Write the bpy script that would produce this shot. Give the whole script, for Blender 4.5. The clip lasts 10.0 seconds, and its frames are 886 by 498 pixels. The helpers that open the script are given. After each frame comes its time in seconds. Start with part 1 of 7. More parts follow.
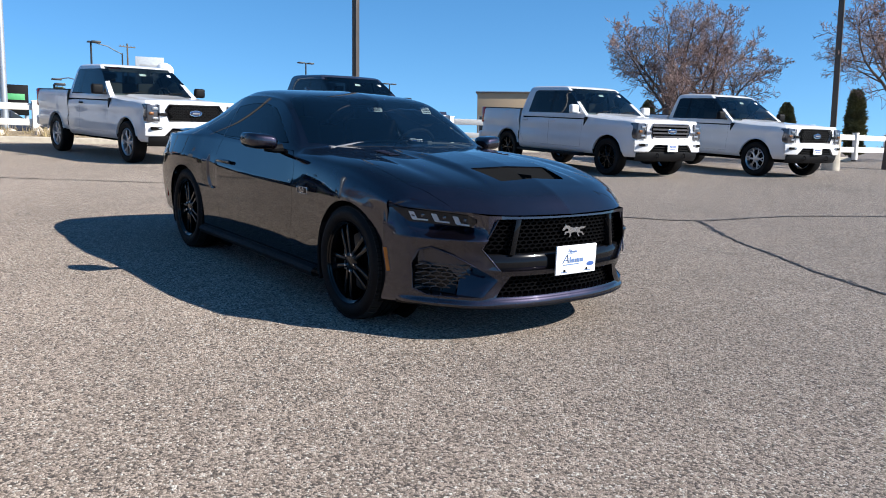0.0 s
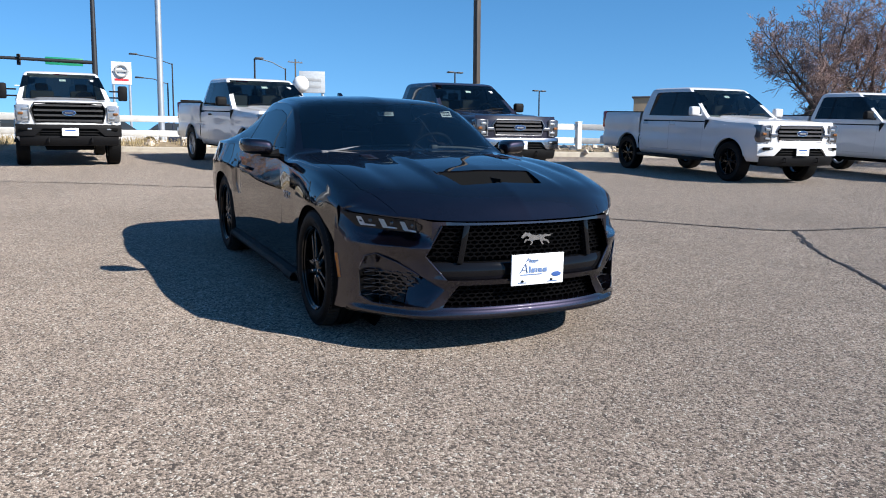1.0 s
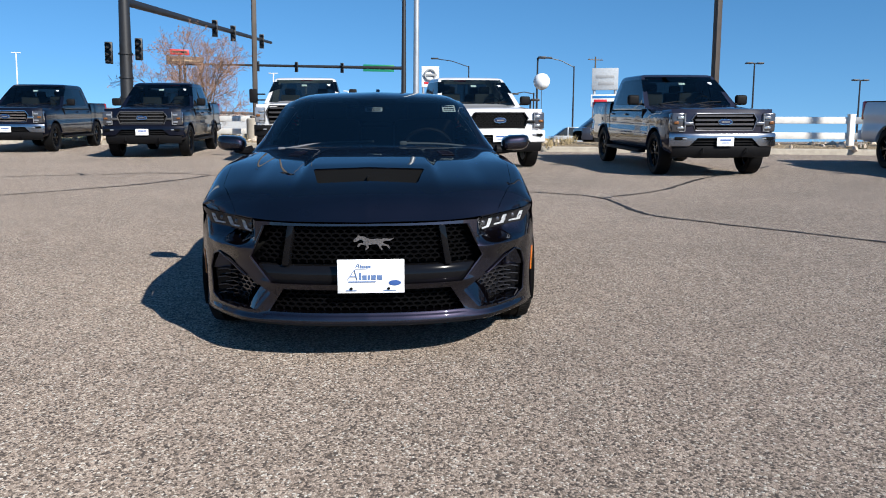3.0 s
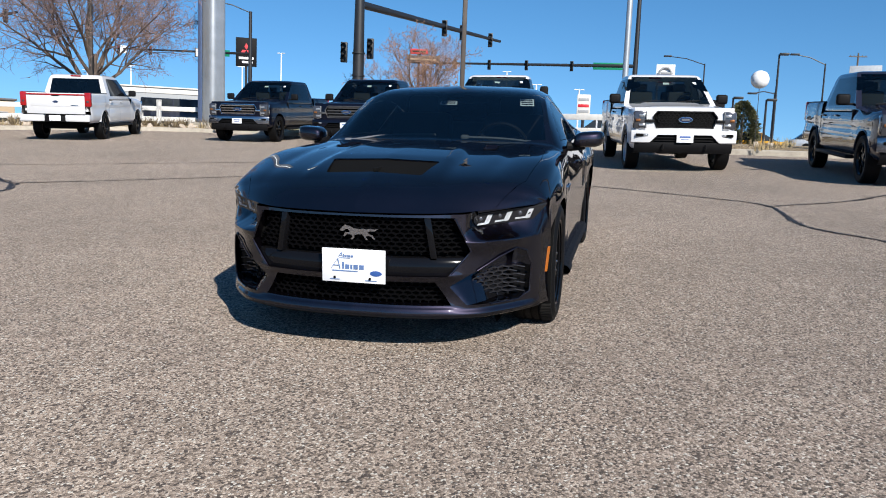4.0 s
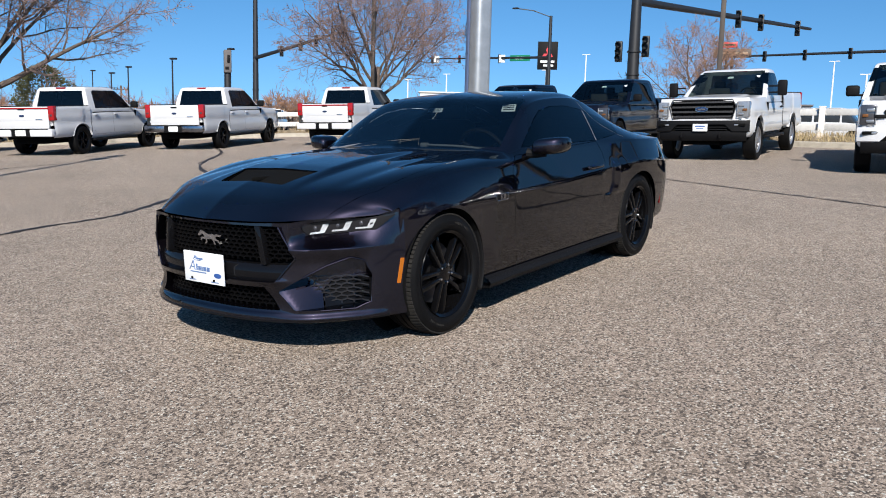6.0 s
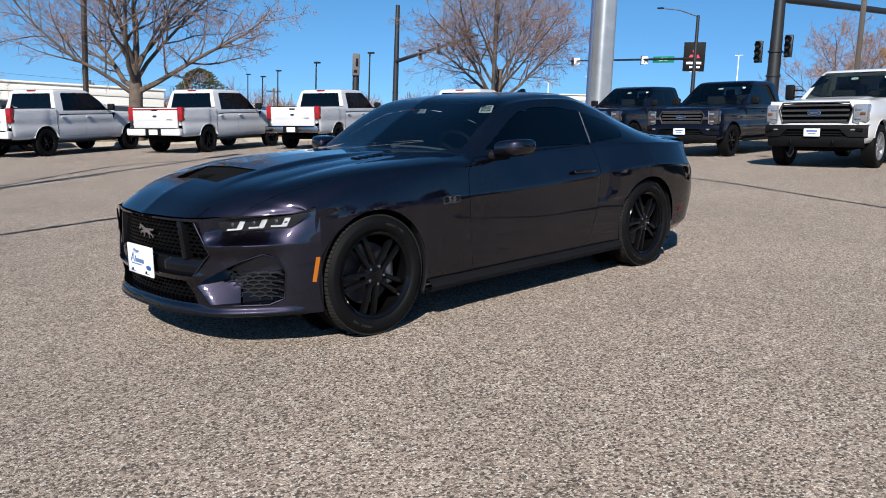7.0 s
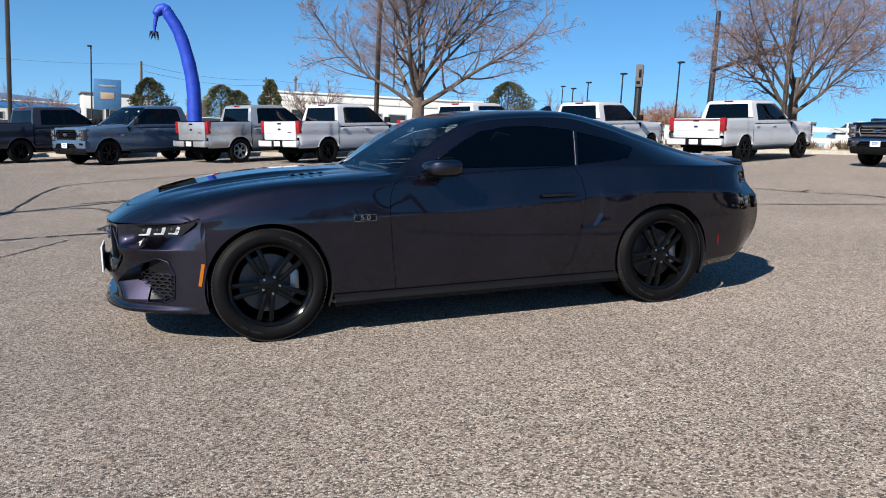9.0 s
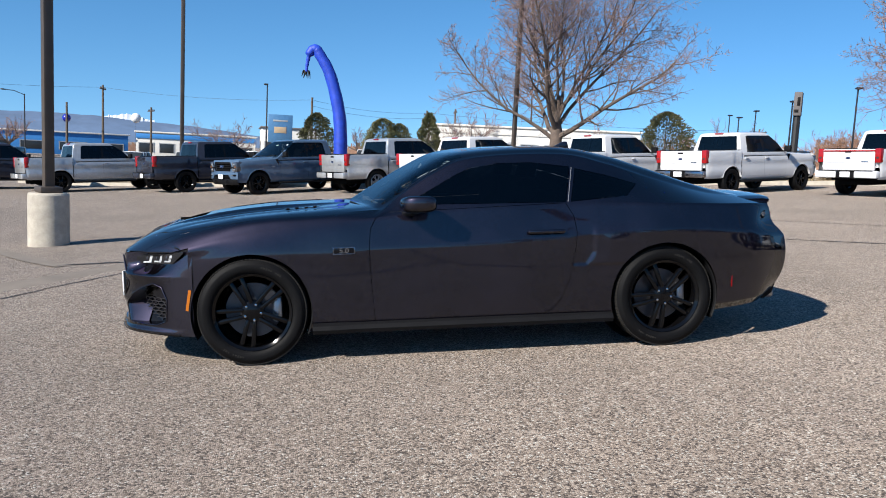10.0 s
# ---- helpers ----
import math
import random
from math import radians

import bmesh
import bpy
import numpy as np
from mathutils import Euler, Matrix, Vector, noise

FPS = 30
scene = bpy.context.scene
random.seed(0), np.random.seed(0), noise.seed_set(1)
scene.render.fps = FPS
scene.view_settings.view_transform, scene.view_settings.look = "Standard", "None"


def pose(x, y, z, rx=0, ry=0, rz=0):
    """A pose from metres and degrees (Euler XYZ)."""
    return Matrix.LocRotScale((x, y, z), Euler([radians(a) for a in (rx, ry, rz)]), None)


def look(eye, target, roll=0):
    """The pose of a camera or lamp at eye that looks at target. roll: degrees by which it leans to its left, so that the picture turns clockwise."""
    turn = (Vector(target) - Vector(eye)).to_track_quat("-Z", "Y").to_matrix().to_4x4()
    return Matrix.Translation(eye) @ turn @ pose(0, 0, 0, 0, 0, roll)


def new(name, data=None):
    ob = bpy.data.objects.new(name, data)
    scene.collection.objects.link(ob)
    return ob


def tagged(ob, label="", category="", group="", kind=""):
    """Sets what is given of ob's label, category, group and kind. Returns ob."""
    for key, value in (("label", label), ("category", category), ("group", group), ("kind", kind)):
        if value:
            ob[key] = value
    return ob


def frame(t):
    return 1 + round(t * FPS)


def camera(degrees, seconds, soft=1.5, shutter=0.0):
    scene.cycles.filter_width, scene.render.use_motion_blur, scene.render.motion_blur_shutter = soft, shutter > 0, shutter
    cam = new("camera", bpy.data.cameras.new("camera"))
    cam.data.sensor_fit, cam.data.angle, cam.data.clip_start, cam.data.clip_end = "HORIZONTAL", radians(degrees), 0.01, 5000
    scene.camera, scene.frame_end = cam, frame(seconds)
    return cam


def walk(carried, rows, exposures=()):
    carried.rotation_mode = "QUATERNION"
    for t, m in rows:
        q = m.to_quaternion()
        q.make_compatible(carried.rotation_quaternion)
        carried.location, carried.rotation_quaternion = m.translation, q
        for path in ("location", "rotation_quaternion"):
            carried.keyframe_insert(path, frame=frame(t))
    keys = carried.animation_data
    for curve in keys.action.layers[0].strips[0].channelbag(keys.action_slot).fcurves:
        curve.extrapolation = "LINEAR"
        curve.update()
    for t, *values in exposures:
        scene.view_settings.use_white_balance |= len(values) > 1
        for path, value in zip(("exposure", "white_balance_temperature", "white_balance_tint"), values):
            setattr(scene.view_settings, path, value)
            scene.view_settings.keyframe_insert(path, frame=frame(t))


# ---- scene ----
cam = camera(58.9, 10.0, 1.0)
# The lot is a plane that falls gently towards +x; LOT lays lot coordinates into the level world.
LOT = Vector((-0.0615, 0.013, 1)).rotation_difference(Vector((0, 0, 1))).to_matrix().to_4x4()
PATH = [
    (0, (5.329, -3.261, 1.255), (3.768, -2.06, 0.907), 2.3),
    (0.5, (5.588, -2.751, 1.252), (3.939, -1.674, 0.905), 1.8),
    (1, (5.752, -2.208, 1.252), (3.979, -1.348, 0.911), 1.2),
    (1.5, (5.925, -1.65, 1.252), (4.073, -0.975, 0.913), 0.8),
    (2, (6.007, -1.066, 1.244), (4.09, -0.607, 0.902), 0.6),
    (2.2, (6.031, -0.821, 1.252), (4.105, -0.403, 0.91), 0.7),
    (3.3, (6.001, 0.494, 1.245), (4.034, 0.423, 0.888), -0.2),
    (3.5, (5.971, 0.726, 1.239), (4.015, 0.514, 0.882), -0.1),
    (4, (5.826, 1.298, 1.222), (3.912, 0.844, 0.861), 0.7),
    (4.5, (5.67, 1.87, 1.238), (3.817, 1.211, 0.872), 0.3),
    (5, (5.437, 2.424, 1.218), (3.651, 1.602, 0.854), 0.6),
    (5.5, (5.167, 2.939, 1.241), (3.478, 1.931, 0.88), -0.1),
    (6.8, (4.211, 4.122, 1.242), (2.795, 2.752, 0.896), -1.3),
    (7, (4.031, 4.268, 1.23), (2.675, 2.838, 0.886), -0.9),
    (7.5, (3.54, 4.581, 1.245), (2.37, 2.996, 0.9), -0.7),
    (8, (3.036, 4.916, 1.243), (2.018, 3.227, 0.91), -0.2),
    (8.5, (2.498, 5.224, 1.244), (1.609, 3.462, 0.921), -0.1),
    (9, (1.966, 5.526, 1.251), (1.287, 3.67, 0.945), -0.7),
    (9.5, (1.407, 5.735, 1.262), (0.898, 3.819, 1.0), -0.9),
    (10, (0.862, 5.885, 1.274), (0.579, 3.918, 1.05), -0.8),
]
walk(cam, [(t, LOT @ look(eye, target, roll)) for t, eye, target, roll in PATH], [(0, 0.94), (1, 0.84), (2, 0.72), (3.5, 0.52), (4.5, 0.47), (7, 0.47), (9, 0.56), (10, 0.70)])

# ---- light ----
SUN_WAY = (LOT.to_3x3() @ Vector((1.1, 0.85, 1.0))).normalized()
sun = new("sun", bpy.data.lights.new("sun", "SUN"))
sun.data.energy, sun.data.angle, sun.data.color = 5.0, radians(0.53), (1.0, 0.95, 0.87)
sun.matrix_world = look(SUN_WAY * 60, (0, 0, 0))
world = bpy.data.worlds.new("world")
scene.world = world
world.use_nodes = True
sky = world.node_tree.nodes.new("ShaderNodeTexSky")
sky.sky_type, sky.sun_disc = "NISHITA", False
sky.sun_elevation = math.asin(SUN_WAY.z)
sky.sun_rotation = math.atan2(SUN_WAY.x, SUN_WAY.y)
sky.altitude, sky.air_density, sky.dust_density, sky.ozone_density = 1500, 1.0, 0.05, 4.0
# the deep, clear blue of a dry upland sky
tone = world.node_tree.nodes.new("ShaderNodeHueSaturation")
tone.inputs["Hue"].default_value, tone.inputs["Saturation"].default_value = 0.495, 1.20
world.node_tree.nodes["Background"].inputs["Strength"].default_value = 0.098
# the dry air holds its blue down to the horizon
way, lift = world.node_tree.nodes.new("ShaderNodeTexCoord"), world.node_tree.nodes.new("ShaderNodeMapping")
lift.inputs["Location"].default_value, lift.inputs["Scale"].default_value = (0, 0, 0.10), (1, 1, 0.95)
world.node_tree.links.new(way.outputs["Generated"], lift.inputs["Vector"])
world.node_tree.links.new(lift.outputs[0], sky.inputs["Vector"])
world.node_tree.links.new(sky.outputs[0], tone.inputs["Color"])
world.node_tree.links.new(tone.outputs[0], world.node_tree.nodes["Background"].inputs["Color"])

# ---- materials ----
def node(nt, kind, **values):
    n = nt.nodes.new("ShaderNode" + kind)
    for key, value in values.items():
        if key in n.inputs:
            n.inputs[key].default_value = value
    return n


def blank(name):
    m = bpy.data.materials.new(name)
    m.use_nodes = True
    return m, m.node_tree, m.node_tree.nodes["Principled BSDF"], m.node_tree.links.new


def surface(name, color, rough=0.5, metal=0.0, spread=0.12, scale=6.0, bump=0.0, bump_scale=80.0, coat=0.0, each=0.0, rough_spread=0.12, ior=1.5, sheen=0.5, haze=0.02):
    """A material with two scales of variation in colour and roughness, and fine relief. each: how far objects differ."""
    m, nt, b, link = blank(name)
    tc = node(nt, "TexCoord")
    big = node(nt, "TexNoise", Scale=scale, Detail=5.0, Roughness=0.6)
    fine = node(nt, "TexNoise", Scale=bump_scale, Detail=3.0)
    link(tc.outputs["Object"], big.inputs["Vector"])
    link(tc.outputs["Object"], fine.inputs["Vector"])
    mix = node(nt, "MixRGB", Color1=(*[c * (1 - spread) for c in color], 1), Color2=(*[min(1, c * (1 + spread)) for c in color], 1))
    add = node(nt, "Math")
    add.operation = "MULTIPLY_ADD"
    add.inputs[1].default_value, add.inputs[2].default_value = 0.35, 0.0
    both = node(nt, "Math")
    link(fine.outputs["Fac"], add.inputs[0])
    link(add.outputs[0], both.inputs[1])
    scaled = node(nt, "MapRange", **{"From Min": 0.45, "From Max": 0.9})
    link(big.outputs["Fac"], both.inputs[0])
    link(both.outputs[0], scaled.inputs["Value"])
    link(scaled.outputs[0], mix.inputs["Fac"])
    out = mix.outputs[0]
    if each:
        info, hsv = node(nt, "ObjectInfo"), node(nt, "HueSaturation")
        rng = node(nt, "MapRange", **{"To Min": 1 - each, "To Max": 1 + each})
        link(info.outputs["Random"], rng.inputs["Value"])
        link(rng.outputs[0], hsv.inputs["Value"])
        link(out, hsv.inputs["Color"])
        out = hsv.outputs[0]
    link(out, b.inputs["Base Color"])
    r = node(nt, "MapRange", **{"To Min": max(0.0, rough * (1 - rough_spread)), "To Max": min(1, rough * (1 + rough_spread))})
    link(big.outputs["Fac"], r.inputs["Value"])
    link(r.outputs[0], b.inputs["Roughness"])
    b.inputs["Metallic"].default_value = metal
    b.inputs["Coat Weight"].default_value, b.inputs["Coat Roughness"].default_value = coat, haze
    b.inputs["Coat IOR"].default_value, b.inputs["Specular IOR Level"].default_value = ior, sheen
    if coat:
        b.inputs["Specular IOR Level"].default_value = 0.05
    if bump:
        bp = node(nt, "Bump", Strength=bump, Distance=0.01)
        link(fine.outputs["Fac"], bp.inputs["Height"])
        link(bp.outputs[0], b.inputs["Normal"])
    return m


def glass(name, tint, rough=0.0, ior=1.5):
    """A tinted pane: what lies behind shows through the tint, under a clear reflection."""
    m, nt, b, link = blank(name)
    see = node(nt, "BsdfTransparent", Color=(*tint, 1))
    fres, gloss, top = node(nt, "Fresnel", IOR=ior), node(nt, "BsdfGlossy", Roughness=0.004 + rough), node(nt, "MixShader")
    nt.nodes.remove(b)
    link(fres.outputs[0], top.inputs[0])
    link(see.outputs[0], top.inputs[1])
    link(gloss.outputs[0], top.inputs[2])
    link(top.outputs[0], nt.nodes["Material Output"].inputs["Surface"])
    return m


def asphalt(name, tones, stones=104.0, big=0.35):
    """Chip-sealed asphalt: stone chips of several tones in a dark binder, with large faded stains."""
    m, nt, b, link = blank(name)
    tc = node(nt, "TexCoord")
    vor = node(nt, "TexVoronoi", Scale=stones)
    vor2 = node(nt, "TexVoronoi", Scale=stones * 0.47)
    for v in (vor, vor2):
        link(tc.outputs["Object"], v.inputs["Vector"])
    sep = node(nt, "SeparateColor")
    link(vor.outputs["Color"], sep.inputs["Color"])
    ramp = node(nt, "ValToRGB")
    ramp.color_ramp.interpolation = "CONSTANT"
    els = ramp.color_ramp.elements
    while len(els) < len(tones):
        els.new(0.5)
    for e, (at, c) in zip(els, tones):
        e.position, e.color = at, (*c, 1)
    link(sep.outputs[0], ramp.inputs["Fac"])
    stain = node(nt, "TexNoise", Scale=big, Detail=7.0, Roughness=0.62)
    link(tc.outputs["Object"], stain.inputs["Vector"])
    st = node(nt, "MapRange", **{"From Min": 0.3, "From Max": 0.7, "To Min": 0.84, "To Max": 1.12})
    link(stain.outputs["Fac"], st.inputs["Value"])
    mid = node(nt, "TexNoise", Scale=5.0, Detail=5.0, Roughness=0.7)
    link(tc.outputs["Object"], mid.inputs["Vector"])
    md = node(nt, "MapRange", **{"From Min": 0.3, "From Max": 0.7, "To Min": 0.88, "To Max": 1.1})
    link(mid.outputs["Fac"], md.inputs["Value"])
    # binder shows dark between the chips
    edge = node(nt, "TexVoronoi", Scale=stones)
    edge.feature = "DISTANCE_TO_EDGE"
    link(tc.outputs["Object"], edge.inputs["Vector"])
    ed = node(nt, "MapRange", **{"From Min": 0.0, "From Max": 0.15, "To Min": 0.45, "To Max": 1.12})
    link(edge.outputs["Distance"], ed.inputs["Value"])
    mul = node(nt, "Math")
    mul.operation = "MULTIPLY"
    mul2 = node(nt, "Math")
    mul2.operation = "MULTIPLY"
    link(st.outputs[0], mul.inputs[0])
    link(md.outputs[0], mul.inputs[1])
    link(mul.outputs[0], mul2.inputs[0])
    link(ed.outputs[0], mul2.inputs[1])
    hsv = node(nt, "HueSaturation")
    link(ramp.outputs["Color"], hsv.inputs["Color"])
    link(mul2.outputs[0], hsv.inputs["Value"])
    link(hsv.outputs[0], b.inputs["Base Color"])
    b.inputs["Roughness"].default_value = 0.88
    b.inputs["Diffuse Roughness"].default_value = 0.6
    bp = node(nt, "Bump", Strength=0.8, Distance=0.008)
    link(edge.outputs["Distance"], bp.inputs["Height"])
    bp2 = node(nt, "Bump", Strength=0.3, Distance=0.012)
    link(vor2.outputs["Distance"], bp2.inputs["Height"])
    link(bp2.outputs[0], bp.inputs["Normal"])
    link(bp.outputs[0], b.inputs["Normal"])
    return m


LOT_TONES = [(0.0, (0.061, 0.048, 0.04)), (0.15, (0.146, 0.115, 0.091)), (0.34, (0.241, 0.19, 0.154)), (0.6, (0.312, 0.253, 0.207)), (0.8, (0.371, 0.313, 0.262)), (0.94, (0.436, 0.408, 0.362))]
M_LOT = asphalt("chip_seal_asphalt", LOT_TONES)
M_TAR = surface("crack_sealant", (0.022, 0.02, 0.02), 0.6, bump=0.4, bump_scale=40)
M_PAINT = surface("black_metallic_paint", (0.020, 0.0172, 0.028), 0.44, 1.0, coat=1.0, scale=2.0, bump_scale=900, spread=0.25, ior=1.63, haze=0.03)
M_PAINT.node_tree.nodes["Principled BSDF"].inputs["Specular Tint"].default_value = (0.10, 0.09, 0.13, 1)
M_SATIN = surface("satin_grey_rubber", (0.16, 0.16, 0.17), 0.32, coat=0.5)
M_GLOSS = surface("gloss_black_trim", (0.005, 0.005, 0.006), 0.15, coat=0.35)
M_MESH = surface("black_grille_plastic", (0.003, 0.003, 0.0035), 0.3, sheen=0.05)
M_BLACK = surface("black_plastic", (0.007, 0.007, 0.008), 0.6, sheen=0.12, bump=0.15, bump_scale=300)
# near-black that puts the shade of recesses and undersides into the colour
M_VOID = surface("cavity_shade_black", (0.004, 0.004, 0.004), 0.95, sheen=0.1)
M_RUBBER = surface("tyre_rubber", (0.0045, 0.0045, 0.005), 0.6, bump=0.2, bump_scale=200, spread=0.25, sheen=0.12)
M_SHEEN = surface("glossy_intake_mesh", (0.032, 0.032, 0.038), 0.3, 0.6, coat=1.0)
M_RIM = surface("gloss_black_wheel", (0.003, 0.003, 0.0035), 0.12, 0.0, sheen=0.30)
# a paler rubber than the tyre's, for shoulder blocks and sidewall marks
M_TREAD = surface("paler_tyre_rubber", (0.020, 0.019, 0.018), 0.85, bump=0.3, bump_scale=150, spread=0.35, sheen=0.15)
M_DISC = surface("dark_brake_steel", (0.10, 0.10, 0.11), 0.4, 0.9)
M_STEEL = surface("brushed_steel", (0.42, 0.42, 0.43), 0.35, 0.9, bump=0.1)
M_CHROME = surface("chrome", (0.62, 0.62, 0.64), 0.12, 1.0)
M_GREYBAR = surface("dark_grey_grille_bars", (0.05, 0.05, 0.053), 0.45, sheen=0.4)
M_DULL = surface("dull_chrome_bars", (0.22, 0.22, 0.24), 0.3, 0.8)
M_BUMPER = surface("chrome_bumper", (0.36, 0.36, 0.38), 0.2, 1.0)
M_SILVER = surface("machined_alloy", (0.5, 0.5, 0.52), 0.3, 0.85)
M_LAMP = surface("clear_lamp_lens", (0.75, 0.77, 0.8), 0.12, 0.1, coat=1.0)
M_LENS = surface("truck_lamp_lens", (0.34, 0.35, 0.37), 0.15, 0.5, coat=1.0)
M_HOUSING = surface("truck_lamp_housing", (0.085, 0.085, 0.095), 0.2, 0.5, coat=1.0)
M_LAMPD = surface("smoked_lamp_housing", (0.014, 0.014, 0.016), 0.15, 0.0, coat=0.6)
M_AMBERDIM = surface("amber_turn_lens", (0.20, 0.08, 0.025), 0.25, 0.2, coat=0.8)
M_AMBER = surface("amber_reflector", (0.36, 0.105, 0.010), 0.25, coat=0.8)
M_REDDARK = surface("dark_red_reflector", (0.16, 0.006, 0.008), 0.2, coat=0.6)
M_RED = surface("red_lamp_lens", (0.30, 0.010, 0.012), 0.2, coat=0.9)
M_WHITE = surface("white_truck_paint", (0.60, 0.60, 0.61), 0.3, coat=0.8, spread=0.03, scale=1.5)
M_NAVY = surface("dark_blue_truck_paint", (0.003, 0.004, 0.010), 0.35, 0.0, coat=0.6, ior=1.45)
M_SLATE = surface("blue_grey_truck_paint", (0.016, 0.016, 0.028), 0.35, 0.0, coat=1.0, ior=1.5)
M_STEELBLUE = surface("steel_blue_truck_paint", (0.065, 0.105, 0.165), 0.35, 0.0, coat=1.0)
M_SILVERP = surface("silver_truck_paint", (0.45, 0.46, 0.47), 0.32, 0.5, coat=0.8)
M_CARBON = surface("dark_grey_truck_paint", (0.026, 0.028, 0.040), 0.35, 0.0, coat=1.0)
M_SHIELD = glass("windshield_glass", (0.50, 0.57, 0.58), ior=1.85)
M_TINT = glass("privacy_glass", (0.05, 0.06, 0.075))
M_TRUCKGLASS = glass("truck_glass", (0.50, 0.58, 0.56))
M_SEAT = surface("black_cloth", (0.030, 0.030, 0.033), 0.9, bump=0.3, sheen=0.2)
M_PAPER = surface("white_card", (0.78, 0.79, 0.8), 0.6, spread=0.03)
M_FADEDINK = surface("faded_blue_print", (0.10, 0.17, 0.34), 0.6)
M_BLUEINK = surface("blue_print", (0.03, 0.09, 0.3), 0.6)
M_CONCRETE = surface("weathered_concrete", (0.40, 0.36, 0.30), 0.9, bump=0.5, bump_scale=60, spread=0.2)
M_POLE = surface("bronze_painted_steel", (0.075, 0.06, 0.05), 0.55, 0.2, spread=0.2, scale=2)
M_DARKPOLE = surface("dark_painted_steel", (0.02, 0.021, 0.024), 0.5, 0.2)
M_GALV = surface("galvanised_steel", (0.42, 0.44, 0.46), 0.42, 0.6, scale=2)
M_FENCE = surface("white_fence_paint", (0.72, 0.70, 0.66), 0.7, spread=0.1, bump=0.2)

# ---- building tools ----
def part(name, bm, material, parent=None, label="", smooth=35):
    """Links a bmesh as one mesh object, under a thing or a part where one is given."""
    me = bpy.data.meshes.new(name)
    bm.to_mesh(me)
    bm.free()
    me.materials.append(material)
    if smooth:
        me.shade_smooth()
        me.set_sharp_from_angle(angle=radians(smooth))
    ob = new(name, me)
    if parent:
        ob.parent = parent
    if label:
        ob["label"] = label
    return ob


def thing(name, m, label, category, group="", kind=""):
    """The Empty at the base of a thing."""
    ob = new(name)
    ob.empty_display_size = 0.2
    ob.matrix_world = m
    return tagged(ob, label, category, group, kind)


def box(bm, c, s, bevel=0.0, m=None, seg=2):
    """A box round c with the full sizes s, its edges rounded."""
    made = bmesh.ops.create_cube(bm, size=1.0, matrix=Matrix.Translation(c) @ Matrix.Diagonal((*s, 1)))
    vs = made["verts"]
    if bevel:
        es = list({e for v in vs for e in v.link_edges})
        out = bmesh.ops.bevel(bm, geom=es, offset=bevel, segments=seg, profile=0.5, affect="EDGES")
        vs = list({v for f in out["faces"] for v in f.verts} | {v for v in vs if v.is_valid})
    if m:
        bmesh.ops.transform(bm, matrix=m, verts=vs)
    return bm


def tube(bm, pts, r, seg=8, caps=True):
    """A tube along pts; r is one radius or one for each point."""
    pts = [Vector(p) for p in pts]
    rs = [float(v) for v in r] if isinstance(r, (list, tuple)) else [r] * len(pts)
    rings, side = [], None
    for i, p in enumerate(pts):
        way = (pts[min(i + 1, len(pts) - 1)] - pts[max(i - 1, 0)]).normalized()
        if side is None:
            side = way.orthogonal().normalized()
        side = (side - way * side.dot(way)).normalized()
        up = way.cross(side)
        rings.append([bm.verts.new(p + rs[i] * (math.cos(2 * math.pi * k / seg) * side + math.sin(2 * math.pi * k / seg) * up)) for k in range(seg)])
    for a, b in zip(rings, rings[1:]):
        for k in range(seg):
            bm.faces.new((a[k], a[(k + 1) % seg], b[(k + 1) % seg], b[k]))
    if caps:
        bm.faces.new(rings[0][::-1])
        bm.faces.new(rings[-1])
    return bm


def lathe(bm, profile, seg=48, m=None):
    """A profile of (radius, height) turned round the y axis."""
    rings = []
    for r, h in profile:
        rings.append([bm.verts.new((r * math.cos(2 * math.pi * k / seg), h, r * math.sin(2 * math.pi * k / seg))) for k in range(seg)])
    for a, b in zip(rings, rings[1:]):
        for k in range(seg):
            bm.faces.new((a[k], b[k], b[(k + 1) % seg], a[(k + 1) % seg]))
    if m:
        bmesh.ops.transform(bm, matrix=m, verts=[v for ring in rings for v in ring])
    return bm


def sheet(bm, grid, flip=False):
    """A surface through a grid of places. Returns its faces."""
    vs = [[bm.verts.new(p) for p in row] for row in grid]
    out = []
    for a, b in zip(vs, vs[1:]):
        for k in range(len(a) - 1):
            f = (a[k], a[k + 1], b[k + 1], b[k])
            out.append(bm.faces.new(f[::-1] if flip else f))
    return out


def slab(bm, poly, y0, y1, bevel=0.0, m=None):
    """A flat outline in x and z, given thickness from y0 to y1."""
    a = [bm.verts.new((x, y0, z)) for x, z in poly]
    b = [bm.verts.new((x, y1, z)) for x, z in poly]
    n = len(poly)
    fs = [bm.faces.new(a), bm.faces.new(b[::-1])] + [bm.faces.new((a[k], b[k], b[(k + 1) % n], a[(k + 1) % n])) for k in range(n)]
    bmesh.ops.recalc_face_normals(bm, faces=fs)
    vs = a + b
    if bevel:
        out = bmesh.ops.bevel(bm, geom=list({e for f in fs for e in f.edges}), offset=bevel, segments=2, profile=0.5, affect="EDGES")
        vs = list({v for f in out["faces"] for v in f.verts} | {v for v in vs if v.is_valid})
    if m:
        bmesh.ops.transform(bm, matrix=m, verts=vs)
    return bm


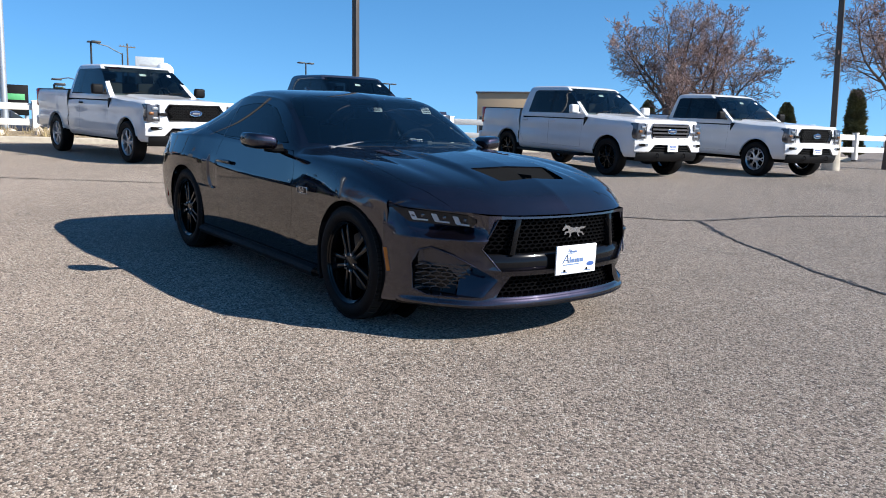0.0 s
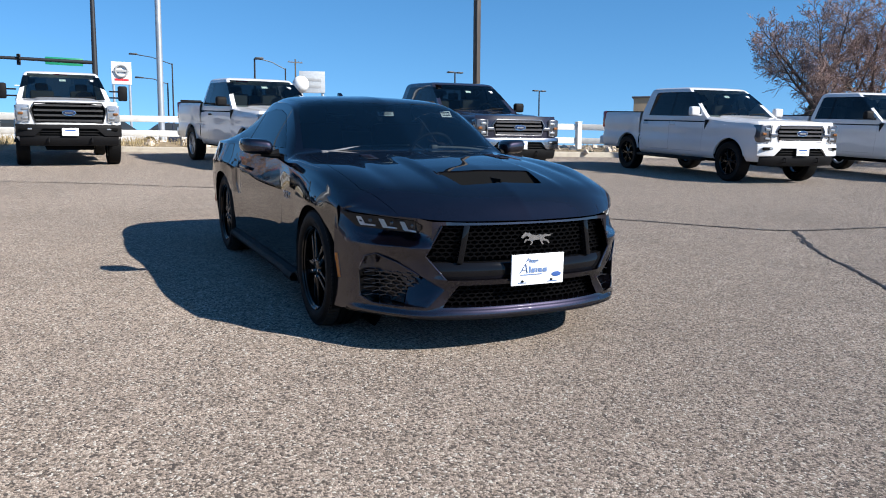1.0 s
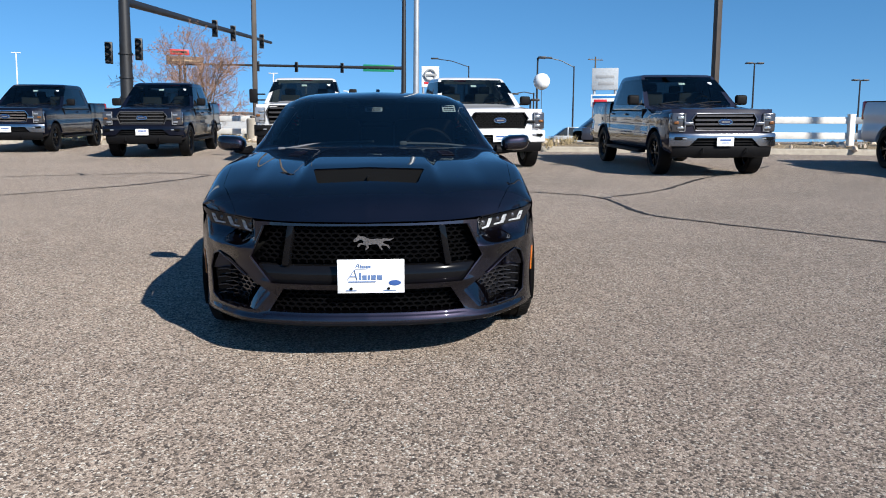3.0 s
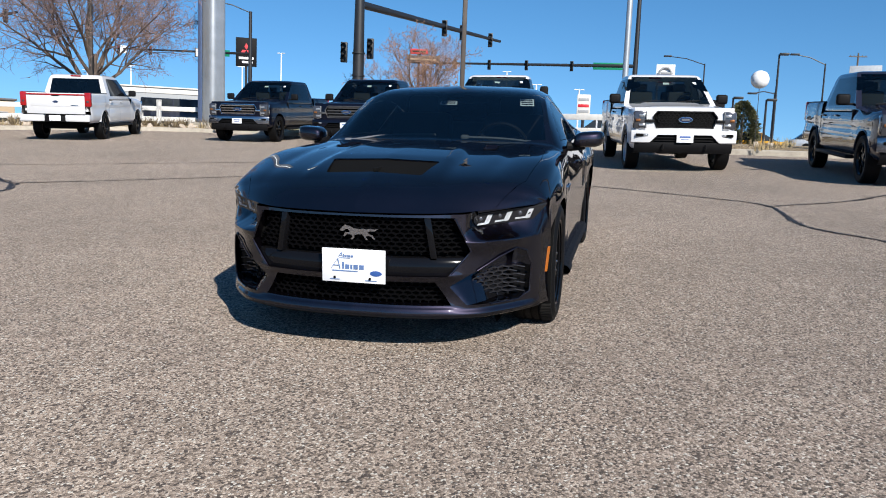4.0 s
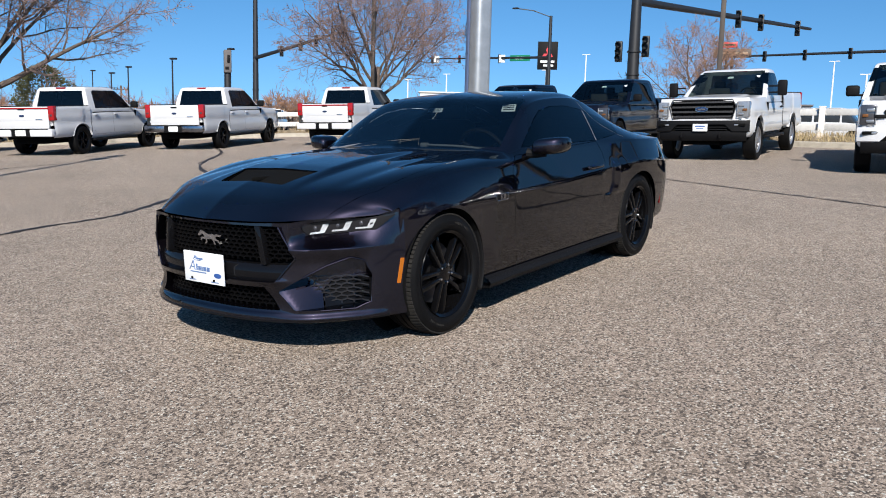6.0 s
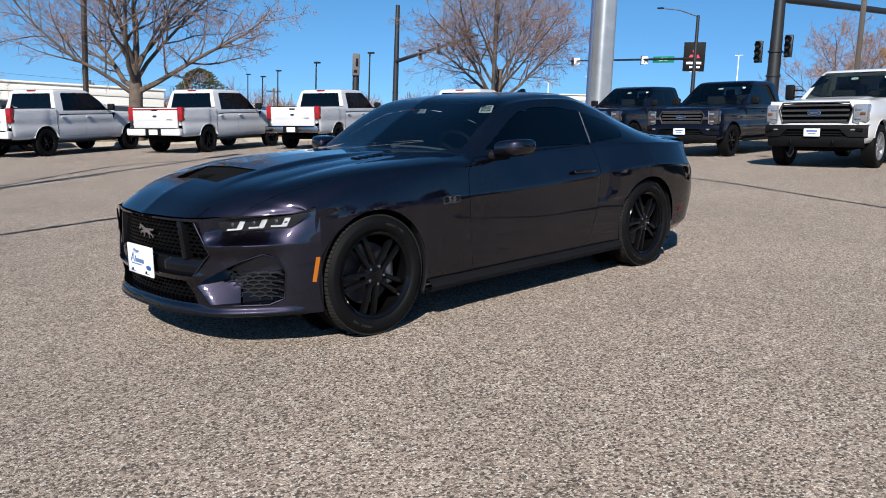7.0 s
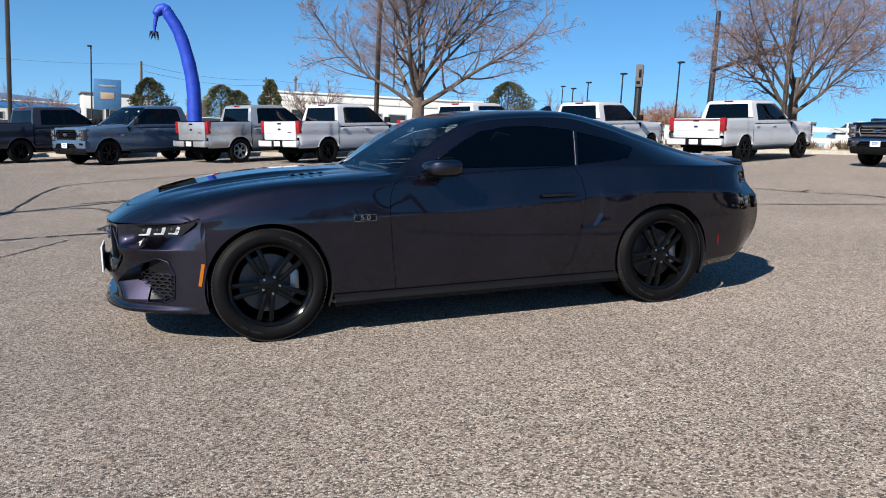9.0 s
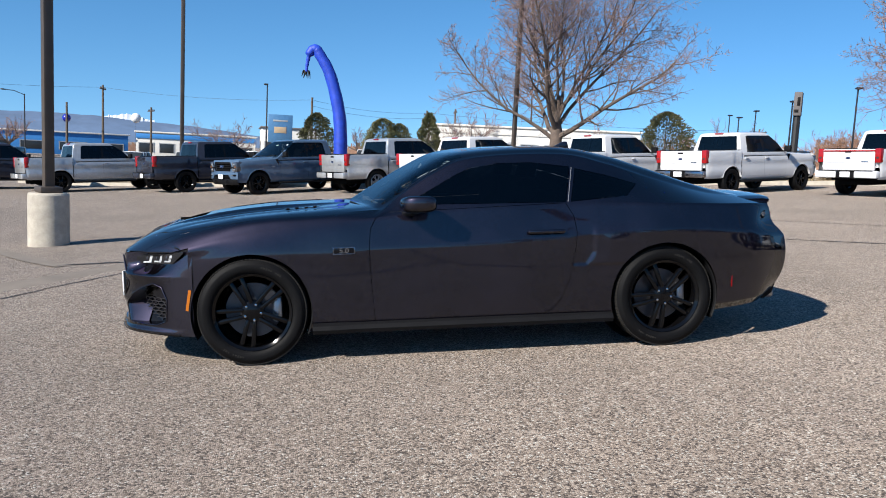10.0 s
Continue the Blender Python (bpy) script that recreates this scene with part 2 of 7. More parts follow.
def smooth_line(pts, steps, closed=False):
    """Places along a Catmull-Rom line through pts."""
    p = np.array(pts, float)
    out = []
    n = len(p)
    for i in range(n - 1):
        p0, p1, p2, p3 = p[max(i - 1, 0)], p[i], p[i + 1], p[min(i + 2, n - 1)]
        if i == 0:
            p0 = 2 * p1 - p2
        if i + 2 >= n:
            p3 = 2 * p2 - p1
        for s in np.arange(steps) / steps:
            out.append(0.5 * (2 * p1 + (p2 - p0) * s + (2 * p0 - 5 * p1 + 4 * p2 - p3) * s * s + (3 * p1 - p0 - 3 * p2 + p3) * s**3))
    out.append(p[-1])
    return np.array(out)


def patch(rows, su, sv, sharp_rows=(), sharp_cols=()):
    """A smooth surface through a net of places, broken at the sharp rows and columns."""
    net = np.array(rows, float)

    def along(net, steps, sharp):
        cuts = [0, *sorted(sharp), len(net) - 1]
        flat = net.reshape(len(net), -1)
        pieces = [smooth_line(flat[a : b + 1], steps) for a, b in zip(cuts, cuts[1:]) if b > a]
        whole = np.concatenate([pieces[0]] + [p[1:] for p in pieces[1:]])
        return whole.reshape(len(whole), *net.shape[1:])

    net = along(net, su, sharp_rows)
    return along(net.transpose(1, 0, 2), sv, sharp_cols).transpose(1, 0, 2)


def clip(bm, faces, poly, axes=(0, 2)):
    """Cuts the outline of a convex polygon, seen along the third axis, into the faces. Returns the faces inside it."""
    a, b = axes
    area = sum(p[0] * q[1] - q[0] * p[1] for p, q in zip(poly, poly[1:] + poly[:1]))
    inside = [f for f in faces if f.is_valid]
    for p, q in zip(poly, poly[1:] + poly[:1]):
        d = (q[0] - p[0], q[1] - p[1])
        no = Vector((0, 0, 0))
        no[a], no[b] = (d[1], -d[0]) if area > 0 else (-d[1], d[0])
        co = Vector((0, 0, 0))
        co[a], co[b] = p
        geom = list({v for f in inside for v in f.verts} | {e for f in inside for e in f.edges}) + inside
        made = bmesh.ops.bisect_plane(bm, geom=geom, dist=1e-5, plane_co=co, plane_no=no)["geom"]
        inside = [f for f in made if isinstance(f, bmesh.types.BMFace) and (f.calc_center_median() - co).dot(no) < 0]
    return inside


def take(bm, faces):
    """Moves faces into a bmesh of their own."""
    out, seen = bmesh.new(), {}
    for f in faces:
        for v in f.verts:
            if v not in seen:
                seen[v] = out.verts.new(v.co)
        out.faces.new([seen[v] for v in f.verts])
    bmesh.ops.delete(bm, geom=list(faces), context="FACES")
    out.normal_update()
    return out


def inset(bm, gap):
    """Draws the border of a panel in by the width of a gap."""
    move = {}
    for e in bm.edges:
        if e.is_boundary:
            f = e.link_faces[0]
            way = (e.verts[1].co - e.verts[0].co).cross(f.normal).normalized()
            if way.dot(f.calc_center_median() - e.verts[0].co) < 0:
                way.negate()
            for v in e.verts:
                move.setdefault(v, []).append(way)
    for v, ways in move.items():
        way = sum(ways, Vector())
        v.co += way.normalized() * gap
    return bm


def ground_z(x, y):
    """The height of the ground: the sloping lot, which levels off beyond its edges."""
    def eased(v, lo, hi, soft):
        return lo + soft * math.log1p(math.exp(min(50, (v - lo) / soft))) - soft * math.log1p(math.exp(min(50, (v - hi) / soft)))

    n = LOT.to_3x3() @ Vector((0, 0, 1))
    return -(n.x / n.z) * eased(x, -24, 14, 1.5) - (n.y / n.z) * eased(y, -10, 24, 1.5)


def stand(x, y, yaw=0.0, tilt=True, lift=0.0):
    """The pose of a thing that stands on the ground, leaning with it or upright."""
    z = ground_z(x, y)
    m = pose(x, y, z + lift, 0, 0, yaw)
    if tilt:
        e = 0.5
        n = Vector((ground_z(x - e, y) - ground_z(x + e, y), ground_z(x, y - e) - ground_z(x, y + e), 2 * e)).normalized()
        m = Matrix.Translation((x, y, z + lift)) @ Vector((0, 0, 1)).rotation_difference(n).to_matrix().to_4x4() @ pose(0, 0, 0, 0, 0, yaw)
    return m

# ---- ground ----
def spaced(near, far, step, grow):
    v, out = 0.0, [0.0]
    while v < far:
        step = step if v < near else step * grow
        v += step
        out.append(v)
    return [-u for u in out[:0:-1]] + out


lines = spaced(45, 2600, 1.0, 1.25)
bm = bmesh.new()
sheet(bm, [[(x - 8, y - 4, ground_z(x - 8, y - 4)) for x in lines] for y in lines])
ground = part("ground", bm, M_LOT)
tagged(ground, "sun-bleached chip-sealed asphalt lot with fine stone chips", "ground", kind="structure")


def strip(bm, pts, width, lift=0.004):
    """A flat ribbon that follows the ground."""
    rows = []
    for i, p in enumerate(pts):
        a, b = np.array(pts[max(i - 1, 0)]), np.array(pts[min(i + 1, len(pts) - 1)])
        d = (b - a) / np.linalg.norm(b - a)
        w = width[i] if isinstance(width, list) else width
        rows.append([(p[0] - d[1] * w * k, p[1] + d[0] * w * k, ground_z(p[0], p[1]) + lift) for k in (-0.5, 0.5)])
    sheet(bm, rows, True)


def crack(points, width=0.06):
    """A ragged line of sealant along a crack."""
    rnd = random.Random(len(points) * 7 + int(points[0][0] * 10))
    line = smooth_line(points, 14)
    line = [(x + rnd.uniform(-0.014, 0.014), y + rnd.uniform(-0.014, 0.014)) for x, y in line]
    bm = bmesh.new()
    strip(bm, line, [width * rnd.uniform(0.35, 1.15) for _ in line])
    # a finer strand wanders along the main one
    side, off = [], 0.0
    for x, y in line:
        off = 0.8 * off + rnd.uniform(-0.5, 0.5) * width
        side.append((x + off, y + off * rnd.uniform(-1, 1)))
    strip(bm, side, [width * rnd.uniform(0.12, 0.4) for _ in side], 0.0075)
    return part("crack_sealant", bm, M_TAR, ground)

K = [
    [(-9.0, -3.3), (-8.3, -1.9), (-7.4, -0.5), (-6.3, 1.2), (-5.5, 2.4), (-4.8, 3.03), (-3.2, 3.1), (-2.5, 3.5), (-1.8, 4.1), (-1.1, 4.7), (-0.55, 5.35), (-0.31, 7.1), (0.28, 8.65), (0.6, 11.0)],
    [(-0.5, 5.3), (0.6, 4.33), (1.35, 3.84), (1.96, 3.41), (2.75, 3.0)],
    [(-4.8, 3.03), (-5.84, 4.28), (-7.73, 5.65), (-10.5, 8.2)],
    [(-9.0, -3.3), (-7.2, -4.1), (-5.4, -5.9), (-3.98, -7.65)],
    [(4.4, -4.7), (3.0, -4.95), (1.74, -5.07), (0.4, -5.45), (-0.74, -5.66), (-2.3, -6.7), (-3.98, -7.66), (-6.5, -11.7), (-9.9, -15.2), (-12.1, -18.1), (-15.5, -20.4)],
    [(2.1, -5.0), (2.67, -5.4), (2.3, -6.6), (2.6, -7.6), (3.16, -8.6), (4.9, -8.0)],
    [(4.16, -8.4), (4.06, -12.6), (3.44, -14.5), (0.2, -16.8)],
    [(0.04, -11.6), (-3.2, -14.8), (-5.2, -15.4)],
    [(-9.13, -3.4), (-9.56, -4.65), (-9.15, -5.6), (-9.5, -5.95)],
    [(-9.15, -5.6), (-8.9, -6.8), (-7.7, -8.59), (-6.68, -10.29), (-6.0, -11.4)],
    [(3.2, -9.4), (1.74, -10.15), (0.8, -10.6), (-0.38, -11.5), (-2.22, -12.7)],
]
for line, width in zip(K, (0.075, 0.06, 0.08, 0.09, 0.11, 0.07, 0.075, 0.08, 0.08, 0.08, 0.08)):
    crack(line, width)

# sealed bands across the lot by the light pole
M_PATCH = surface("smooth_sealed_asphalt", (0.205, 0.172, 0.140), 0.9, spread=0.14, scale=3.0, bump=0.3, bump_scale=150)
for line, widths in (([(5.2, -0.9), (4.75, -1.7), (4.25, -2.65), (3.88, -3.3), (3.55, -3.95), (3.1, -4.75)], (0.9, 0.8, 0.72, 0.62, 0.52, 0.4)), ([(6.4, -7.6), (5.85, -6.8), (4.87, -5.4), (4.2, -4.6)], (0.3, 0.28, 0.28, 0.26))):
    dense = smooth_line([(*p, w) for p, w in zip(line, widths)], 10)
    rnd = random.Random(3)
    bm = bmesh.new()
    strip(bm, [(x, y) for x, y, _ in dense], [w * rnd.uniform(0.95, 1.05) for _, _, w in dense], 0.003 if len(line) > 4 else 0.006)
    part("sealed_band", bm, M_PATCH, ground)
crack([(4.9, -0.7), (4.04, -2.14), (3.75, -2.85), (3.35, -3.64), (2.95, -4.5)], 0.025)

# ---- verge, kerb and fence round the lot ----
M_SOIL = asphalt("dry_grass_and_gravel", [(0.0, (0.09, 0.065, 0.04)), (0.3, (0.21, 0.155, 0.09)), (0.6, (0.30, 0.23, 0.135)), (0.85, (0.38, 0.31, 0.21))], 30.0, 0.8)
M_STONE = surface("river_stone", (0.38, 0.32, 0.26), 0.85, bump=0.5, bump_scale=30, each=0.35)
M_GRASS = surface("straw_grass", (0.34, 0.265, 0.145), 0.9, spread=0.35, scale=3)
EDGE = smooth_line([(-9.0, 27.0), (-11.5, 20.0), (-14.0, 13.7), (-17.9, -0.5), (-21.0, -7.5), (-22.4, -13.5), (-21.6, -18.2), (-16.5, -22.2), (-9.5, -24.4), (-3.0, -26.0), (4.0, -29.3), (16.0, -35.5)], 8)


def beside(line, off):
    """A line moved sideways by off, to its left."""
    d = np.gradient(np.array(line), axis=0)
    d /= np.linalg.norm(d, axis=1, keepdims=True)
    return np.array(line) + np.stack([-d[:, 1], d[:, 0]], 1) * off


def ribbon(name, line, cross, material, label, category, kind="structure"):
    """A cross-section of (sideways, up) drawn along a line on the ground."""
    bm = bmesh.new()
    cols = [beside(line, o) for o, _ in cross]
    sheet(bm, [[(p[i][0], p[i][1], ground_z(p[i][0], p[i][1]) + h) for p, (_, h) in zip(cols, cross)] for i in range(len(line))], True)
    bmesh.ops.recalc_face_normals(bm, faces=bm.faces[:])
    return tagged(part(name, bm, material), label, category, kind=kind)


ribbon("kerb", EDGE, [(0.02, -0.02), (0.0, 0.13), (-0.03, 0.15), (-0.16, 0.15), (-0.17, 0.05)], M_CONCRETE, "worn concrete kerb along the edge of the lot", "kerb")
ribbon("verge", EDGE, [(-0.16, 0.11), (-0.8, 0.17), (-1.8, 0.22), (-3.2, 0.16), (-4.2, 0.0)], M_SOIL, "strip of dry grass and gravel behind the kerb", "verge")

FENCE = [(-9.4, 33.0), (-8.9, 29.6), (-8.4, 26.0), (-8.6, 23.2), (-9.8, 20.6), (-12.8, 17.0), (-15.6, 13.0), (-16.9, 9.2)]
FENCE_ON = [(-18.8, 3.8), (-19.8, 1.2), (-20.7, -1.3), (-22.0, -4.3), (-23.6, -7.7), (-24.8, -11.3), (-25.2, -15.0), (-24.6, -18.6), (-22.4, -21.6), (-19.2, -23.8)]


def fence(places):
    made = thing("rail_fence", Matrix.Identity(4), "white-painted rail fence with two broad rails", "fence", kind="structure")
    for i, (x, y) in enumerate(places):
        bm = bmesh.new()
        tall = 1.15 if i % 4 == 3 else 0.95
        box(bm, (x, y, ground_z(x, y) + 0.1 + tall / 2), (0.16, 0.16, tall), 0.015)
        box(bm, (x, y, ground_z(x, y) + 0.11 + tall), (0.19, 0.19, 0.03), 0.01)
        part("post", bm, M_FENCE, made)
    for (x0, y0), (x1, y1) in zip(places, places[1:]):
        for h in (0.36, 0.80):
            a, b = Vector((x0, y0, ground_z(x0, y0) + h + 0.1)), Vector((x1, y1, ground_z(x1, y1) + h + 0.1))
            bm = bmesh.new()
            m = Matrix.Translation((a + b) / 2) @ (b - a).to_track_quat("X", "Z").to_matrix().to_4x4()
            box(bm, (0, 0, 0), ((b - a).length - 0.15, 0.05, 0.19), 0.008, m)
            part("rail", bm, M_FENCE, made)


fence(FENCE)
fence(FENCE_ON)


def scatter(count, seed, near, far, span=(0.0, 1.0)):
    """Places on the verge."""
    rnd = random.Random(seed)
    for _ in range(count):
        i = int(rnd.uniform(*span) * (len(EDGE) - 1))
        p = beside(EDGE, -rnd.uniform(near, far))[i]
        yield p[0] + rnd.uniform(-0.5, 0.5), p[1] + rnd.uniform(-0.5, 0.5), rnd


bm = bmesh.new()
for x, y, rnd in scatter(320, 5, 0.3, 2.6, (0.12, 0.62)):
    s = rnd.uniform(0.05, 0.17)
    bmesh.ops.create_icosphere(bm, subdivisions=1, radius=s, matrix=pose(x, y, ground_z(x, y) + 0.17, rnd.uniform(0, 360), rnd.uniform(0, 360)) @ Matrix.Diagonal((1.3, 1, 0.7, 1)))
tagged(part("stones", bm, M_STONE, smooth=0), "rounded tan river stones on the verge", "stones", kind="stuff")
bm = bmesh.new()
for x, y, rnd in scatter(420, 9, 0.4, 3.4):
    z = ground_z(x, y) + 0.12
    for _ in range(14):
        a, h, w = rnd.uniform(0, 6.3), rnd.uniform(0.12, 0.34), 0.012
        dx, dy = rnd.uniform(-0.12, 0.12), rnd.uniform(-0.12, 0.12)
        o = Vector((x + dx, y + dy, z))
        side = Vector((math.cos(a), math.sin(a), 0)) * w
        bm.faces.new([bm.verts.new(o - side), bm.verts.new(o + side), bm.verts.new(o + Vector((dx * 0.8, dy * 0.8, h)))])
for x, y, rnd in scatter(160, 33, 0.3, 2.6, (0.24, 0.36)):
    z = ground_z(x, y) + 0.12
    for _ in range(18):
        a, h = rnd.uniform(0, 6.3), rnd.uniform(0.12, 0.34)
        o = Vector((x + rnd.uniform(-0.15, 0.15), y + rnd.uniform(-0.15, 0.15), z))
        side = Vector((math.cos(a), math.sin(a), 0)) * 0.012
        bm.faces.new([bm.verts.new(o - side), bm.verts.new(o + side), bm.verts.new(o + Vector((rnd.uniform(-0.12, 0.12), rnd.uniform(-0.12, 0.12), h)))])
tagged(part("dry_grass", bm, M_GRASS, smooth=0), "tufts of straw-coloured dry grass along the fence", "grass", kind="stuff")
bm = bmesh.new()
M_SHRUB = surface("leafless_shrub", (0.16, 0.12, 0.07), 0.9, spread=0.4)
for x, y, rnd in scatter(70, 21, 0.7, 2.0, (0.45, 0.78)):
    z = ground_z(x, y) + 0.12
    for _ in range(46):
        a, t, h = rnd.uniform(0, 6.3), rnd.uniform(0.1, 0.5), rnd.uniform(0.2, 0.5)
        tip = Vector((x + t * math.cos(a), y + t * math.sin(a), z + h))
        o = Vector((x + 0.25 * t * math.cos(a), y + 0.25 * t * math.sin(a), z))
        side = Vector((-math.sin(a), math.cos(a), 0)) * 0.02
        bm.faces.new([bm.verts.new(o - side), bm.verts.new(o + side), bm.verts.new(tip)])
tagged(part("low_shrubs", bm, M_SHRUB, smooth=0), "low brown leafless shrubs behind the kerb", "shrubs", kind="stuff")


# ---- poles ----
def light_pole(x, y, tall=10.0, base=0.9, thick=0.15, turn=20, foot=0.31):
    t = thing("light_pole", stand(x, y, turn, False), "square bronze steel light pole on a round concrete base", "light pole", "light poles of the lot")
    bm = bmesh.new()
    lathe(bm, [(0.0, base), (foot - 0.03, base), (foot - 0.005, base - 0.03), (foot, 0.0), (foot + 0.01, -0.3)], 32, Matrix.Rotation(radians(90), 4, "X"))
    part("concrete_base", bm, M_CONCRETE, t)
    bm = bmesh.new()
    box(bm, (0, 0, base + 0.05), (0.34, 0.34, 0.10), 0.02)
    part("base_cover", bm, M_POLE, t)
    bm = bmesh.new()
    box(bm, (0, 0, base + tall / 2), (thick, thick, tall), 0.012)
    part("pole", bm, M_POLE, t)
    for s in (-1, 1):
        bm = bmesh.new()
        box(bm, (s * 0.55, 0, base + tall), (0.75, 0.36, 0.14), 0.03)
        box(bm, (s * 0.14, 0, base + tall), (0.2, 0.06, 0.06))
        part("lamp_head", bm, M_POLE, t)


light_pole(5.35, -7.5, base=0.85, turn=35)
for x, y in ((-6.6, -26.0), (-21.8, -19.8), (-21.3, -4.6), (-13.9, 8.3), (7.2, -29.6)):
    light_pole(x, y)
light_pole(-5.9, 19.3, foot=0.24)


def mast(x, y, tall, r0, r1, material, name, label, category):
    t = thing(name, stand(x, y, 0, False), label, category)
    bm = bmesh.new()
    tube(bm, [(0, 0, -0.3), (0, 0, tall * 0.5), (0, 0, tall)], [r0, (r0 + r1) / 2, r1], 16)
    part("pole", bm, material, t)
    return t


mast(-23.0, 0.9, 12.0, 0.11, 0.085, M_GALV, "steel_pole", "tall silver steel pole standing on the verge", "pole")
pylon = thing("sign_pylon", stand(-24.1, -15.8, -20, False), "tall brushed-steel sign pylon with a blue inset strip", "sign pylon")
bm = bmesh.new()
box(bm, (0, 0.10, 6.5), (0.80, 0.74, 13.6), 0.22, seg=5)
part("column", bm, M_GALV, pylon)
bm = bmesh.new()
box(bm, (0.05, -0.36, 6.5), (0.62, 0.20, 13.6), 0.02)
part("inset_strip", bm, surface("dull_blue_panel", (0.12, 0.17, 0.30), 0.4, 0.3), pylon, "dull blue metal strip")
bm = bmesh.new()
box(bm, (0, 0, 0.1), (1.4, 1.4, 0.5), 0.05)
part("footing", bm, M_CONCRETE, pylon)

M_GREENSIGN = surface("green_sign_sheeting", (0.01, 0.22, 0.11), 0.4)
M_SIGNAL = surface("black_signal_housing", (0.012, 0.012, 0.013), 0.5)
M_REDLIGHT = surface("red_signal_lens", (0.5, 0.02, 0.02), 0.3)


def signal_head(parent, at, facing, lit=False):
    """Three lamps in a housing with visors; facing is its yaw."""
    m = Matrix.Translation(at) @ pose(0, 0, 0, 0, 0, facing)
    bm = bmesh.new()
    box(bm, (0, 0, 0), (0.22, 0.36, 1.08), 0.03, m)
    for k in (-1, 0, 1):
        tube(bm, [m @ Vector((0.1, 0, k * 0.34)), m @ Vector((0.34, 0, k * 0.34 - 0.02))], 0.15, 10, False)
    head = part("signal_head", bm, M_SIGNAL, parent)
    for k in (-1, 0, 1):
        bm = bmesh.new()
        tube(bm, [m @ Vector((0.10, 0, k * 0.34)), m @ Vector((0.14, 0, k * 0.34))], 0.12, 12)
        part("lens", bm, M_REDLIGHT if lit and k == 1 else M_SIGNAL, head)


def signal_mast(x, y, top, arm_z, tip, heads, facing, thick=0.24, sign=None, side_heads=(), lamp=None, lit=False, word="", boards=()):
    """A traffic-signal pole with an arm to tip, heads at shares of the arm."""
    g = ground_z(x, y)
    t = thing("traffic_signal", stand(x, y, 0, False), "dark steel traffic-signal pole with a long mast arm", "traffic signal")
    bm = bmesh.new()
    tube(bm, [(0, 0, -0.2), (0, 0, (top - g) / 2), (0, 0, top - g)], [thick, thick * 0.88, thick * 0.7], 16)
    for z in (1.2, 2.4, 3.4, 4.6):
        tube(bm, [(0, 0, z), (0, 0, z + 0.08)], thick * 1.06, 16)
    part("pole", bm, M_DARKPOLE, t)
    a, b = Vector((0, 0, arm_z - g)), Vector((tip[0] - x, tip[1] - y, tip[2] - g))
    bm = bmesh.new()
    tube(bm, [a.lerp(b, s) for s in np.linspace(0, 1, 8)], [thick * (0.62 - 0.3 * s) for s in np.linspace(0, 1, 8)], 12)
    part("mast_arm", bm, M_DARKPOLE, t)
    for k, s in enumerate(heads):
        signal_head(t, a.lerp(b, s) + Vector((0, 0, -0.1)), facing, lit)
    for off, z in side_heads:
        signal_head(t, Vector((off[0], off[1], z - g)), facing)
    if sign:
        at, wide = sign
        p = a.lerp(b, at) + Vector((0, 0, -0.05))
        m = Matrix.Translation(p) @ (b - a).to_track_quat("X", "Z").to_matrix().to_4x4()
        bm = bmesh.new()
        box(bm, (0, 0, 0), (wide, 0.08, 0.75), 0.02, m)
        board = part("street_sign", bm, M_GREENSIGN, t, "green street-name sign")
        face = -1 if (m.to_3x3() @ Vector((0, 1, 0))).dot(Vector((x, y, 0))) > 0 else 1
        if word:
            cu = bpy.data.curves.new("lettering", "FONT")
            cu.body, cu.size, cu.extrude, cu.align_x, cu.align_y = word, 0.55, 0.01, "CENTER", "CENTER"
            tmp = bpy.data.objects.new("tmp", cu)
            me = bpy.data.meshes.new_from_object(tmp)
            bpy.data.objects.remove(tmp)
            letters = new("lettering", me)
            me.materials.append(M_PAPER)
            letters.parent = board
            letters.matrix_local = m @ (pose(0, 0.05, 0, 90, 0, 180) if face > 0 else pose(0, -0.05, 0, 90, 0, 0))
        else:
            for u in (-0.3, 0.02, 0.3):
                bm = bmesh.new()
                box(bm, (u * wide, face * 0.05, 0), (0.22 * wide, 0.01, 0.26), 0.0, m)
                part("lettering_bar", bm, M_PAPER, board)
    for share in boards:
        bm = bmesh.new()
        p = a.lerp(b, share) + Vector((0, 0, -0.1))
        box(bm, (0, 0, 0), (0.05, 0.78, 0.95), 0.03, Matrix.Translation(p) @ pose(0, 0, 0, 0, 0, facing))
        board = part("lane_sign", bm, M_PAPER, t, "white lane-control sign")
        bm = bmesh.new()
        tube(bm, [Matrix.Translation(p) @ pose(0, 0, 0, 0, 0, facing) @ Vector(q) for q in ((0.035, 0.0, -0.32), (0.035, 0.0, 0.05), (0.035, 0.2, 0.2))], 0.05, 6)
        part("arrow", bm, M_SIGNAL, board)
    if lamp:
        bm = bmesh.new()
        l = Vector((lamp[0] - x, lamp[1] - y, lamp[2] - g))
        r = Vector((0, 0, top - g - 0.15))
        mid = r.lerp(l, 0.5) + Vector((0, 0, 0.25))
        tube(bm, [r, mid, l], 0.06, 8)
        box(bm, l, (0.5, 0.7, 0.16), 0.05)
        part("luminaire", bm, M_DARKPOLE, t)


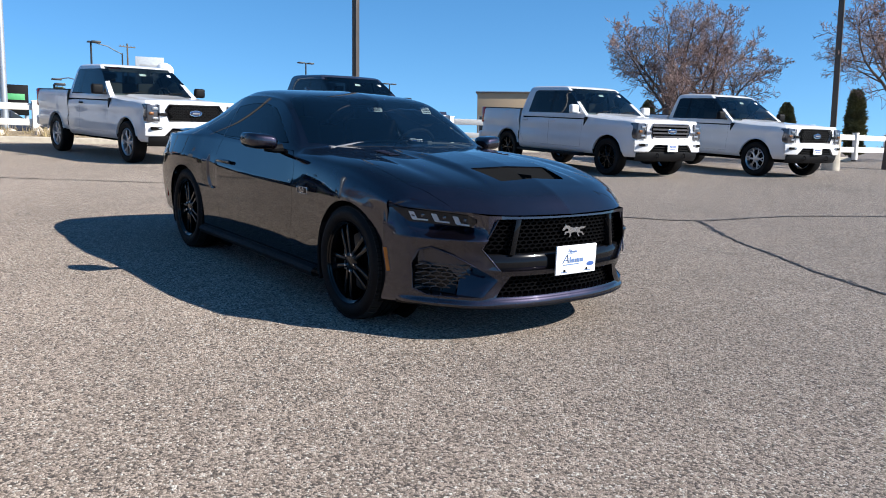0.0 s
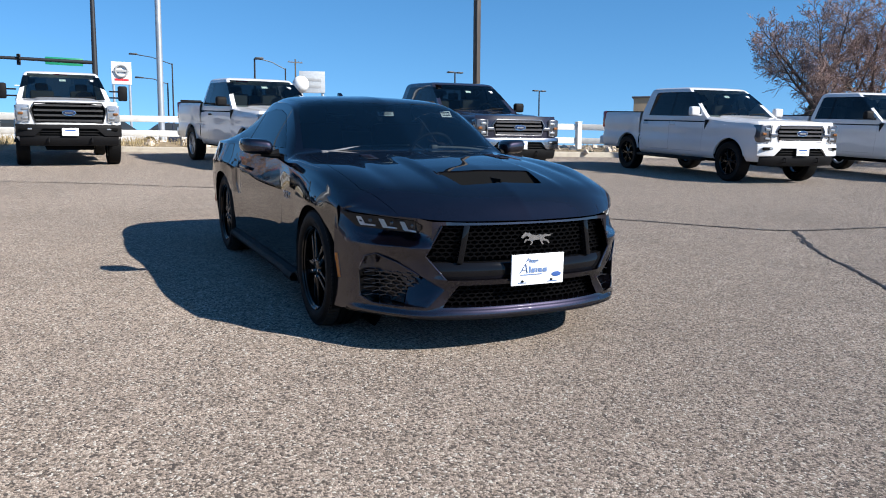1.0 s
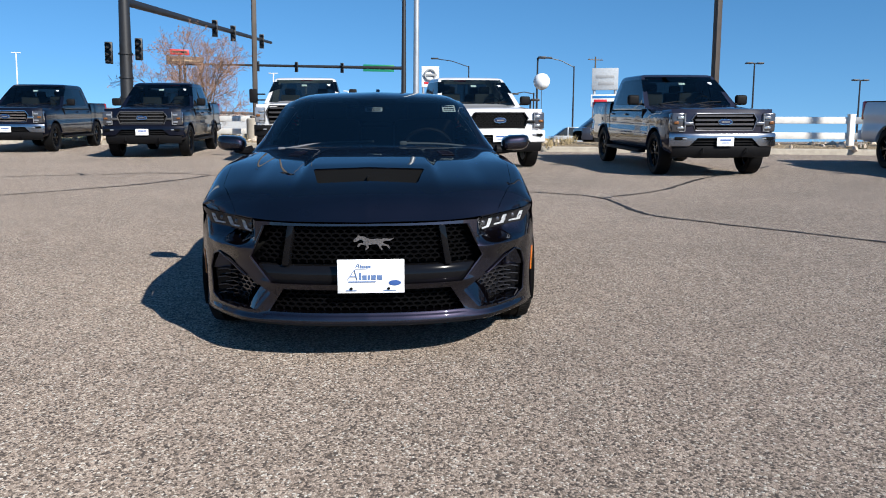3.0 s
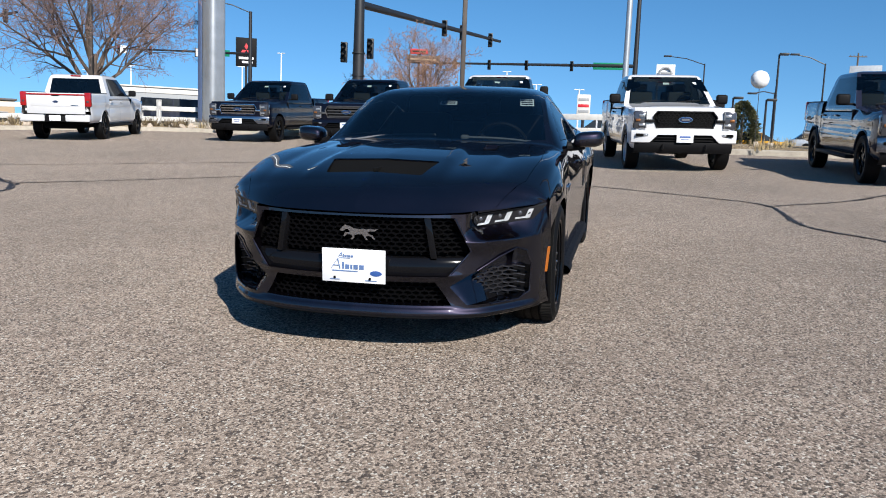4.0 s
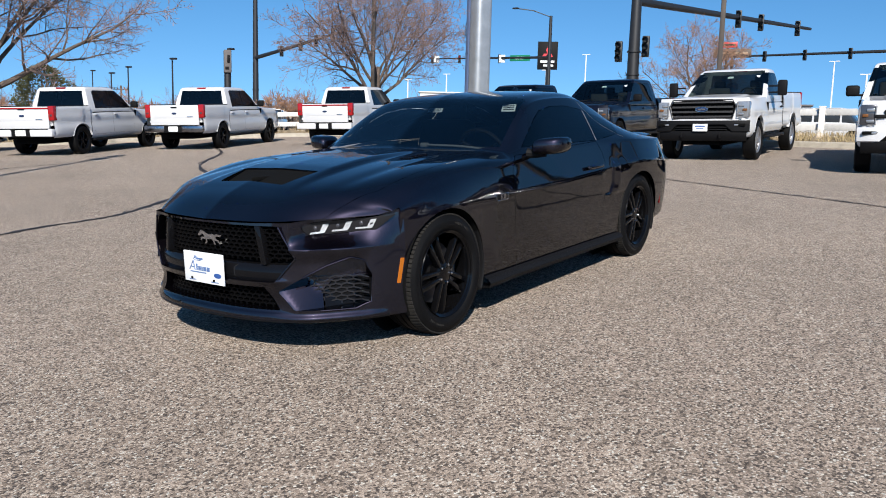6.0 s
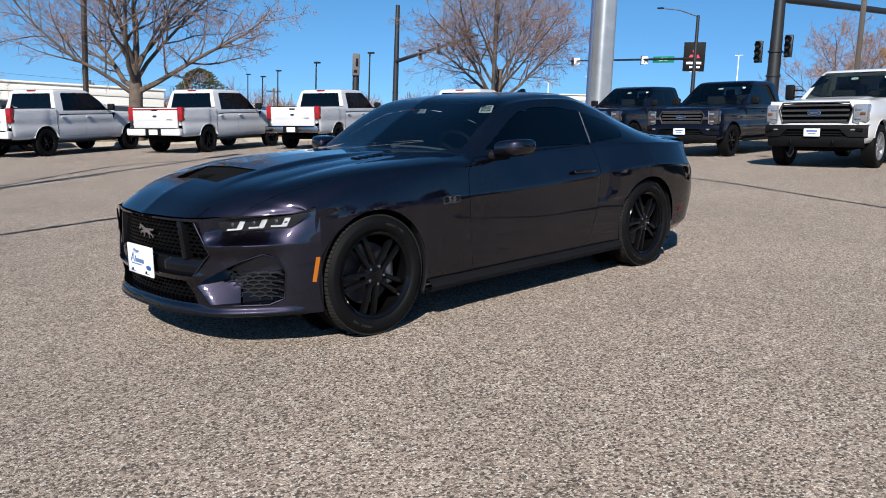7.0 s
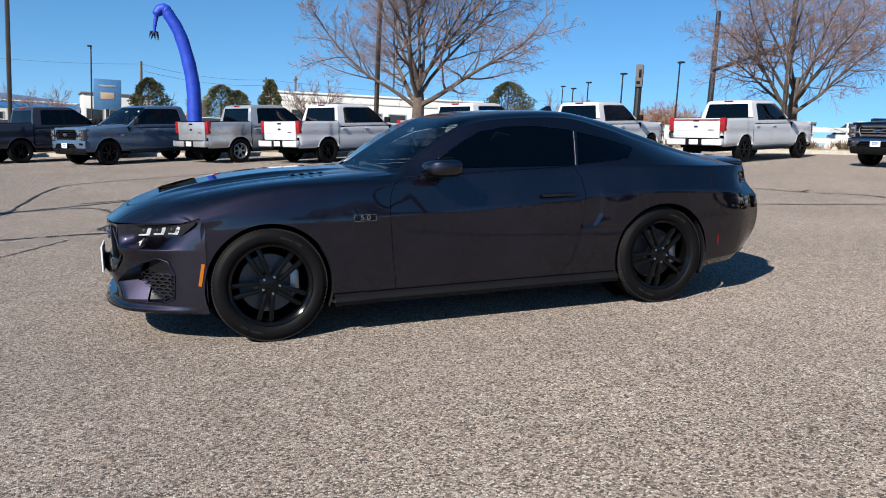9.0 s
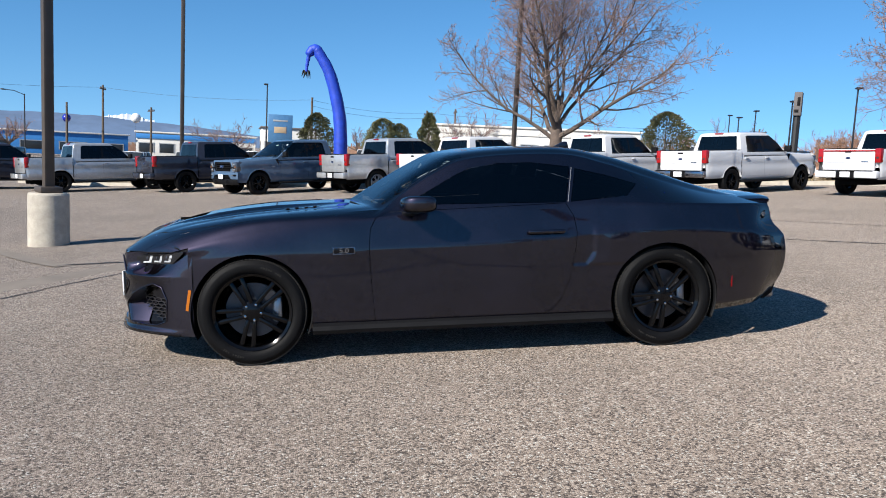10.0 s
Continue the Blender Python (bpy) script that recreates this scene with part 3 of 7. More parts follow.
signal_mast(-35.8, -13.6, 10.5, 8.6, (-60.5, -10.0, 10.1), (0.5, 0.64, 0.9), 10, 0.34, side_heads=(((0.25, 0.75), 6.2), ((0.25, -0.75), 6.0)))
signal_mast(-82.0, 1.1, 18.0, 10.6, (-84.0, -24.0, 10.9), (0.27, 0.47, 0.64, 0.80), 0, 0.30, (0.11, 3.4), lamp=(-82.0, -5.0, 18.3))
signal_mast(-81.7, -43.6, 16.3, 11.4, (-84.8, -64.2, 12.3), (0.38, 0.72, 0.97), 30, 0.26, (0.22, 3.2), lamp=(-79.4, -47.2, 17.1), lit=True, word="US 50", boards=(0.36, 0.93))
signal_mast(-54.0, -64.7, 15.5, 9.4, (-47.7, -46.1, 10.3), (0.35, 0.58, 0.75, 0.92), 35, 0.34)


def street_lamp(x, y, top, arm=None, flat=False, material=None, r=0.09):
    """A street lamp; arm is the place of its head where it reaches out, flat a pair of flat heads."""
    g = ground_z(x, y)
    t = thing("street_lamp", stand(x, y, 0, False), "slender steel street lamp beyond the lot", "street lamp", "street lamps beyond the lot")
    mat = material or M_DARKPOLE
    bm = bmesh.new()
    tube(bm, [(0, 0, -0.1), (0, 0, top - g)], [r, r * 0.7], 8)
    part("pole", bm, mat, t)
    bm = bmesh.new()
    if arm:
        l = Vector((arm[0] - x, arm[1] - y, arm[2] - g))
        tube(bm, [(0, 0, top - g - 0.1), l * 0.5 + Vector((0, 0, (top - g) * 0.5 + 0.12)), l], r * 0.5, 6)
        box(bm, l, (0.35, 0.75, 0.14), 0.04)
    elif flat:
        box(bm, (0, 0.45, top - g), (0.4, 0.55, 0.12), 0.03)
        box(bm, (0, -0.45, top - g), (0.4, 0.55, 0.12), 0.03)
        box(bm, (0, 0, top - g), (0.08, 0.5, 0.08))
    else:
        box(bm, (0.1, 0.3, top - g), (0.4, 0.6, 0.15), 0.03)
    part("lamp_head", bm, mat, t)


for x, y, top, arm, flat in (
    (-73.6, 7.5, 10.0, (-73.9, 4.1, 10.7), False), (-52.8, 10.7, 8.3, None, False), (-57.1, 29.2, 8.7, None, True), (-62.0, 41.1, 8.0, None, True),
    (-67.2, 16.7, 9.4, (-67.0, 14.2, 10.1), False), (-42.2, -54.5, 8.6, None, False), (-38.4, -57.6, 7.5, None, False), (-43.4, -72.2, 7.7, None, False), (-50.6, -91.2, 8.5, None, False),
    (7.4, -78.9, 7.9, None, False), (-48.8, 7.5, 5.0, None, False), (-48.6, 9.5, 4.9, None, False), (-63.3, 12.3, 6.6, (-63.4, 10.6, 6.5), False), (-42.1, -73.2, 7.0, None, False), (-74.1, 7.1, 8.2, (-74.2, 4.6, 8.6), False), (37.8, -97.8, 6.5, (40.0, -97.2, 6.9), False)):
    street_lamp(x, y, top, arm, flat)
for x, y, top in ((-130.1, -62.2, 17.4), (-118.0, -85.0, 13.5), (-112.0, -60.5, 13.0), (-103.0, -11.9, 10.3), (-113.6, -6.8, 10.6), (-128.0, -20.0, 14.5), (-100.0, -80.0, 11.0)):
    street_lamp(x, y, top, None, True, M_PAPER, 0.14)


def utility_pole(x, y, top, turn=0.0, bars=1):
    t = thing("utility_pole", stand(x, y, turn, False), "weathered wooden utility pole with a cross-arm", "utility pole", "utility poles in the distance")
    h = top - ground_z(x, y)
    bm = bmesh.new()
    tube(bm, [(0, 0, -0.1), (0, 0, h)], [0.17, 0.12], 8)
    part("pole", bm, surface("weathered_wood", (0.10, 0.075, 0.055), 0.85) if "weathered_wood" not in bpy.data.materials else bpy.data.materials["weathered_wood"], t)
    for k in range(bars):
        bm = bmesh.new()
        box(bm, (0, 0, h - 0.5 - 0.9 * k), (0.12, 2.6, 0.14), 0.02)
        for s in (-1.1, -0.6, 0.6, 1.1):
            box(bm, (0, s, h - 0.36 - 0.9 * k), (0.07, 0.07, 0.16))
        part("cross_arm", bm, M_POLE, t)


for x, y, top, turn in ((-122.5, 32.7, 17.4, 10), (29.4, -100.4, 8.3, 0), (23.8, -101.7, 5.9, 30), (3.0, -90.0, 7.6, 0), (-12.0, -100.0, 7.4, 10), (-16.0, -101.0, 7.9, 0), (33.0, -98.0, 5.8, 20), (-60.0, -100.0, 7.5, 20), (-29.0, -88.0, 6.0, 0)):
    utility_pole(x, y, top, turn)
bm = bmesh.new()
for a, b in (((29.4, -100.4, 8.0), (3.0, -90.0, 7.3)), ((3.0, -90.0, 7.3), (-12.0, -100.0, 7.1)), ((-12.0, -100.0, 7.1), (-60.0, -100.0, 7.2)), ((29.4, -100.4, 8.0), (60.0, -92.0, 8.0)), ((3.0, -90.0, 6.6), (-12.0, -100.0, 6.4))):
    a, b = Vector(a), Vector(b)
    tube(bm, [a.lerp(b, s) - Vector((0, 0, 2.2 * s * (1 - s))) for s in np.linspace(0, 1, 12)], 0.018, 4)
tagged(part("utility_wires", bm, M_DARKPOLE), "thin sagging utility wires strung between poles", "wires", kind="stuff")


# ---- trees ----
M_BARK = surface("grey_brown_bark", (0.115, 0.085, 0.068), 0.9, spread=0.35, scale=4, bump=0.6, bump_scale=25)
M_TWIG = surface("bare_twigs", (0.23, 0.155, 0.138), 0.85, spread=0.3, scale=2)
M_TWIGRED = surface("reddish_twigs", (0.30, 0.17, 0.11), 0.85, spread=0.35, scale=2)
M_NEEDLE = surface("conifer_needles", (0.105, 0.105, 0.045), 0.9, spread=0.5, scale=2.5, each=0.2)


def spreading_tree(x, y, tall, wide, fork, seed, trunk_r=0.25, limbs=8, lean=(0, 0), dense=1.0, twig=None, label="broad leafless tree with a dense crown of fine grey-pink twigs"):
    """A leafless broad tree: curved limbs that leave a short trunk, each set with branches and fine twigs along its length."""
    rnd = random.Random(seed)
    t = thing("bare_tree", stand(x, y, 0, False), label, "tree", "bare trees")
    wood, twigs = bmesh.new(), bmesh.new()

    def shoot(p, way, length, r, level):
        n = (7, 5, 4, 3)[level]
        pts, rs, ways = [p], [r], [way]
        lift = (0.05, 0.05, 0.04, 0.0)[level]
        for k in range(n):
            wild = (0.22, 0.28, 0.30, 0.32)[level]
            way = (way + Vector((rnd.uniform(-1, 1), rnd.uniform(-1, 1), rnd.uniform(-0.8, 0.8))) * wild + Vector((0, 0, lift))).normalized()
            pts.append(pts[-1] + way * length / n)
            rs.append(max(0.0065, r * (1 - 0.80 * ((k + 1) / n) ** 0.8)))
            ways.append(way)
        tube(wood if level < 2 else twigs, pts, rs, (8, 6, 4, 3)[level], False)
        if level == 3:
            return
        count = int(round((13, 9, 6)[level] * dense))
        for k in range(count):
            u = (0.22, 0.2, 0.2)[level] + 0.8 * (k + rnd.random()) / count
            i = min(n - 1, int(u * n))
            f = min(1.0, u * n - i)
            at, along = pts[i].lerp(pts[i + 1], f), ways[i + 1]
            side = along.orthogonal().normalized()
            side.rotate(Matrix.Rotation(k * 2.4 + rnd.uniform(-0.6, 0.6), 3, along))
            out = (along * rnd.uniform(0.5, 0.95) + side * rnd.uniform(0.55, 1.0)).normalized()
            if level == 0:
                out.z = max(out.z, -0.1)
            reach = length * (0.50, 0.48, 0.50)[level] * (1.12 - 0.62 * min(1, u)) * rnd.uniform(0.7, 1.2)
            shoot(at, out.normalized(), reach, max(0.0075, (rs[i] * (1 - f) + rs[i + 1] * f) * rnd.uniform(0.5, 0.72)), level + 1)

    top = Vector((lean[0], lean[1], fork))
    tube(wood, [(0, 0, -0.2), (0.0, 0.02, 0.05), top * 0.5 + Vector((0.03, 0, 0)), top, top + Vector((0.06, 0.05, 0.07 * tall)), top + Vector((0.02, 0.10, 0.16 * tall))], [trunk_r * 1.5, trunk_r * 1.15, trunk_r * 0.95, trunk_r * 0.9, trunk_r * 0.62, trunk_r * 0.35], 14)
    for k in range(limbs):
        a = 2.4 * k + rnd.uniform(-0.3, 0.3)
        rise = radians(26 + 50 * (k / (limbs - 1)) + rnd.uniform(-8, 8))
        reach = math.cos(rise) * wide * 0.5 + math.sin(rise) * (tall - fork)
        way = Vector((math.cos(a) * math.cos(rise), math.sin(a) * math.cos(rise), math.sin(rise)))
        up = k / (limbs - 1)
        shoot(top + Vector((0.05 * up, 0.06 * up, -0.30 + 0.15 * tall * up)), way, reach * rnd.uniform(0.70, 0.84) * (1 - 0.18 * up), trunk_r * rnd.uniform(0.28, 0.46) * (1.1 - 0.3 * up), 0)
    part("trunk", wood, M_BARK, t)
    part("crown", twigs, twig or M_TWIG, t)
    return t


def bare_tree(x, y, tall, wide, fork, seed, twig=None, limbs=6, depth=6, trunk_r=0.24, lean=(0, 0), more=0, thin=0.005):
    """A leafless tree: a trunk that forks into limbs, branches and fine twigs, each set bending upwards."""
    rnd = random.Random(seed)
    t = thing("bare_tree", stand(x, y, 0, False), "leafless deciduous tree with many fine grey-pink twigs", "tree", "bare trees")
    wood, twigs = bmesh.new(), bmesh.new()
    crown = tall - fork

    def grow(p, way, length, r, level):
        n = 4 if level < 3 else 3 if level < 5 else 2
        pts, rs = [p], [r]
        bend = Vector((rnd.uniform(-1, 1), rnd.uniform(-1, 1), rnd.uniform(-0.1, 0.8))) * 0.25
        for k in range(n):
            way = (way + bend / n + Vector((rnd.uniform(-1, 1), rnd.uniform(-1, 1), rnd.uniform(-0.5, 0.9))) * 0.2 + Vector((0, 0, 0.06 if level > 1 else 0.03))).normalized()
            pts.append(pts[-1] + way * length / n)
            rs.append(r * (1 - 0.5 * (k + 1) / n))
        tube(wood if level < 3 else twigs, pts, rs, 7 if level < 3 else 4 if level < 4 else 3, False)
        if level >= depth:
            return
        many = (0, 4, 4, 4, 3, 3, 3)[level] + more
        for k in range(many + (rnd.random() < 0.5)):
            i = n if k == 0 else rnd.randint(1, n)
            side = way.orthogonal().normalized()
            side.rotate(Matrix.Rotation(rnd.uniform(0, 6.283), 3, way))
            out = (way * rnd.uniform(0.6, 1.1) + side * rnd.uniform(0.4, 1.0)).normalized()
            grow(pts[i], out, length * rnd.uniform(0.5, 0.74), max(thin, rs[i] * rnd.uniform(0.5, 0.7)), level + 1)

    top = Vector((lean[0], lean[1], fork))
    tube(wood, [(0, 0, -0.2), (0.0, 0.02, 0.0), top * 0.5 + Vector((0.03, 0, 0)), top], [trunk_r * 1.45, trunk_r * 1.15, trunk_r * 0.95, trunk_r * 0.9], 14)
    for k in range(limbs):
        a = 2 * math.pi * (k + rnd.uniform(-0.25, 0.25)) / limbs
        rise = rnd.uniform(0.65, 1.5) if k % 2 else rnd.uniform(0.3, 0.6)
        way = Vector((math.cos(a) * wide / tall * 1.3, math.sin(a) * wide / tall * 1.3, rise)).normalized()
        grow(top + Vector((0, 0, -rnd.uniform(0, 0.35))), way, crown * rnd.uniform(0.34, 0.46) * (1.0 if rise > 0.5 else 0.9 * wide / tall), trunk_r * rnd.uniform(0.5, 0.68), 1)
    part("trunk", wood, M_BARK, t)
    part("crown", twigs, twig or M_TWIG, t)
    return t


spreading_tree(-8.25, -25.5, 9.6, 10.6, 2.1, 4, 0.27, 12, dense=1.15)
spreading_tree(-23.0, -20.6, 8.3, 8.6, 1.7, 8, 0.24, 11, dense=1.15)
spreading_tree(-37.6, -10.2, 6.6, 6.6, 1.0, 12, 0.2, 10, dense=1.0, twig=M_TWIGRED, label="leafless tree with reddish twigs beyond the fence")
spreading_tree(-11.1, 19.15, 5.6, 3.4, 1.5, 31, 0.19, 7, (-0.2, -0.3), 1.2, label="leafless tree with upright grey-tan branches behind the trucks")
spreading_tree(-10.6, 19.75, 5.7, 2.6, 1.5, 17, 0.15, 6, (0.1, 0.3), 1.2, label="leafless tree with upright grey-tan branches behind the trucks")
spreading_tree(-5.6, 22.3, 6.0, 4.6, 2.0, 23, 0.18, 7, dense=1.1)
for x, y, tall, wide, seed in ((14.2, -103.3, 7.5, 9, 41), (-15.5, -86.5, 8.6, 8, 42), (-16.4, -92.0, 8.4, 9, 43), (-78.5, -83.6, 9.5, 11, 44), (-3.0, -100.0, 6.0, 8, 45), (-72.8, -124.5, 10.5, 13, 46), (-84.5, -117.2, 10.0, 13, 47), (-95.0, -105.0, 9.0, 12, 48), (-62.0, -110.0, 8.5, 11, 49), (-55.0, -120.0, 8.0, 12, 50), (42.0, -104.0, 6.5, 9, 51)):
    bare_tree(x, y, tall, wide, 1.6, seed, depth=4, trunk_r=0.2, thin=0.022)
for x, y, tall, wide, seed in ((-46.6, -51.8, 5.2, 5.5, 60), (-62.0, -84.0, 7.0, 9, 61), (-55.0, -88.0, 6.5, 8, 62), (-68.0, -92.0, 8.0, 10, 63), (-47.0, -92.0, 6.0, 9, 64), (-74.0, -98.0, 8.5, 11, 65), (-88.0, -92.0, 8.0, 10, 66), (-40.0, -98.0, 6.0, 9, 67)):
    bare_tree(x, y, tall, wide, 1.0, seed, M_TWIGRED, depth=4, trunk_r=0.16, limbs=7, more=1, thin=0.028)


# the far line of leafless trees beyond the streets
bm = bmesh.new()
rnd = random.Random(77)
for k in range(5200):
    a, d = radians(rnd.uniform(95, 302)), rnd.uniform(165, 250)
    x, y = d * math.cos(a), d * math.sin(a)
    clump = noise.noise((a * 14, 2.7, 0.0)) + 0.6 * noise.noise((a * 47, 5.1, 0.0))
    h = (2.6 + 2.4 * clump) * rnd.uniform(0.45, 1.0)
    if h < 0.8:
        continue
    z, w, lean = ground_z(x, y), rnd.uniform(0.12, 0.5), rnd.uniform(-0.9, 0.9)
    side = Vector((-math.sin(a), math.cos(a), 0))
    o = Vector((x, y, z))
    bm.faces.new([bm.verts.new(o - side * w), bm.verts.new(o + side * w), bm.verts.new(o + side * (lean + w * 0.5) + Vector((0, 0, h))), bm.verts.new(o + side * (lean - w * 0.5) + Vector((0, 0, h * 0.92)))])
tagged(part("far_woods", bm, M_TWIGRED, smooth=0), "distant line of bare brown trees on the horizon", "trees", kind="stuff")


def evergreen(x, y, tall, wide, seed, column=False):
    """A conifer of many small sprays round a trunk, wider below or columnar."""
    rnd = random.Random(seed)
    t = thing("evergreen_tree", stand(x, y, 0, False), "dense olive-green evergreen tree beyond the lot", "tree", "evergreen trees")
    bm = bmesh.new()
    tube(bm, [(0, 0, -0.2), (0, 0, tall * 0.9)], [0.16, 0.03], 8)
    part("trunk", bm, M_BARK, t)
    bm = bmesh.new()
    for _ in range(4200):
        h = rnd.random() ** 0.8
        prof = (math.sin(math.pi * min(1, 0.25 + h * 0.75)) ** 0.6 if column else (1 - h) ** 0.75 + 0.06)
        a = rnd.uniform(0, 6.283)
        r = wide / 2 * prof * rnd.uniform(0.55, 1.08) * (1 + 0.18 * math.sin(a * 3 + seed) + 0.12 * math.sin(h * 23 + a * 2))
        o = Vector((r * math.cos(a), r * math.sin(a), 0.25 + h * tall * 0.97))
        way = Vector((math.cos(a), math.sin(a), rnd.uniform(-0.2, 0.9))).normalized()
        side = way.orthogonal().normalized()
        side.rotate(Matrix.Rotation(rnd.uniform(0, 6.283), 3, way))
        l, w = rnd.uniform(0.10, 0.24) * max(1, tall / 4) ** 0.5, rnd.uniform(0.03, 0.075) * max(1, tall / 4) ** 0.5
        bm.faces.new([bm.verts.new(o - side * w), bm.verts.new(o + side * w), bm.verts.new(o + way * l)])
        bm.faces.new([bm.verts.new(o - way.cross(side) * w), bm.verts.new(o + way.cross(side) * w), bm.verts.new(o + way * l + side * w)])
    part("crown", bm, M_NEEDLE, t)


for x, y, tall, wide, col in ((-53.8, 8.8, 3.4, 2.4, True), (-9.2, 27.5, 2.45, 0.5, True), (-31.8, 43.8, 3.1, 1.1, True), (-24.1, 49.0, 2.9, 1.0, True), (2.2, -74.1, 5.2, 3.6, True), (-5.1, -83.9, 5.0, 4.4, True), (-10.3, -83.4, 5.6, 3.6, False), (-29.4, -62.7, 4.9, 4.6, True), (-7.5, -90.0, 4.6, 3.4, True)):
    evergreen(x, y, tall, wide, int(tall * 100), col)

# ---- the air dancer ----
M_NYLON = surface("blue_nylon", (0.012, 0.05, 0.42), 0.55, spread=0.2, scale=3, bump=0.3, bump_scale=6)
dancer = thing("air_dancer", stand(0.45, -26.6, 0, False), "bent blue nylon inflatable tube figure blown over to one side", "air dancer")
bm = bmesh.new()
AWAY = Vector((0.78, -0.05, 0)).normalized()
spine = smooth_line([(0, 0, 0.1), (0.0, 0, 1.6), (0.1, 0, 3.0), (0.5, 0, 4.5), (0.95, 0, 5.3), (1.12, 0, 5.5), (1.32, 0, 5.38), (1.42, -0.02, 5.0), (1.46, -0.03, 4.6)], 6)
tube(bm, [AWAY * p[0] + Vector((0, p[1], p[2])) for p in spine], [0.30 - 0.014 * i / 4 + 0.006 * math.sin(i * 1.9) - (0.08 if i > 38 else 0) for i in range(len(spine))], 18)
part("body", bm, M_NYLON, dancer, smooth=60)
for at, drop in (((1.46, -0.03, 4.65), 0.12),):
    bm = bmesh.new()
    rnd = random.Random(5)
    for k in range(9):
        o = AWAY * (at[0] + rnd.uniform(-1, 1) * drop) + Vector((0, at[1], at[2]))
        tip = o + AWAY * rnd.uniform(-0.1, 0.15) + Vector((0, rnd.uniform(-0.1, 0.1), -rnd.uniform(0.15, 0.34)))
        tube(bm, [o, o.lerp(tip, 0.5) + Vector((0, 0, 0.03)), tip], [0.03, 0.025, 0.008], 5)
    part("streamers", bm, M_DARKPOLE, dancer, "dark fringe of streamers")
bm = bmesh.new()
box(bm, (0, 0, 0.16), (0.7, 0.7, 0.34), 0.08)
part("blower", bm, M_DARKPOLE, dancer)

# ---- buildings, signs and hills beyond the lot ----
M_STUCCO = surface("pale_stucco", (0.62, 0.60, 0.56), 0.9, spread=0.06, bump=0.2)
M_PALE = surface("weathered_billboard", (0.40, 0.43, 0.46), 0.7, spread=0.15)
M_TANWALL = surface("tan_stucco", (0.42, 0.31, 0.20), 0.9, spread=0.08)
M_GREYWALL = surface("grey_cladding", (0.30, 0.31, 0.32), 0.7)
M_ROOF = surface("dark_roofing", (0.12, 0.11, 0.11), 0.85)
M_BLUEWALL = surface("bright_blue_cladding", (0.03, 0.19, 0.48), 0.6)
M_PANE = surface("dark_window_glass", (0.03, 0.035, 0.04), 0.1, coat=0.5)
M_SIGNRED = surface("red_sign_face", (0.55, 0.02, 0.03), 0.45)
M_SIGNBLACK = surface("black_sign_face", (0.009, 0.009, 0.010), 0.6, sheen=0.1)
M_SIGNBROWN = surface("brown_sign_face", (0.09, 0.06, 0.045), 0.6)
M_GREENTRIM = surface("green_roof_trim", (0.08, 0.36, 0.14), 0.6)
M_HILL = surface("hazy_blue_mountain", (0.10, 0.155, 0.25), 1.0, spread=0.18, scale=0.012, bump_scale=0.05)
M_SNOW = surface("far_snow", (0.62, 0.68, 0.75), 1.0, spread=0.05)


def building(x0, y0, x1, y1, deep, top, wall, label, windows=6, roof=None, band=None, name="building"):
    """A block with its front from (x0, y0) to (x1, y1), set back by deep, with a row of windows and a parapet."""
    a, b = Vector((x0, y0, 0)), Vector((x1, y1, 0))
    run = (b - a).length
    g = min(ground_z(x0, y0), ground_z(x1, y1)) - 0.3
    h = top - g
    t = thing(name, Matrix.Translation((*((a + b) / 2).to_2d(), g)) @ (b - a).to_track_quat("X", "Z").to_matrix().to_4x4(), label, "building")
    s = 1 if (t.matrix_world.to_3x3() @ Vector((0, 1, 0))).dot(a) > 0 else -1
    bm = bmesh.new()
    box(bm, (0, s * deep / 2, h / 2), (run, deep, h), 0.03)
    part("wall", bm, wall, t)
    bm = bmesh.new()
    box(bm, (0, s * deep / 2, h + 0.08), (run + 0.5, deep + 0.5, 0.22), 0.04)
    part("roof", bm, roof or M_ROOF, t)
    if band:
        bm = bmesh.new()
        box(bm, (0, -s * 0.06, h - 0.55), (run, 0.14, 0.7), 0.02)
        part("fascia_band", bm, band, t)
    for k in range(windows):
        u = (k + 0.5) / windows - 0.5
        bm = bmesh.new()
        box(bm, (u * run, -s * 0.015, h * 0.45), (run / windows * 0.72, 0.05, h * 0.34), 0.01)
        w = part("window", bm, M_PANE, t)
        bm = bmesh.new()
        for e in (-0.36, 0.36):
            box(bm, (u * run + e * run / windows, -s * 0.03, h * 0.45), (0.12, 0.06, h * 0.36))
        box(bm, (u * run, -s * 0.03, h * 0.62), (run / windows * 0.76, 0.06, 0.12))
        part("frame", bm, M_GREYWALL, w)
    return t


building(-10.5, -90.5, -35.5, -83.5, 14, 5.2, M_STUCCO, "long low pale shop building with a green-trimmed roof", 9, M_STUCCO, M_STUCCO)
building(-106.0, -82.0, -116.0, -66.0, 16, 9.3, M_GREYWALL, "grey and white car showroom with a dark sign over its doors", 5, M_STUCCO, M_STUCCO)
building(-118.0, -62.0, -126.0, -45.0, 16, 8.2, M_STUCCO, "low white commercial building across the street", 6)
building(-97.0, -44.0, -104.0, -18.0, 12, 6.6, M_GREYWALL, "long grey commercial building with a flat roof", 9)
building(-87.4, 73.7, -79.0, 82.6, 16, 10.4, M_TANWALL, "tan stucco hotel with a flat roof", 6)
building(50.0, -113.0, 31.0, -120.0, 15, 2.2, M_BLUEWALL, "low shop with a bright blue front and white gable", 4, M_STUCCO)
building(30.0, -120.5, 12.5, -124.0, 15, 2.9, M_STUCCO, "white shop building with a blue painted frieze", 6, M_STUCCO, M_BLUEWALL)
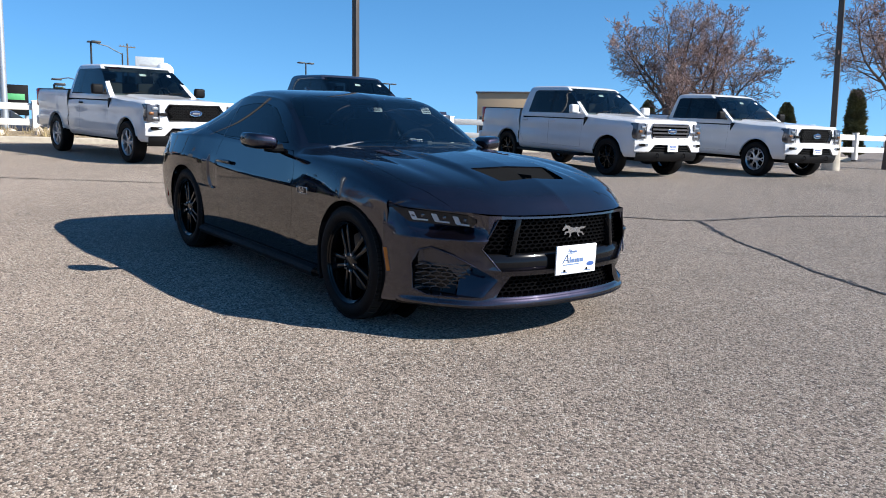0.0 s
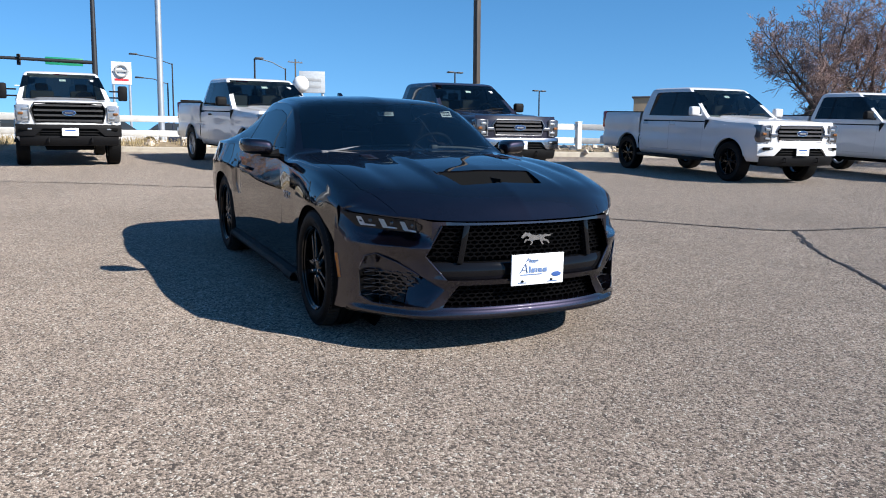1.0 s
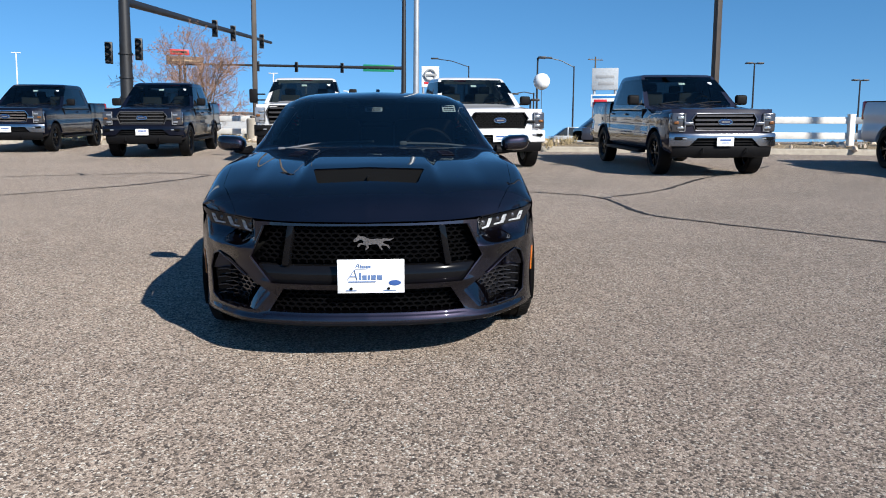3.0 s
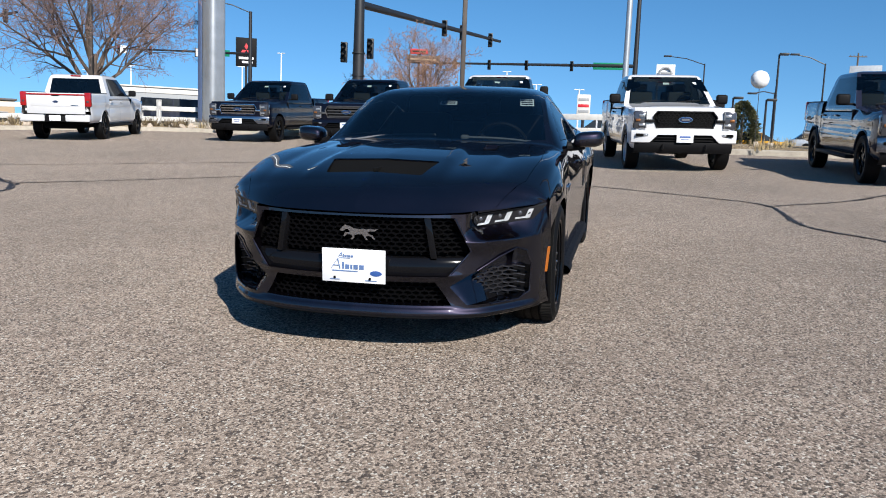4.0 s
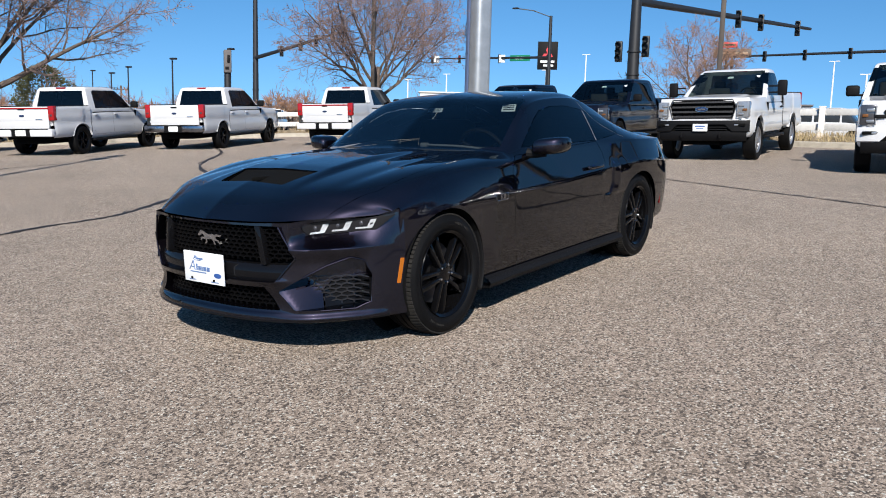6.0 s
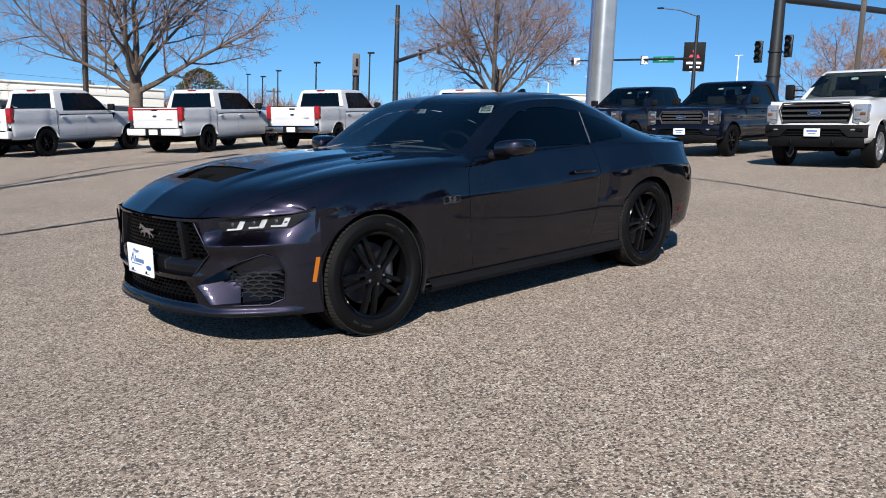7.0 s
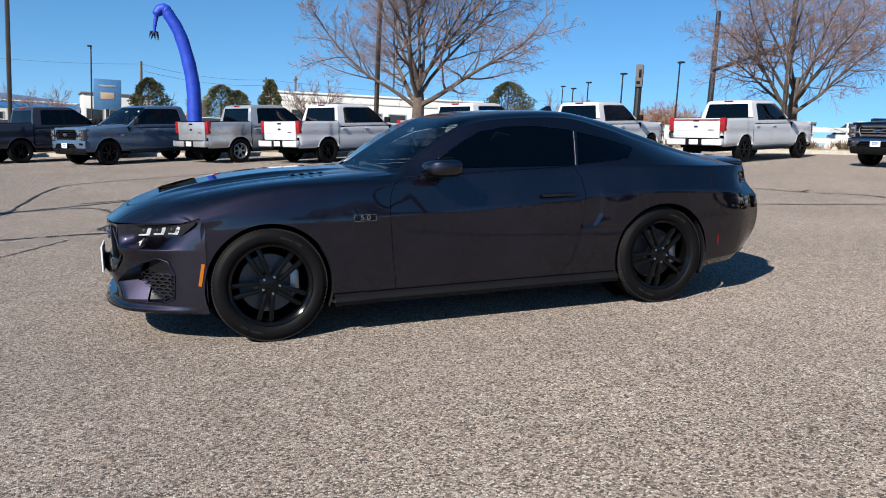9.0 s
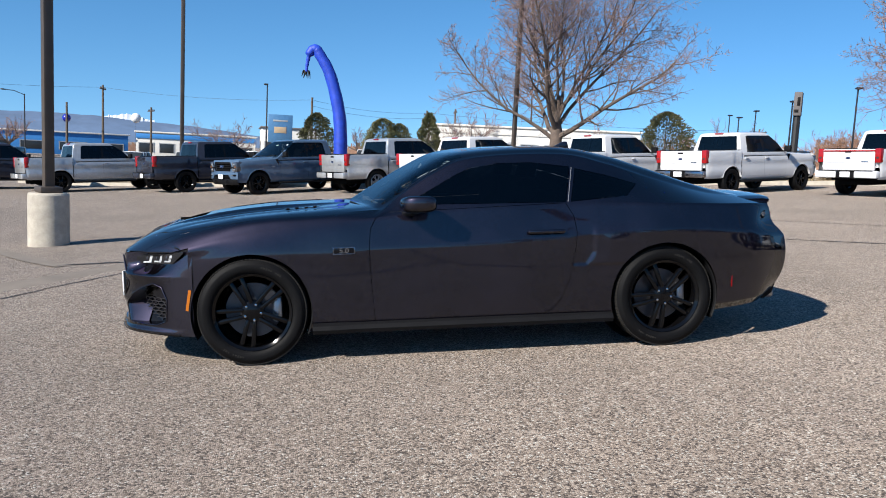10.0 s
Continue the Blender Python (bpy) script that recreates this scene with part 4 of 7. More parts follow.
building(11.0, -118.0, 2.0, -119.0, 12, 4.5, M_STUCCO, "small white outbuilding beyond the street", 3)
building(-66.0, -78.0, -74.0, -70.0, 8, 4.8, M_TANWALL, "small tan house with a dark roof beyond the street", 2)


def sign_on_post(x, y, low, top, wide, face, label, marks=(), posts=1, turn=None, name="sign"):
    """A board on posts that faces the lot, with flat marks on it as (across, up, width, height, material)."""
    yaw = math.degrees(math.atan2(-y, -x)) if turn is None else turn
    t = thing(name, pose(x, y, ground_z(x, y), 0, 0, yaw), label, "sign")
    g = ground_z(x, y)
    bm = bmesh.new()
    box(bm, (0, 0, (low + top) / 2 - g), (0.5, wide, top - low), 0.04)
    part("board", bm, face, t)
    for k in range(posts):
        bm = bmesh.new()
        tube(bm, [(0, (k - (posts - 1) / 2) * wide * 0.8, -0.1), (0, (k - (posts - 1) / 2) * wide * 0.8, low - g)], 0.16, 10)
        part("post", bm, M_DARKPOLE if posts == 1 else M_GALV, t)
    for u, v, w, h, mat in marks:
        bm = bmesh.new()
        box(bm, (0.26, u * wide, (low + top) / 2 - g + v * (top - low)), (0.03, w * wide, h * (top - low)), 0.005)
        part("sign_mark", bm, mat, t)
    return t


# a black and red dealer sign
emblem = sign_on_post(-91.9, -49.4, 11.0, 14.7, 2.7, M_SIGNBLACK, "tall black sign with a red emblem on a dark post", ((0.0, -0.22, 0.7, 0.08, M_PAPER), (0.05, -0.36, 0.5, 0.07, M_PAPER)))
for u, v, turn in ((0.0, 0.75, 0), (-0.38, 0.08, 60), (0.38, 0.08, -60)):
    bm = bmesh.new()
    slab(bm, [(0, 0.43), (0.25, 0), (0, -0.43), (-0.25, 0)], -0.02, 0.02, 0.0, pose(0.28, u, 12.85 - ground_z(-91.9, -49.4) + v - 0.05, 0, 0, 90) @ Matrix.Rotation(radians(turn), 4, "Y"))
    part("sign_mark", bm, M_SIGNRED, emblem)
sign_on_post(-104.0, 5.0, 10.5, 13.3, 2.4, M_PAPER, "white square sign with a grey ring and red bar", ((0, -0.3, 0.7, 0.1, M_SIGNRED),), 2)
ring = thing("sign_emblem", pose(-103.7, 5.0, 12.1, 0, 0, 180), "round grey metal emblem mounted on a sign", "sign emblem")
ring.matrix_world = pose(-103.62, 4.98, 12.15, 0, 0, math.degrees(math.atan2(-5, 104)))
bm = bmesh.new()
tube(bm, [(0.05, 0.72 * math.cos(a), 0.72 * math.sin(a)) for a in np.linspace(0, 2 * math.pi, 25)], 0.13, 8, False)
box(bm, (0.05, 0, 0), (0.14, 1.9, 0.28), 0.03)
part("ring", bm, M_GREYWALL, ring)
sign_on_post(-82.4, 23.7, 8.6, 11.0, 2.9, M_PALE, "weathered white billboard with faded lettering", ((0, 0.1, 0.7, 0.13, M_GREYWALL), (0.05, -0.22, 0.6, 0.13, M_GREYWALL)), 2)
sign_on_post(-82.4, 24.0, 6.7, 8.1, 3.6, M_PAPER, "colourful red, white and blue banner sign", ((0.0, 0.3, 0.9, 0.2, M_BLUEWALL), (-0.2, -0.05, 0.4, 0.3, M_SIGNRED), (0.25, -0.25, 0.4, 0.25, M_SIGNRED)), 2)
sign_on_post(-100.6, -27.3, 12.6, 13.7, 4.6, M_SIGNBROWN, "brown roadside sign board under a red panel", ((0, 0.0, 0.8, 0.2, M_TANWALL),))
sign_on_post(-100.7, -28.0, 13.9, 14.6, 2.4, M_SIGNRED, "red panel sign above a brown board", ((0, 0, 0.8, 0.35, M_SIGNBLACK),))
sign_on_post(6.0, -79.2, 2.0, 4.9, 2.5, surface("blue_grey_sign_panel", (0.08, 0.20, 0.36), 0.4, 0.2), "blue-grey monument sign with an orange block", ((0.0, -0.05, 0.5, 0.22, M_TANWALL), (0.0, 0.28, 0.6, 0.06, M_GREYWALL)))
sign_on_post(-111.0, -75.0, 7.0, 8.3, 4.2, M_SIGNBLACK, "black sign box with a red mark over the showroom doors", ((-0.32, 0, 0.16, 0.5, M_SIGNRED), (0.12, 0, 0.6, 0.22, M_PAPER)))
sign_on_post(-19.75, -27.07, 3.9, 4.95, 0.34, M_ROOF, "narrow grey sign panel on a post", ((0.1, 0.1, 0.35, 0.35, M_SIGNBLACK), (-0.1, -0.3, 0.5, 0.12, M_SIGNBLACK)))
sign_on_post(-63.6, 7.7, 3.6, 5.9, 1.7, M_SIGNBLACK, "dark roadside sign board", ((0, 0.1, 0.7, 0.2, M_GREENTRIM),), 2)

sign_on_post(-73.9, -3.6, 4.9, 6.9, 1.3, M_STUCCO, "small white roadside sign with dark stripes", ((0, 0.25, 0.8, 0.14, M_GREYWALL), (0, -0.05, 0.8, 0.14, M_SIGNRED), (0, -0.32, 0.8, 0.14, M_GREYWALL)))

# round balloons over the far lots
for x, y, z, r, mat, what in ((-19.8, 4.92, 3.38, 0.27, M_PAPER, "white"), (33.4, -99.2, 3.9, 0.5, surface("blue_balloon", (0.01, 0.02, 0.3), 0.3), "dark blue"), (-9.5, -99.0, 4.3, 0.1, M_PAPER, "white"), (25.6, -101.3, 4.4, 0.62, M_PAPER, "white")):
    b = thing("balloon", pose(x, y, ground_z(x, y)), f"round {what} balloon tethered over a distant lot", "balloon")
    bm = bmesh.new()
    bmesh.ops.create_uvsphere(bm, u_segments=20, v_segments=12, radius=r, matrix=Matrix.Translation((0, 0, z - ground_z(x, y))))
    part("skin", bm, mat, b, smooth=80)
    bm = bmesh.new()
    tube(bm, [(0, 0, 0), (0.05, 0, (z - ground_z(x, y)) / 2), (0, 0, z - ground_z(x, y) - r)], 0.012, 4)
    part("tether", bm, M_DARKPOLE, b)

# green transformer box
box_t = thing("utility_box", stand(-24.5, -11.8, 20, False), "green steel utility transformer box behind the fence", "utility box")
bm = bmesh.new()
box(bm, (0, 0, 0.62), (1.0, 1.25, 1.1), 0.04)
part("cabinet", bm, surface("utility_green", (0.13, 0.19, 0.12), 0.6), box_t)
bm = bmesh.new()
box(bm, (0, 0, 0.04), (1.3, 1.6, 0.16), 0.02)
part("pad", bm, M_CONCRETE, box_t)


# distant hills with a little snow
def ridge(az0, az1, far, heights, material, name, label):
    bm = bmesh.new()
    rows = []
    n = 60
    hs = np.interp(np.linspace(0, 1, n), np.linspace(0, 1, len(heights)), heights)
    for i in range(n):
        a = az0 + (az1 - az0) * i / (n - 1)
        h = hs[i] + 4 * noise.noise((i * 0.35, 1.3, far)) + 2 * noise.noise((i * 1.1, 4.3, far))
        ends = min(1.0, i / 5, (n - 1 - i) / 5)
        rows.append([(far * (1 + d) * math.cos(radians(a)), far * (1 + d) * math.sin(radians(a)), -4 + (h + 4) * s * ends) for d, s in ((0, 0), (0.05, 0.6), (0.1, 1.0), (0.2, 0.4))])
    sheet(bm, rows)
    return tagged(part(name, bm, material), label, "mountains", kind="structure")


ridge(-92, -52, 1800, (8, 18, 34, 46, 54, 60, 54, 50, 54, 50, 34), M_HILL, "backdrop_mountains", "hazy blue mountain range on the horizon")
ridge(-78.5, -74.5, 1960, (56, 62, 72, 66, 58), M_SNOW, "backdrop_snow", "snow-covered peak above the blue mountain range")


# ---- parked cars beyond the fence ----
def far_car(x, y, yaw, paint, label, long=4.6, tall=1.6, van=False, lift=0.0):
    t = thing("parked_car", stand(x, y, yaw, False, lift), label, "car", "cars parked beyond the fence")
    bm = bmesh.new()
    L, h = long / 2, tall
    belt = h * 0.58
    rows = []
    for px, w, z in ((L, 0.70, belt * 0.72), (L - 0.12, 0.84, belt * 0.86), (L * 0.5, 0.9, belt), (0, 0.91, belt * 1.03), (-L * 0.6, 0.9, belt * 1.03), (-L + 0.1, 0.84, belt * 1.0), (-L, 0.72, belt * 0.8)):
        rows.append([(px, w * 0.94, 0.24), (px, w, 0.5), (px, w * 0.98, z - 0.06), (px, w * 0.85, z), (px, 0, z + 0.03)])
    grid = patch(rows, 3, 2)
    sheet(bm, grid, True)
    sheet(bm, [[Vector((p[0], -p[1], p[2])) for p in r] for r in grid])
    part("body", bm, paint, t)
    bm = bmesh.new()
    f0, f1 = (L * 0.62, L * 0.38) if van else (L * 0.42, L * 0.02)
    slab(bm, [(f0, belt), (-L * 0.9, belt), (-L * (0.86 if van else 0.55), h), (f1, h)], -0.74, 0.74, 0.08)
    part("cabin", bm, M_PANE, t)
    bm = bmesh.new()
    box(bm, ((f1 - L * (0.86 if van else 0.55)) / 2, 0, h - 0.02), (f1 + L * (0.86 if van else 0.55) - 0.06, 1.36, 0.09), 0.035)
    for u in (f1 * 0.98 - 0.05, -L * 0.2, -L * (0.84 if van else 0.53)):
        for s in (-1, 1):
            box(bm, (u, s * 0.735, (belt + h) / 2), (0.09, 0.05, h - belt), 0.01)
    part("roof", bm, paint, t)
    for px in (L * 0.62, -L * 0.6):
        for s in (-1, 1):
            bm = bmesh.new()
            lathe(bm, [(0.0, 0.08), (0.2, 0.09), (0.3, 0.1), (0.33, 0.06), (0.33, -0.1), (0.0, -0.1)], 20, pose(px, s * 0.82, 0.33, 0, 0, 0 if s > 0 else 180))
            part("wheel", bm, M_RUBBER, t)
    return t


M_YELLOW = surface("yellow_vehicle_paint", (0.65, 0.33, 0.01), 0.4, coat=0.6)
far_car(-51.0, 19.9, 95, M_WHITE, "white minivan parked beyond the fence", 4.9, 1.8, True)
far_car(-35.5, 12.0, 95, M_CARBON, "dark car parked beyond the fence", 4.5, 1.5)
far_car(-38.9, -4.4, 85, M_WHITE, "white sport-utility car parked along the street", 4.7, 1.7, True)
far_car(-39.4, 0.6, 85, M_WHITE, "white sedan parked along the street", 4.6, 1.5)
far_car(-55.0, 10.2, 95, M_YELLOW, "yellow work vehicle parked beyond the fence", 5.4, 1.4)
far_car(-33.0, -22.6, 120, M_CARBON, "dark minivan beyond the fence", 4.9, 1.7, True)
far_car(-35.0, -27.0, 120, M_WHITE, "white car beyond the fence", 4.6, 1.6)
far_car(-52.0, 14.0, 90, M_SILVERP, "silver car on a distant lot", 4.6, 1.5)
far_car(-44.0, 4.2, 90, M_CARBON, "dark car on a distant lot", 4.6, 1.5)
for k in range(9):
    far_car(-2.0 + 4.2 * k, -52.0 - 1.6 * (k % 3), 80 + 8 * (k % 2), (M_WHITE, M_CARBON, M_SILVERP, M_WHITE)[k % 4], ("white", "dark", "silver", "white")[k % 4] + " car parked on a lot across the street", 4.6, 1.55, k % 3 == 0)
for k in range(7):
    far_car(-26.0 - 5.0 * k, -48.0 + 3.0 * k, 40, (M_WHITE, M_CARBON, M_SILVERP)[k % 3], ("white", "dark", "silver")[k % 3] + " car parked beyond the verge", 4.7, 1.6, k % 2 == 0)

from mathutils.bvhtree import BVHTree
from mathutils.geometry import barycentric_transform

# ---- the black coupe ----
CAR = LOT.copy()
coupe = thing("sports_coupe", CAR, "glossy black two-door sports coupe parked on the open asphalt", "car")
AXLE, TYRE_R = 1.36, 0.343


def both(name, build, material, parent, label=""):
    """The same part on the left and mirrored on the right."""
    out = []
    for side in (1, -1):
        bm = build()
        if side < 0:
            bmesh.ops.transform(bm, matrix=Matrix.Diagonal((1, -1, 1, 1)), verts=bm.verts[:])
            bmesh.ops.reverse_faces(bm, faces=bm.faces[:])
        out.append(part(name, bm, material, parent, label))
    return out


# Stations from the lip of the hood to the tail: x along the flank.
XS = (2.08, 1.92, 1.74, 1.36, 0.95, 0.60, 0.20, -0.12, -0.70, -1.05, -1.36, -1.75, -2.05, -2.27)


def line_of(ys, zs, xs=XS):
    return [(x, y, z) for x, y, z in zip(xs, ys, zs)]


sill = line_of((0.76, 0.81, 0.84, 0.86, 0.85, 0.85, 0.85, 0.85, 0.85, 0.85, 0.86, 0.86, 0.82, 0.70), (0.19,) * 11 + (0.225, 0.256, 0.278), XS[:-1] + (-2.20,))
rocker = line_of((0.80, 0.86, 0.890, 0.922, 0.914, 0.909, 0.908, 0.908, 0.909, 0.914, 0.928, 0.918, 0.868, 0.735), (0.25,) * 11 + (0.28, 0.305, 0.33), XS[:-1] + (-2.235,))
lower = line_of((0.80, 0.865, 0.895, 0.934, 0.921, 0.915, 0.914, 0.914, 0.914, 0.921, 0.944, 0.935, 0.89, 0.76), (0.44,) * 13 + (0.46,), XS[:-1] + (-2.305,))
flank = line_of((0.80, 0.865, 0.896, 0.940, 0.924, 0.917, 0.916, 0.916, 0.917, 0.926, 0.956, 0.95, 0.905, 0.765), (0.60, 0.60, 0.61, 0.62, 0.62, 0.62, 0.62, 0.62, 0.62, 0.63, 0.63, 0.62, 0.61, 0.60), XS[:-1] + (-2.328,))
crease = line_of((0.885, 0.890, 0.895, 0.935, 0.925, 0.918, 0.916, 0.916, 0.917, 0.932, 0.962, 0.952, 0.895, 0.755), (0.724, 0.722, 0.69, 0.745, 0.725, 0.722, 0.727, 0.735, 0.765, 0.79, 0.80, 0.785, 0.755, 0.715), (1.772, 1.756) + XS[2:-1] + (-2.318,))
belt = line_of((0.838, 0.866, 0.890, 0.900, 0.895, 0.882, 0.866, 0.858, 0.856, 0.874, 0.900, 0.888, 0.83, 0.740), (0.729, 0.742, 0.758, 0.845, 0.885, 0.915, 0.950, 0.965, 0.972, 0.975, 0.970, 0.958, 0.952, 0.942),
               (1.845, 1.795, 1.736, 1.36, 0.95, 0.60, 0.20, -0.12, -0.70, -1.05, -1.36, -1.75, -2.02, -2.19))
rail = line_of((0.655, 0.735, 0.79, 0.83, 0.825, 0.785, 0.705, 0.655, 0.628, 0.622, 0.625, 0.63, 0.635, 0.62), (0.720, 0.770, 0.832, 0.915, 0.943, 0.965, 1.180, 1.288, 1.308, 1.235, 1.135, 1.030, 0.985, 0.962),
               (2.055, 1.93, 1.77, 1.38, 0.95, 0.53, 0.19, -0.10, -0.70, -1.05, -1.36, -1.74, -2.05, -2.27))
inner = line_of((0.42, 0.47, 0.55, 0.61, 0.61, 0.59, 0.53, 0.49, 0.47, 0.455, 0.45, 0.45, 0.45, 0.44), (0.710, 0.806, 0.872, 0.937, 0.968, 0.985, 1.225, 1.332, 1.358, 1.300, 1.205, 1.080, 1.003, 0.975),
                (2.215, 2.045, 1.83, 1.40, 0.95, 0.60, 0.245, -0.06, -0.69, -1.06, -1.38, -1.76, -2.07, -2.32))
middle = line_of((0.0,) * 14, (0.707, 0.822, 0.892, 0.950, 0.982, 0.998, 1.235, 1.352, 1.376, 1.335, 1.235, 1.095, 1.01, 0.98),
                 (2.275, 2.10, 1.86, 1.42, 0.98, 0.71, 0.315, 0.00, -0.68, -1.06, -1.40, -1.80, -2.11, -2.36))
NET = list(zip(sill, rocker, lower, flank, crease, belt, rail, inner, middle))
SU, SV = 14, 9


def bulge(p):
    """The raised middle of the hood, which begins at the scoop and ends at the glass."""
    x, y, z = p
    if 0.5 < x < 2.1 and z > 0.78:
        rise = min(1, max(0, (2.02 - x) / 0.4)) * min(1, max(0, (x - 0.72) / 0.5)) ** 0.7
        edge = min(1, max(0, (0.40 - 0.05 * (1.9 - x) - abs(y)) / 0.06))
        z += 0.021 * rise * edge * edge * (3 - 2 * edge)
        groove = math.exp(-(((abs(y) - 0.60) / 0.05) ** 2))
        z -= 0.006 * groove * rise
    return (x, y, z)


def ease(v):
    v = min(1.0, max(0.0, v))
    return v * v * (3 - 2 * v)


def haunch(p):
    """The rear fender stands proud behind the door: a scooped front edge and an undercut that runs out at the arch."""
    x, y, z = p
    if -1.35 < x < -0.70 and 0.5 < z < 0.95:
        edge = -0.805 - 0.045 * ease((z - 0.57) / 0.10)
        tall = ease((z - 0.566) / 0.022) * (1 - ease((z - 0.72) / 0.14))
        dip = ease((-0.62 - x) / 0.2) * (1 - ease((edge - x) / 0.035))
        ramp = min(1.0, max(0.0, (edge - x) / 0.12)) * (1 - ease((-0.97 - x) / 0.30))
        y += tall * (0.011 * ramp - 0.007 * dip)
    return (x, y, z)


def hollow(p):
    """Above the bumper's ledge the tail is drawn in under the deck."""
    x, y, z = p
    dent = ease((z - 0.72) / 0.10) * (1 - ease((z - 0.82) / 0.12)) * ease((-1.98 - x) / 0.20)
    return (x + 0.030 * dent, y - 0.006 * dent, z)


def skin(sv):
    """The net of one half: rounded over the fenders, edged along the cabin."""
    soft = patch(NET, SU, sv, sharp_rows=(5,), sharp_cols=(1,))
    hard = patch(NET, SU, sv, sharp_rows=(5,), sharp_cols=(1, 4, 5, 6))
    w = np.vectorize(lambda x: ease((x - 0.50) / 0.35))(soft[..., :1])
    return soft * w + hard * (1 - w)


def shell():
    bm = bmesh.new()
    grid = skin(SV)
    top = skin(3 * SV)[:, 15 * SV :]
    # finer steps across the hood carry the bulge
    sheet(bm, [[bulge(p) for p in row] for row in top], True)
    sheet(bm, grid[2 * SU :, : 5 * SV + 1], True)
    bmesh.ops.remove_doubles(bm, verts=bm.verts[:], dist=0.0008)
    # a finer net carries the scooped edge of the haunch
    fine = [e for e in bm.edges if all(-1.10 < v.co.x < -0.70 and 0.53 < v.co.z < 0.84 and v.co.y > 0.8 for v in e.verts)]
    bmesh.ops.subdivide_edges(bm, edges=fine, cuts=2, use_grid_fill=True)
    for v in bm.verts:
        if v.co.y > 0.8:
            v.co = haunch(v.co)
        if v.co.x < -1.9 and v.co.y > 0.5:
            v.co = hollow(v.co)
    bm.normal_update()
    return bm


def arch(x, r=0.374, n=44):
    return [(x + r * math.cos(2 * math.pi * k / n), 0.338 + r * math.sin(2 * math.pi * k / n)) for k in range(n)]


def mid(f):
    return f.calc_center_median()


DOOR = [(0.592, 0.245), (0.612, 0.50), (0.622, 0.74), (0.610, 0.85), (0.575, 0.915), (0.50, 0.95), (-0.69, 0.985), (-0.737, 0.90), (-0.752, 0.80), (-0.745, 0.70), (-0.70, 0.48), (-0.645, 0.355), (-0.585, 0.285), (-0.51, 0.252), (-0.45, 0.245)]
GLASS_F = [(0.38, 0.992), (-0.695, 0.988), (-0.765, 1.222), (-0.50, 1.254), (-0.266, 1.252), (-0.07, 1.222), (0.045, 1.172), (0.25, 1.062)]
GLASS_R = [(-0.725, 0.99), (-1.12, 1.022), (-1.225, 1.098), (-1.02, 1.160), (-0.80, 1.210)]


def carve():
    """One half of the shell, cut into its panels and panes."""
    bm = shell()
    for x in (AXLE, -AXLE):
        bmesh.ops.delete(bm, geom=clip(bm, [f for f in bm.faces if mid(f).z < 0.9 and mid(f).y > 0.6], arch(x)), context="FACES")
    got = {}
    got["door"] = take(bm, clip(bm, [f for f in bm.faces if mid(f).y > 0.84 and mid(f).z < 1.0], DOOR))
    upper = lambda: [f for f in bm.faces if mid(f).y > 0.60 and mid(f).z > 0.95 and mid(f).x < 0.5]
    got["side_window"] = take(bm, clip(bm, upper(), GLASS_F))
    got["quarter_window"] = take(bm, clip(bm, upper(), GLASS_R))
    got["windshield"] = take(bm, clip(bm, [f for f in bm.faces if mid(f).y < 0.80 and mid(f).z > 0.97], [(0.72, -0.01), (0.60, 0.59), (0.50, 0.745), (0.17, 0.665), (-0.07, 0.615), (-0.02, 0.49), (0.03, -0.01)], (0, 1)))
    got["rear_window"] = take(bm, clip(bm, [f for f in bm.faces if mid(f).y < 0.80 and mid(f).x < -0.9], [(-1.10, -0.01), (-1.07, 0.53), (-1.40, 0.55), (-1.76, 0.565), (-1.82, -0.01)], (0, 1)))
    got["hood"] = take(bm, clip(bm, [f for f in bm.faces if mid(f).x > 0.5 and mid(f).z > 0.69 and mid(f).y < 0.83], [(2.37, -0.01), (2.37, 0.42), (2.05, 0.66), (1.77, 0.775), (1.38, 0.805), (0.95, 0.785), (0.62, 0.72), (0.64, 0.57), (0.735, -0.01)], (0, 1)))
    got["body_shell"] = bm
    return got


def mirrored(bm):
    bmesh.ops.transform(bm, matrix=Matrix.Diagonal((1, -1, 1, 1)), verts=bm.verts[:])
    bmesh.ops.reverse_faces(bm, faces=bm.faces[:])
    return bm


def join(a, b, weld=True):
    me = bpy.data.meshes.new("x")
    b.to_mesh(me)
    a.from_mesh(me)
    bpy.data.meshes.remove(me)
    b.free()
    if weld:
        bmesh.ops.remove_doubles(a, verts=a.verts[:], dist=0.002)
    a.normal_update()
    return a


def recess(bm, faces, shift):
    """Sinks faces by shift(place) and walls the sides. Returns the sunk floor as a bmesh of its own."""
    own = set(faces)
    rim = [e for e in {e for f in faces for e in f.edges} if len([g for g in e.link_faces if g in own]) == 1]
    deep = {}
    for e in rim:
        for v in e.verts:
            if v not in deep:
                deep[v] = bm.verts.new(v.co + shift(v.co))
    for e in rim:
        a, b = e.verts
        if (deep[a].co - a.co).length + (deep[b].co - b.co).length > 0.004:
            bm.faces.new((a, b, deep[b], deep[a]))
    floor = take(bm, faces)
    for v in floor.verts:
        v.co += shift(v.co)
    floor.normal_update()
    return floor


WHOLE = join(shell(), mirrored(shell()))
WHOLE.faces.ensure_lookup_table()
bmesh.ops.triangulate(WHOLE, faces=WHOLE.faces[:])
WHOLE.normal_update()
WHOLE.faces.ensure_lookup_table()
TREE = BVHTree.FromBMesh(WHOLE)


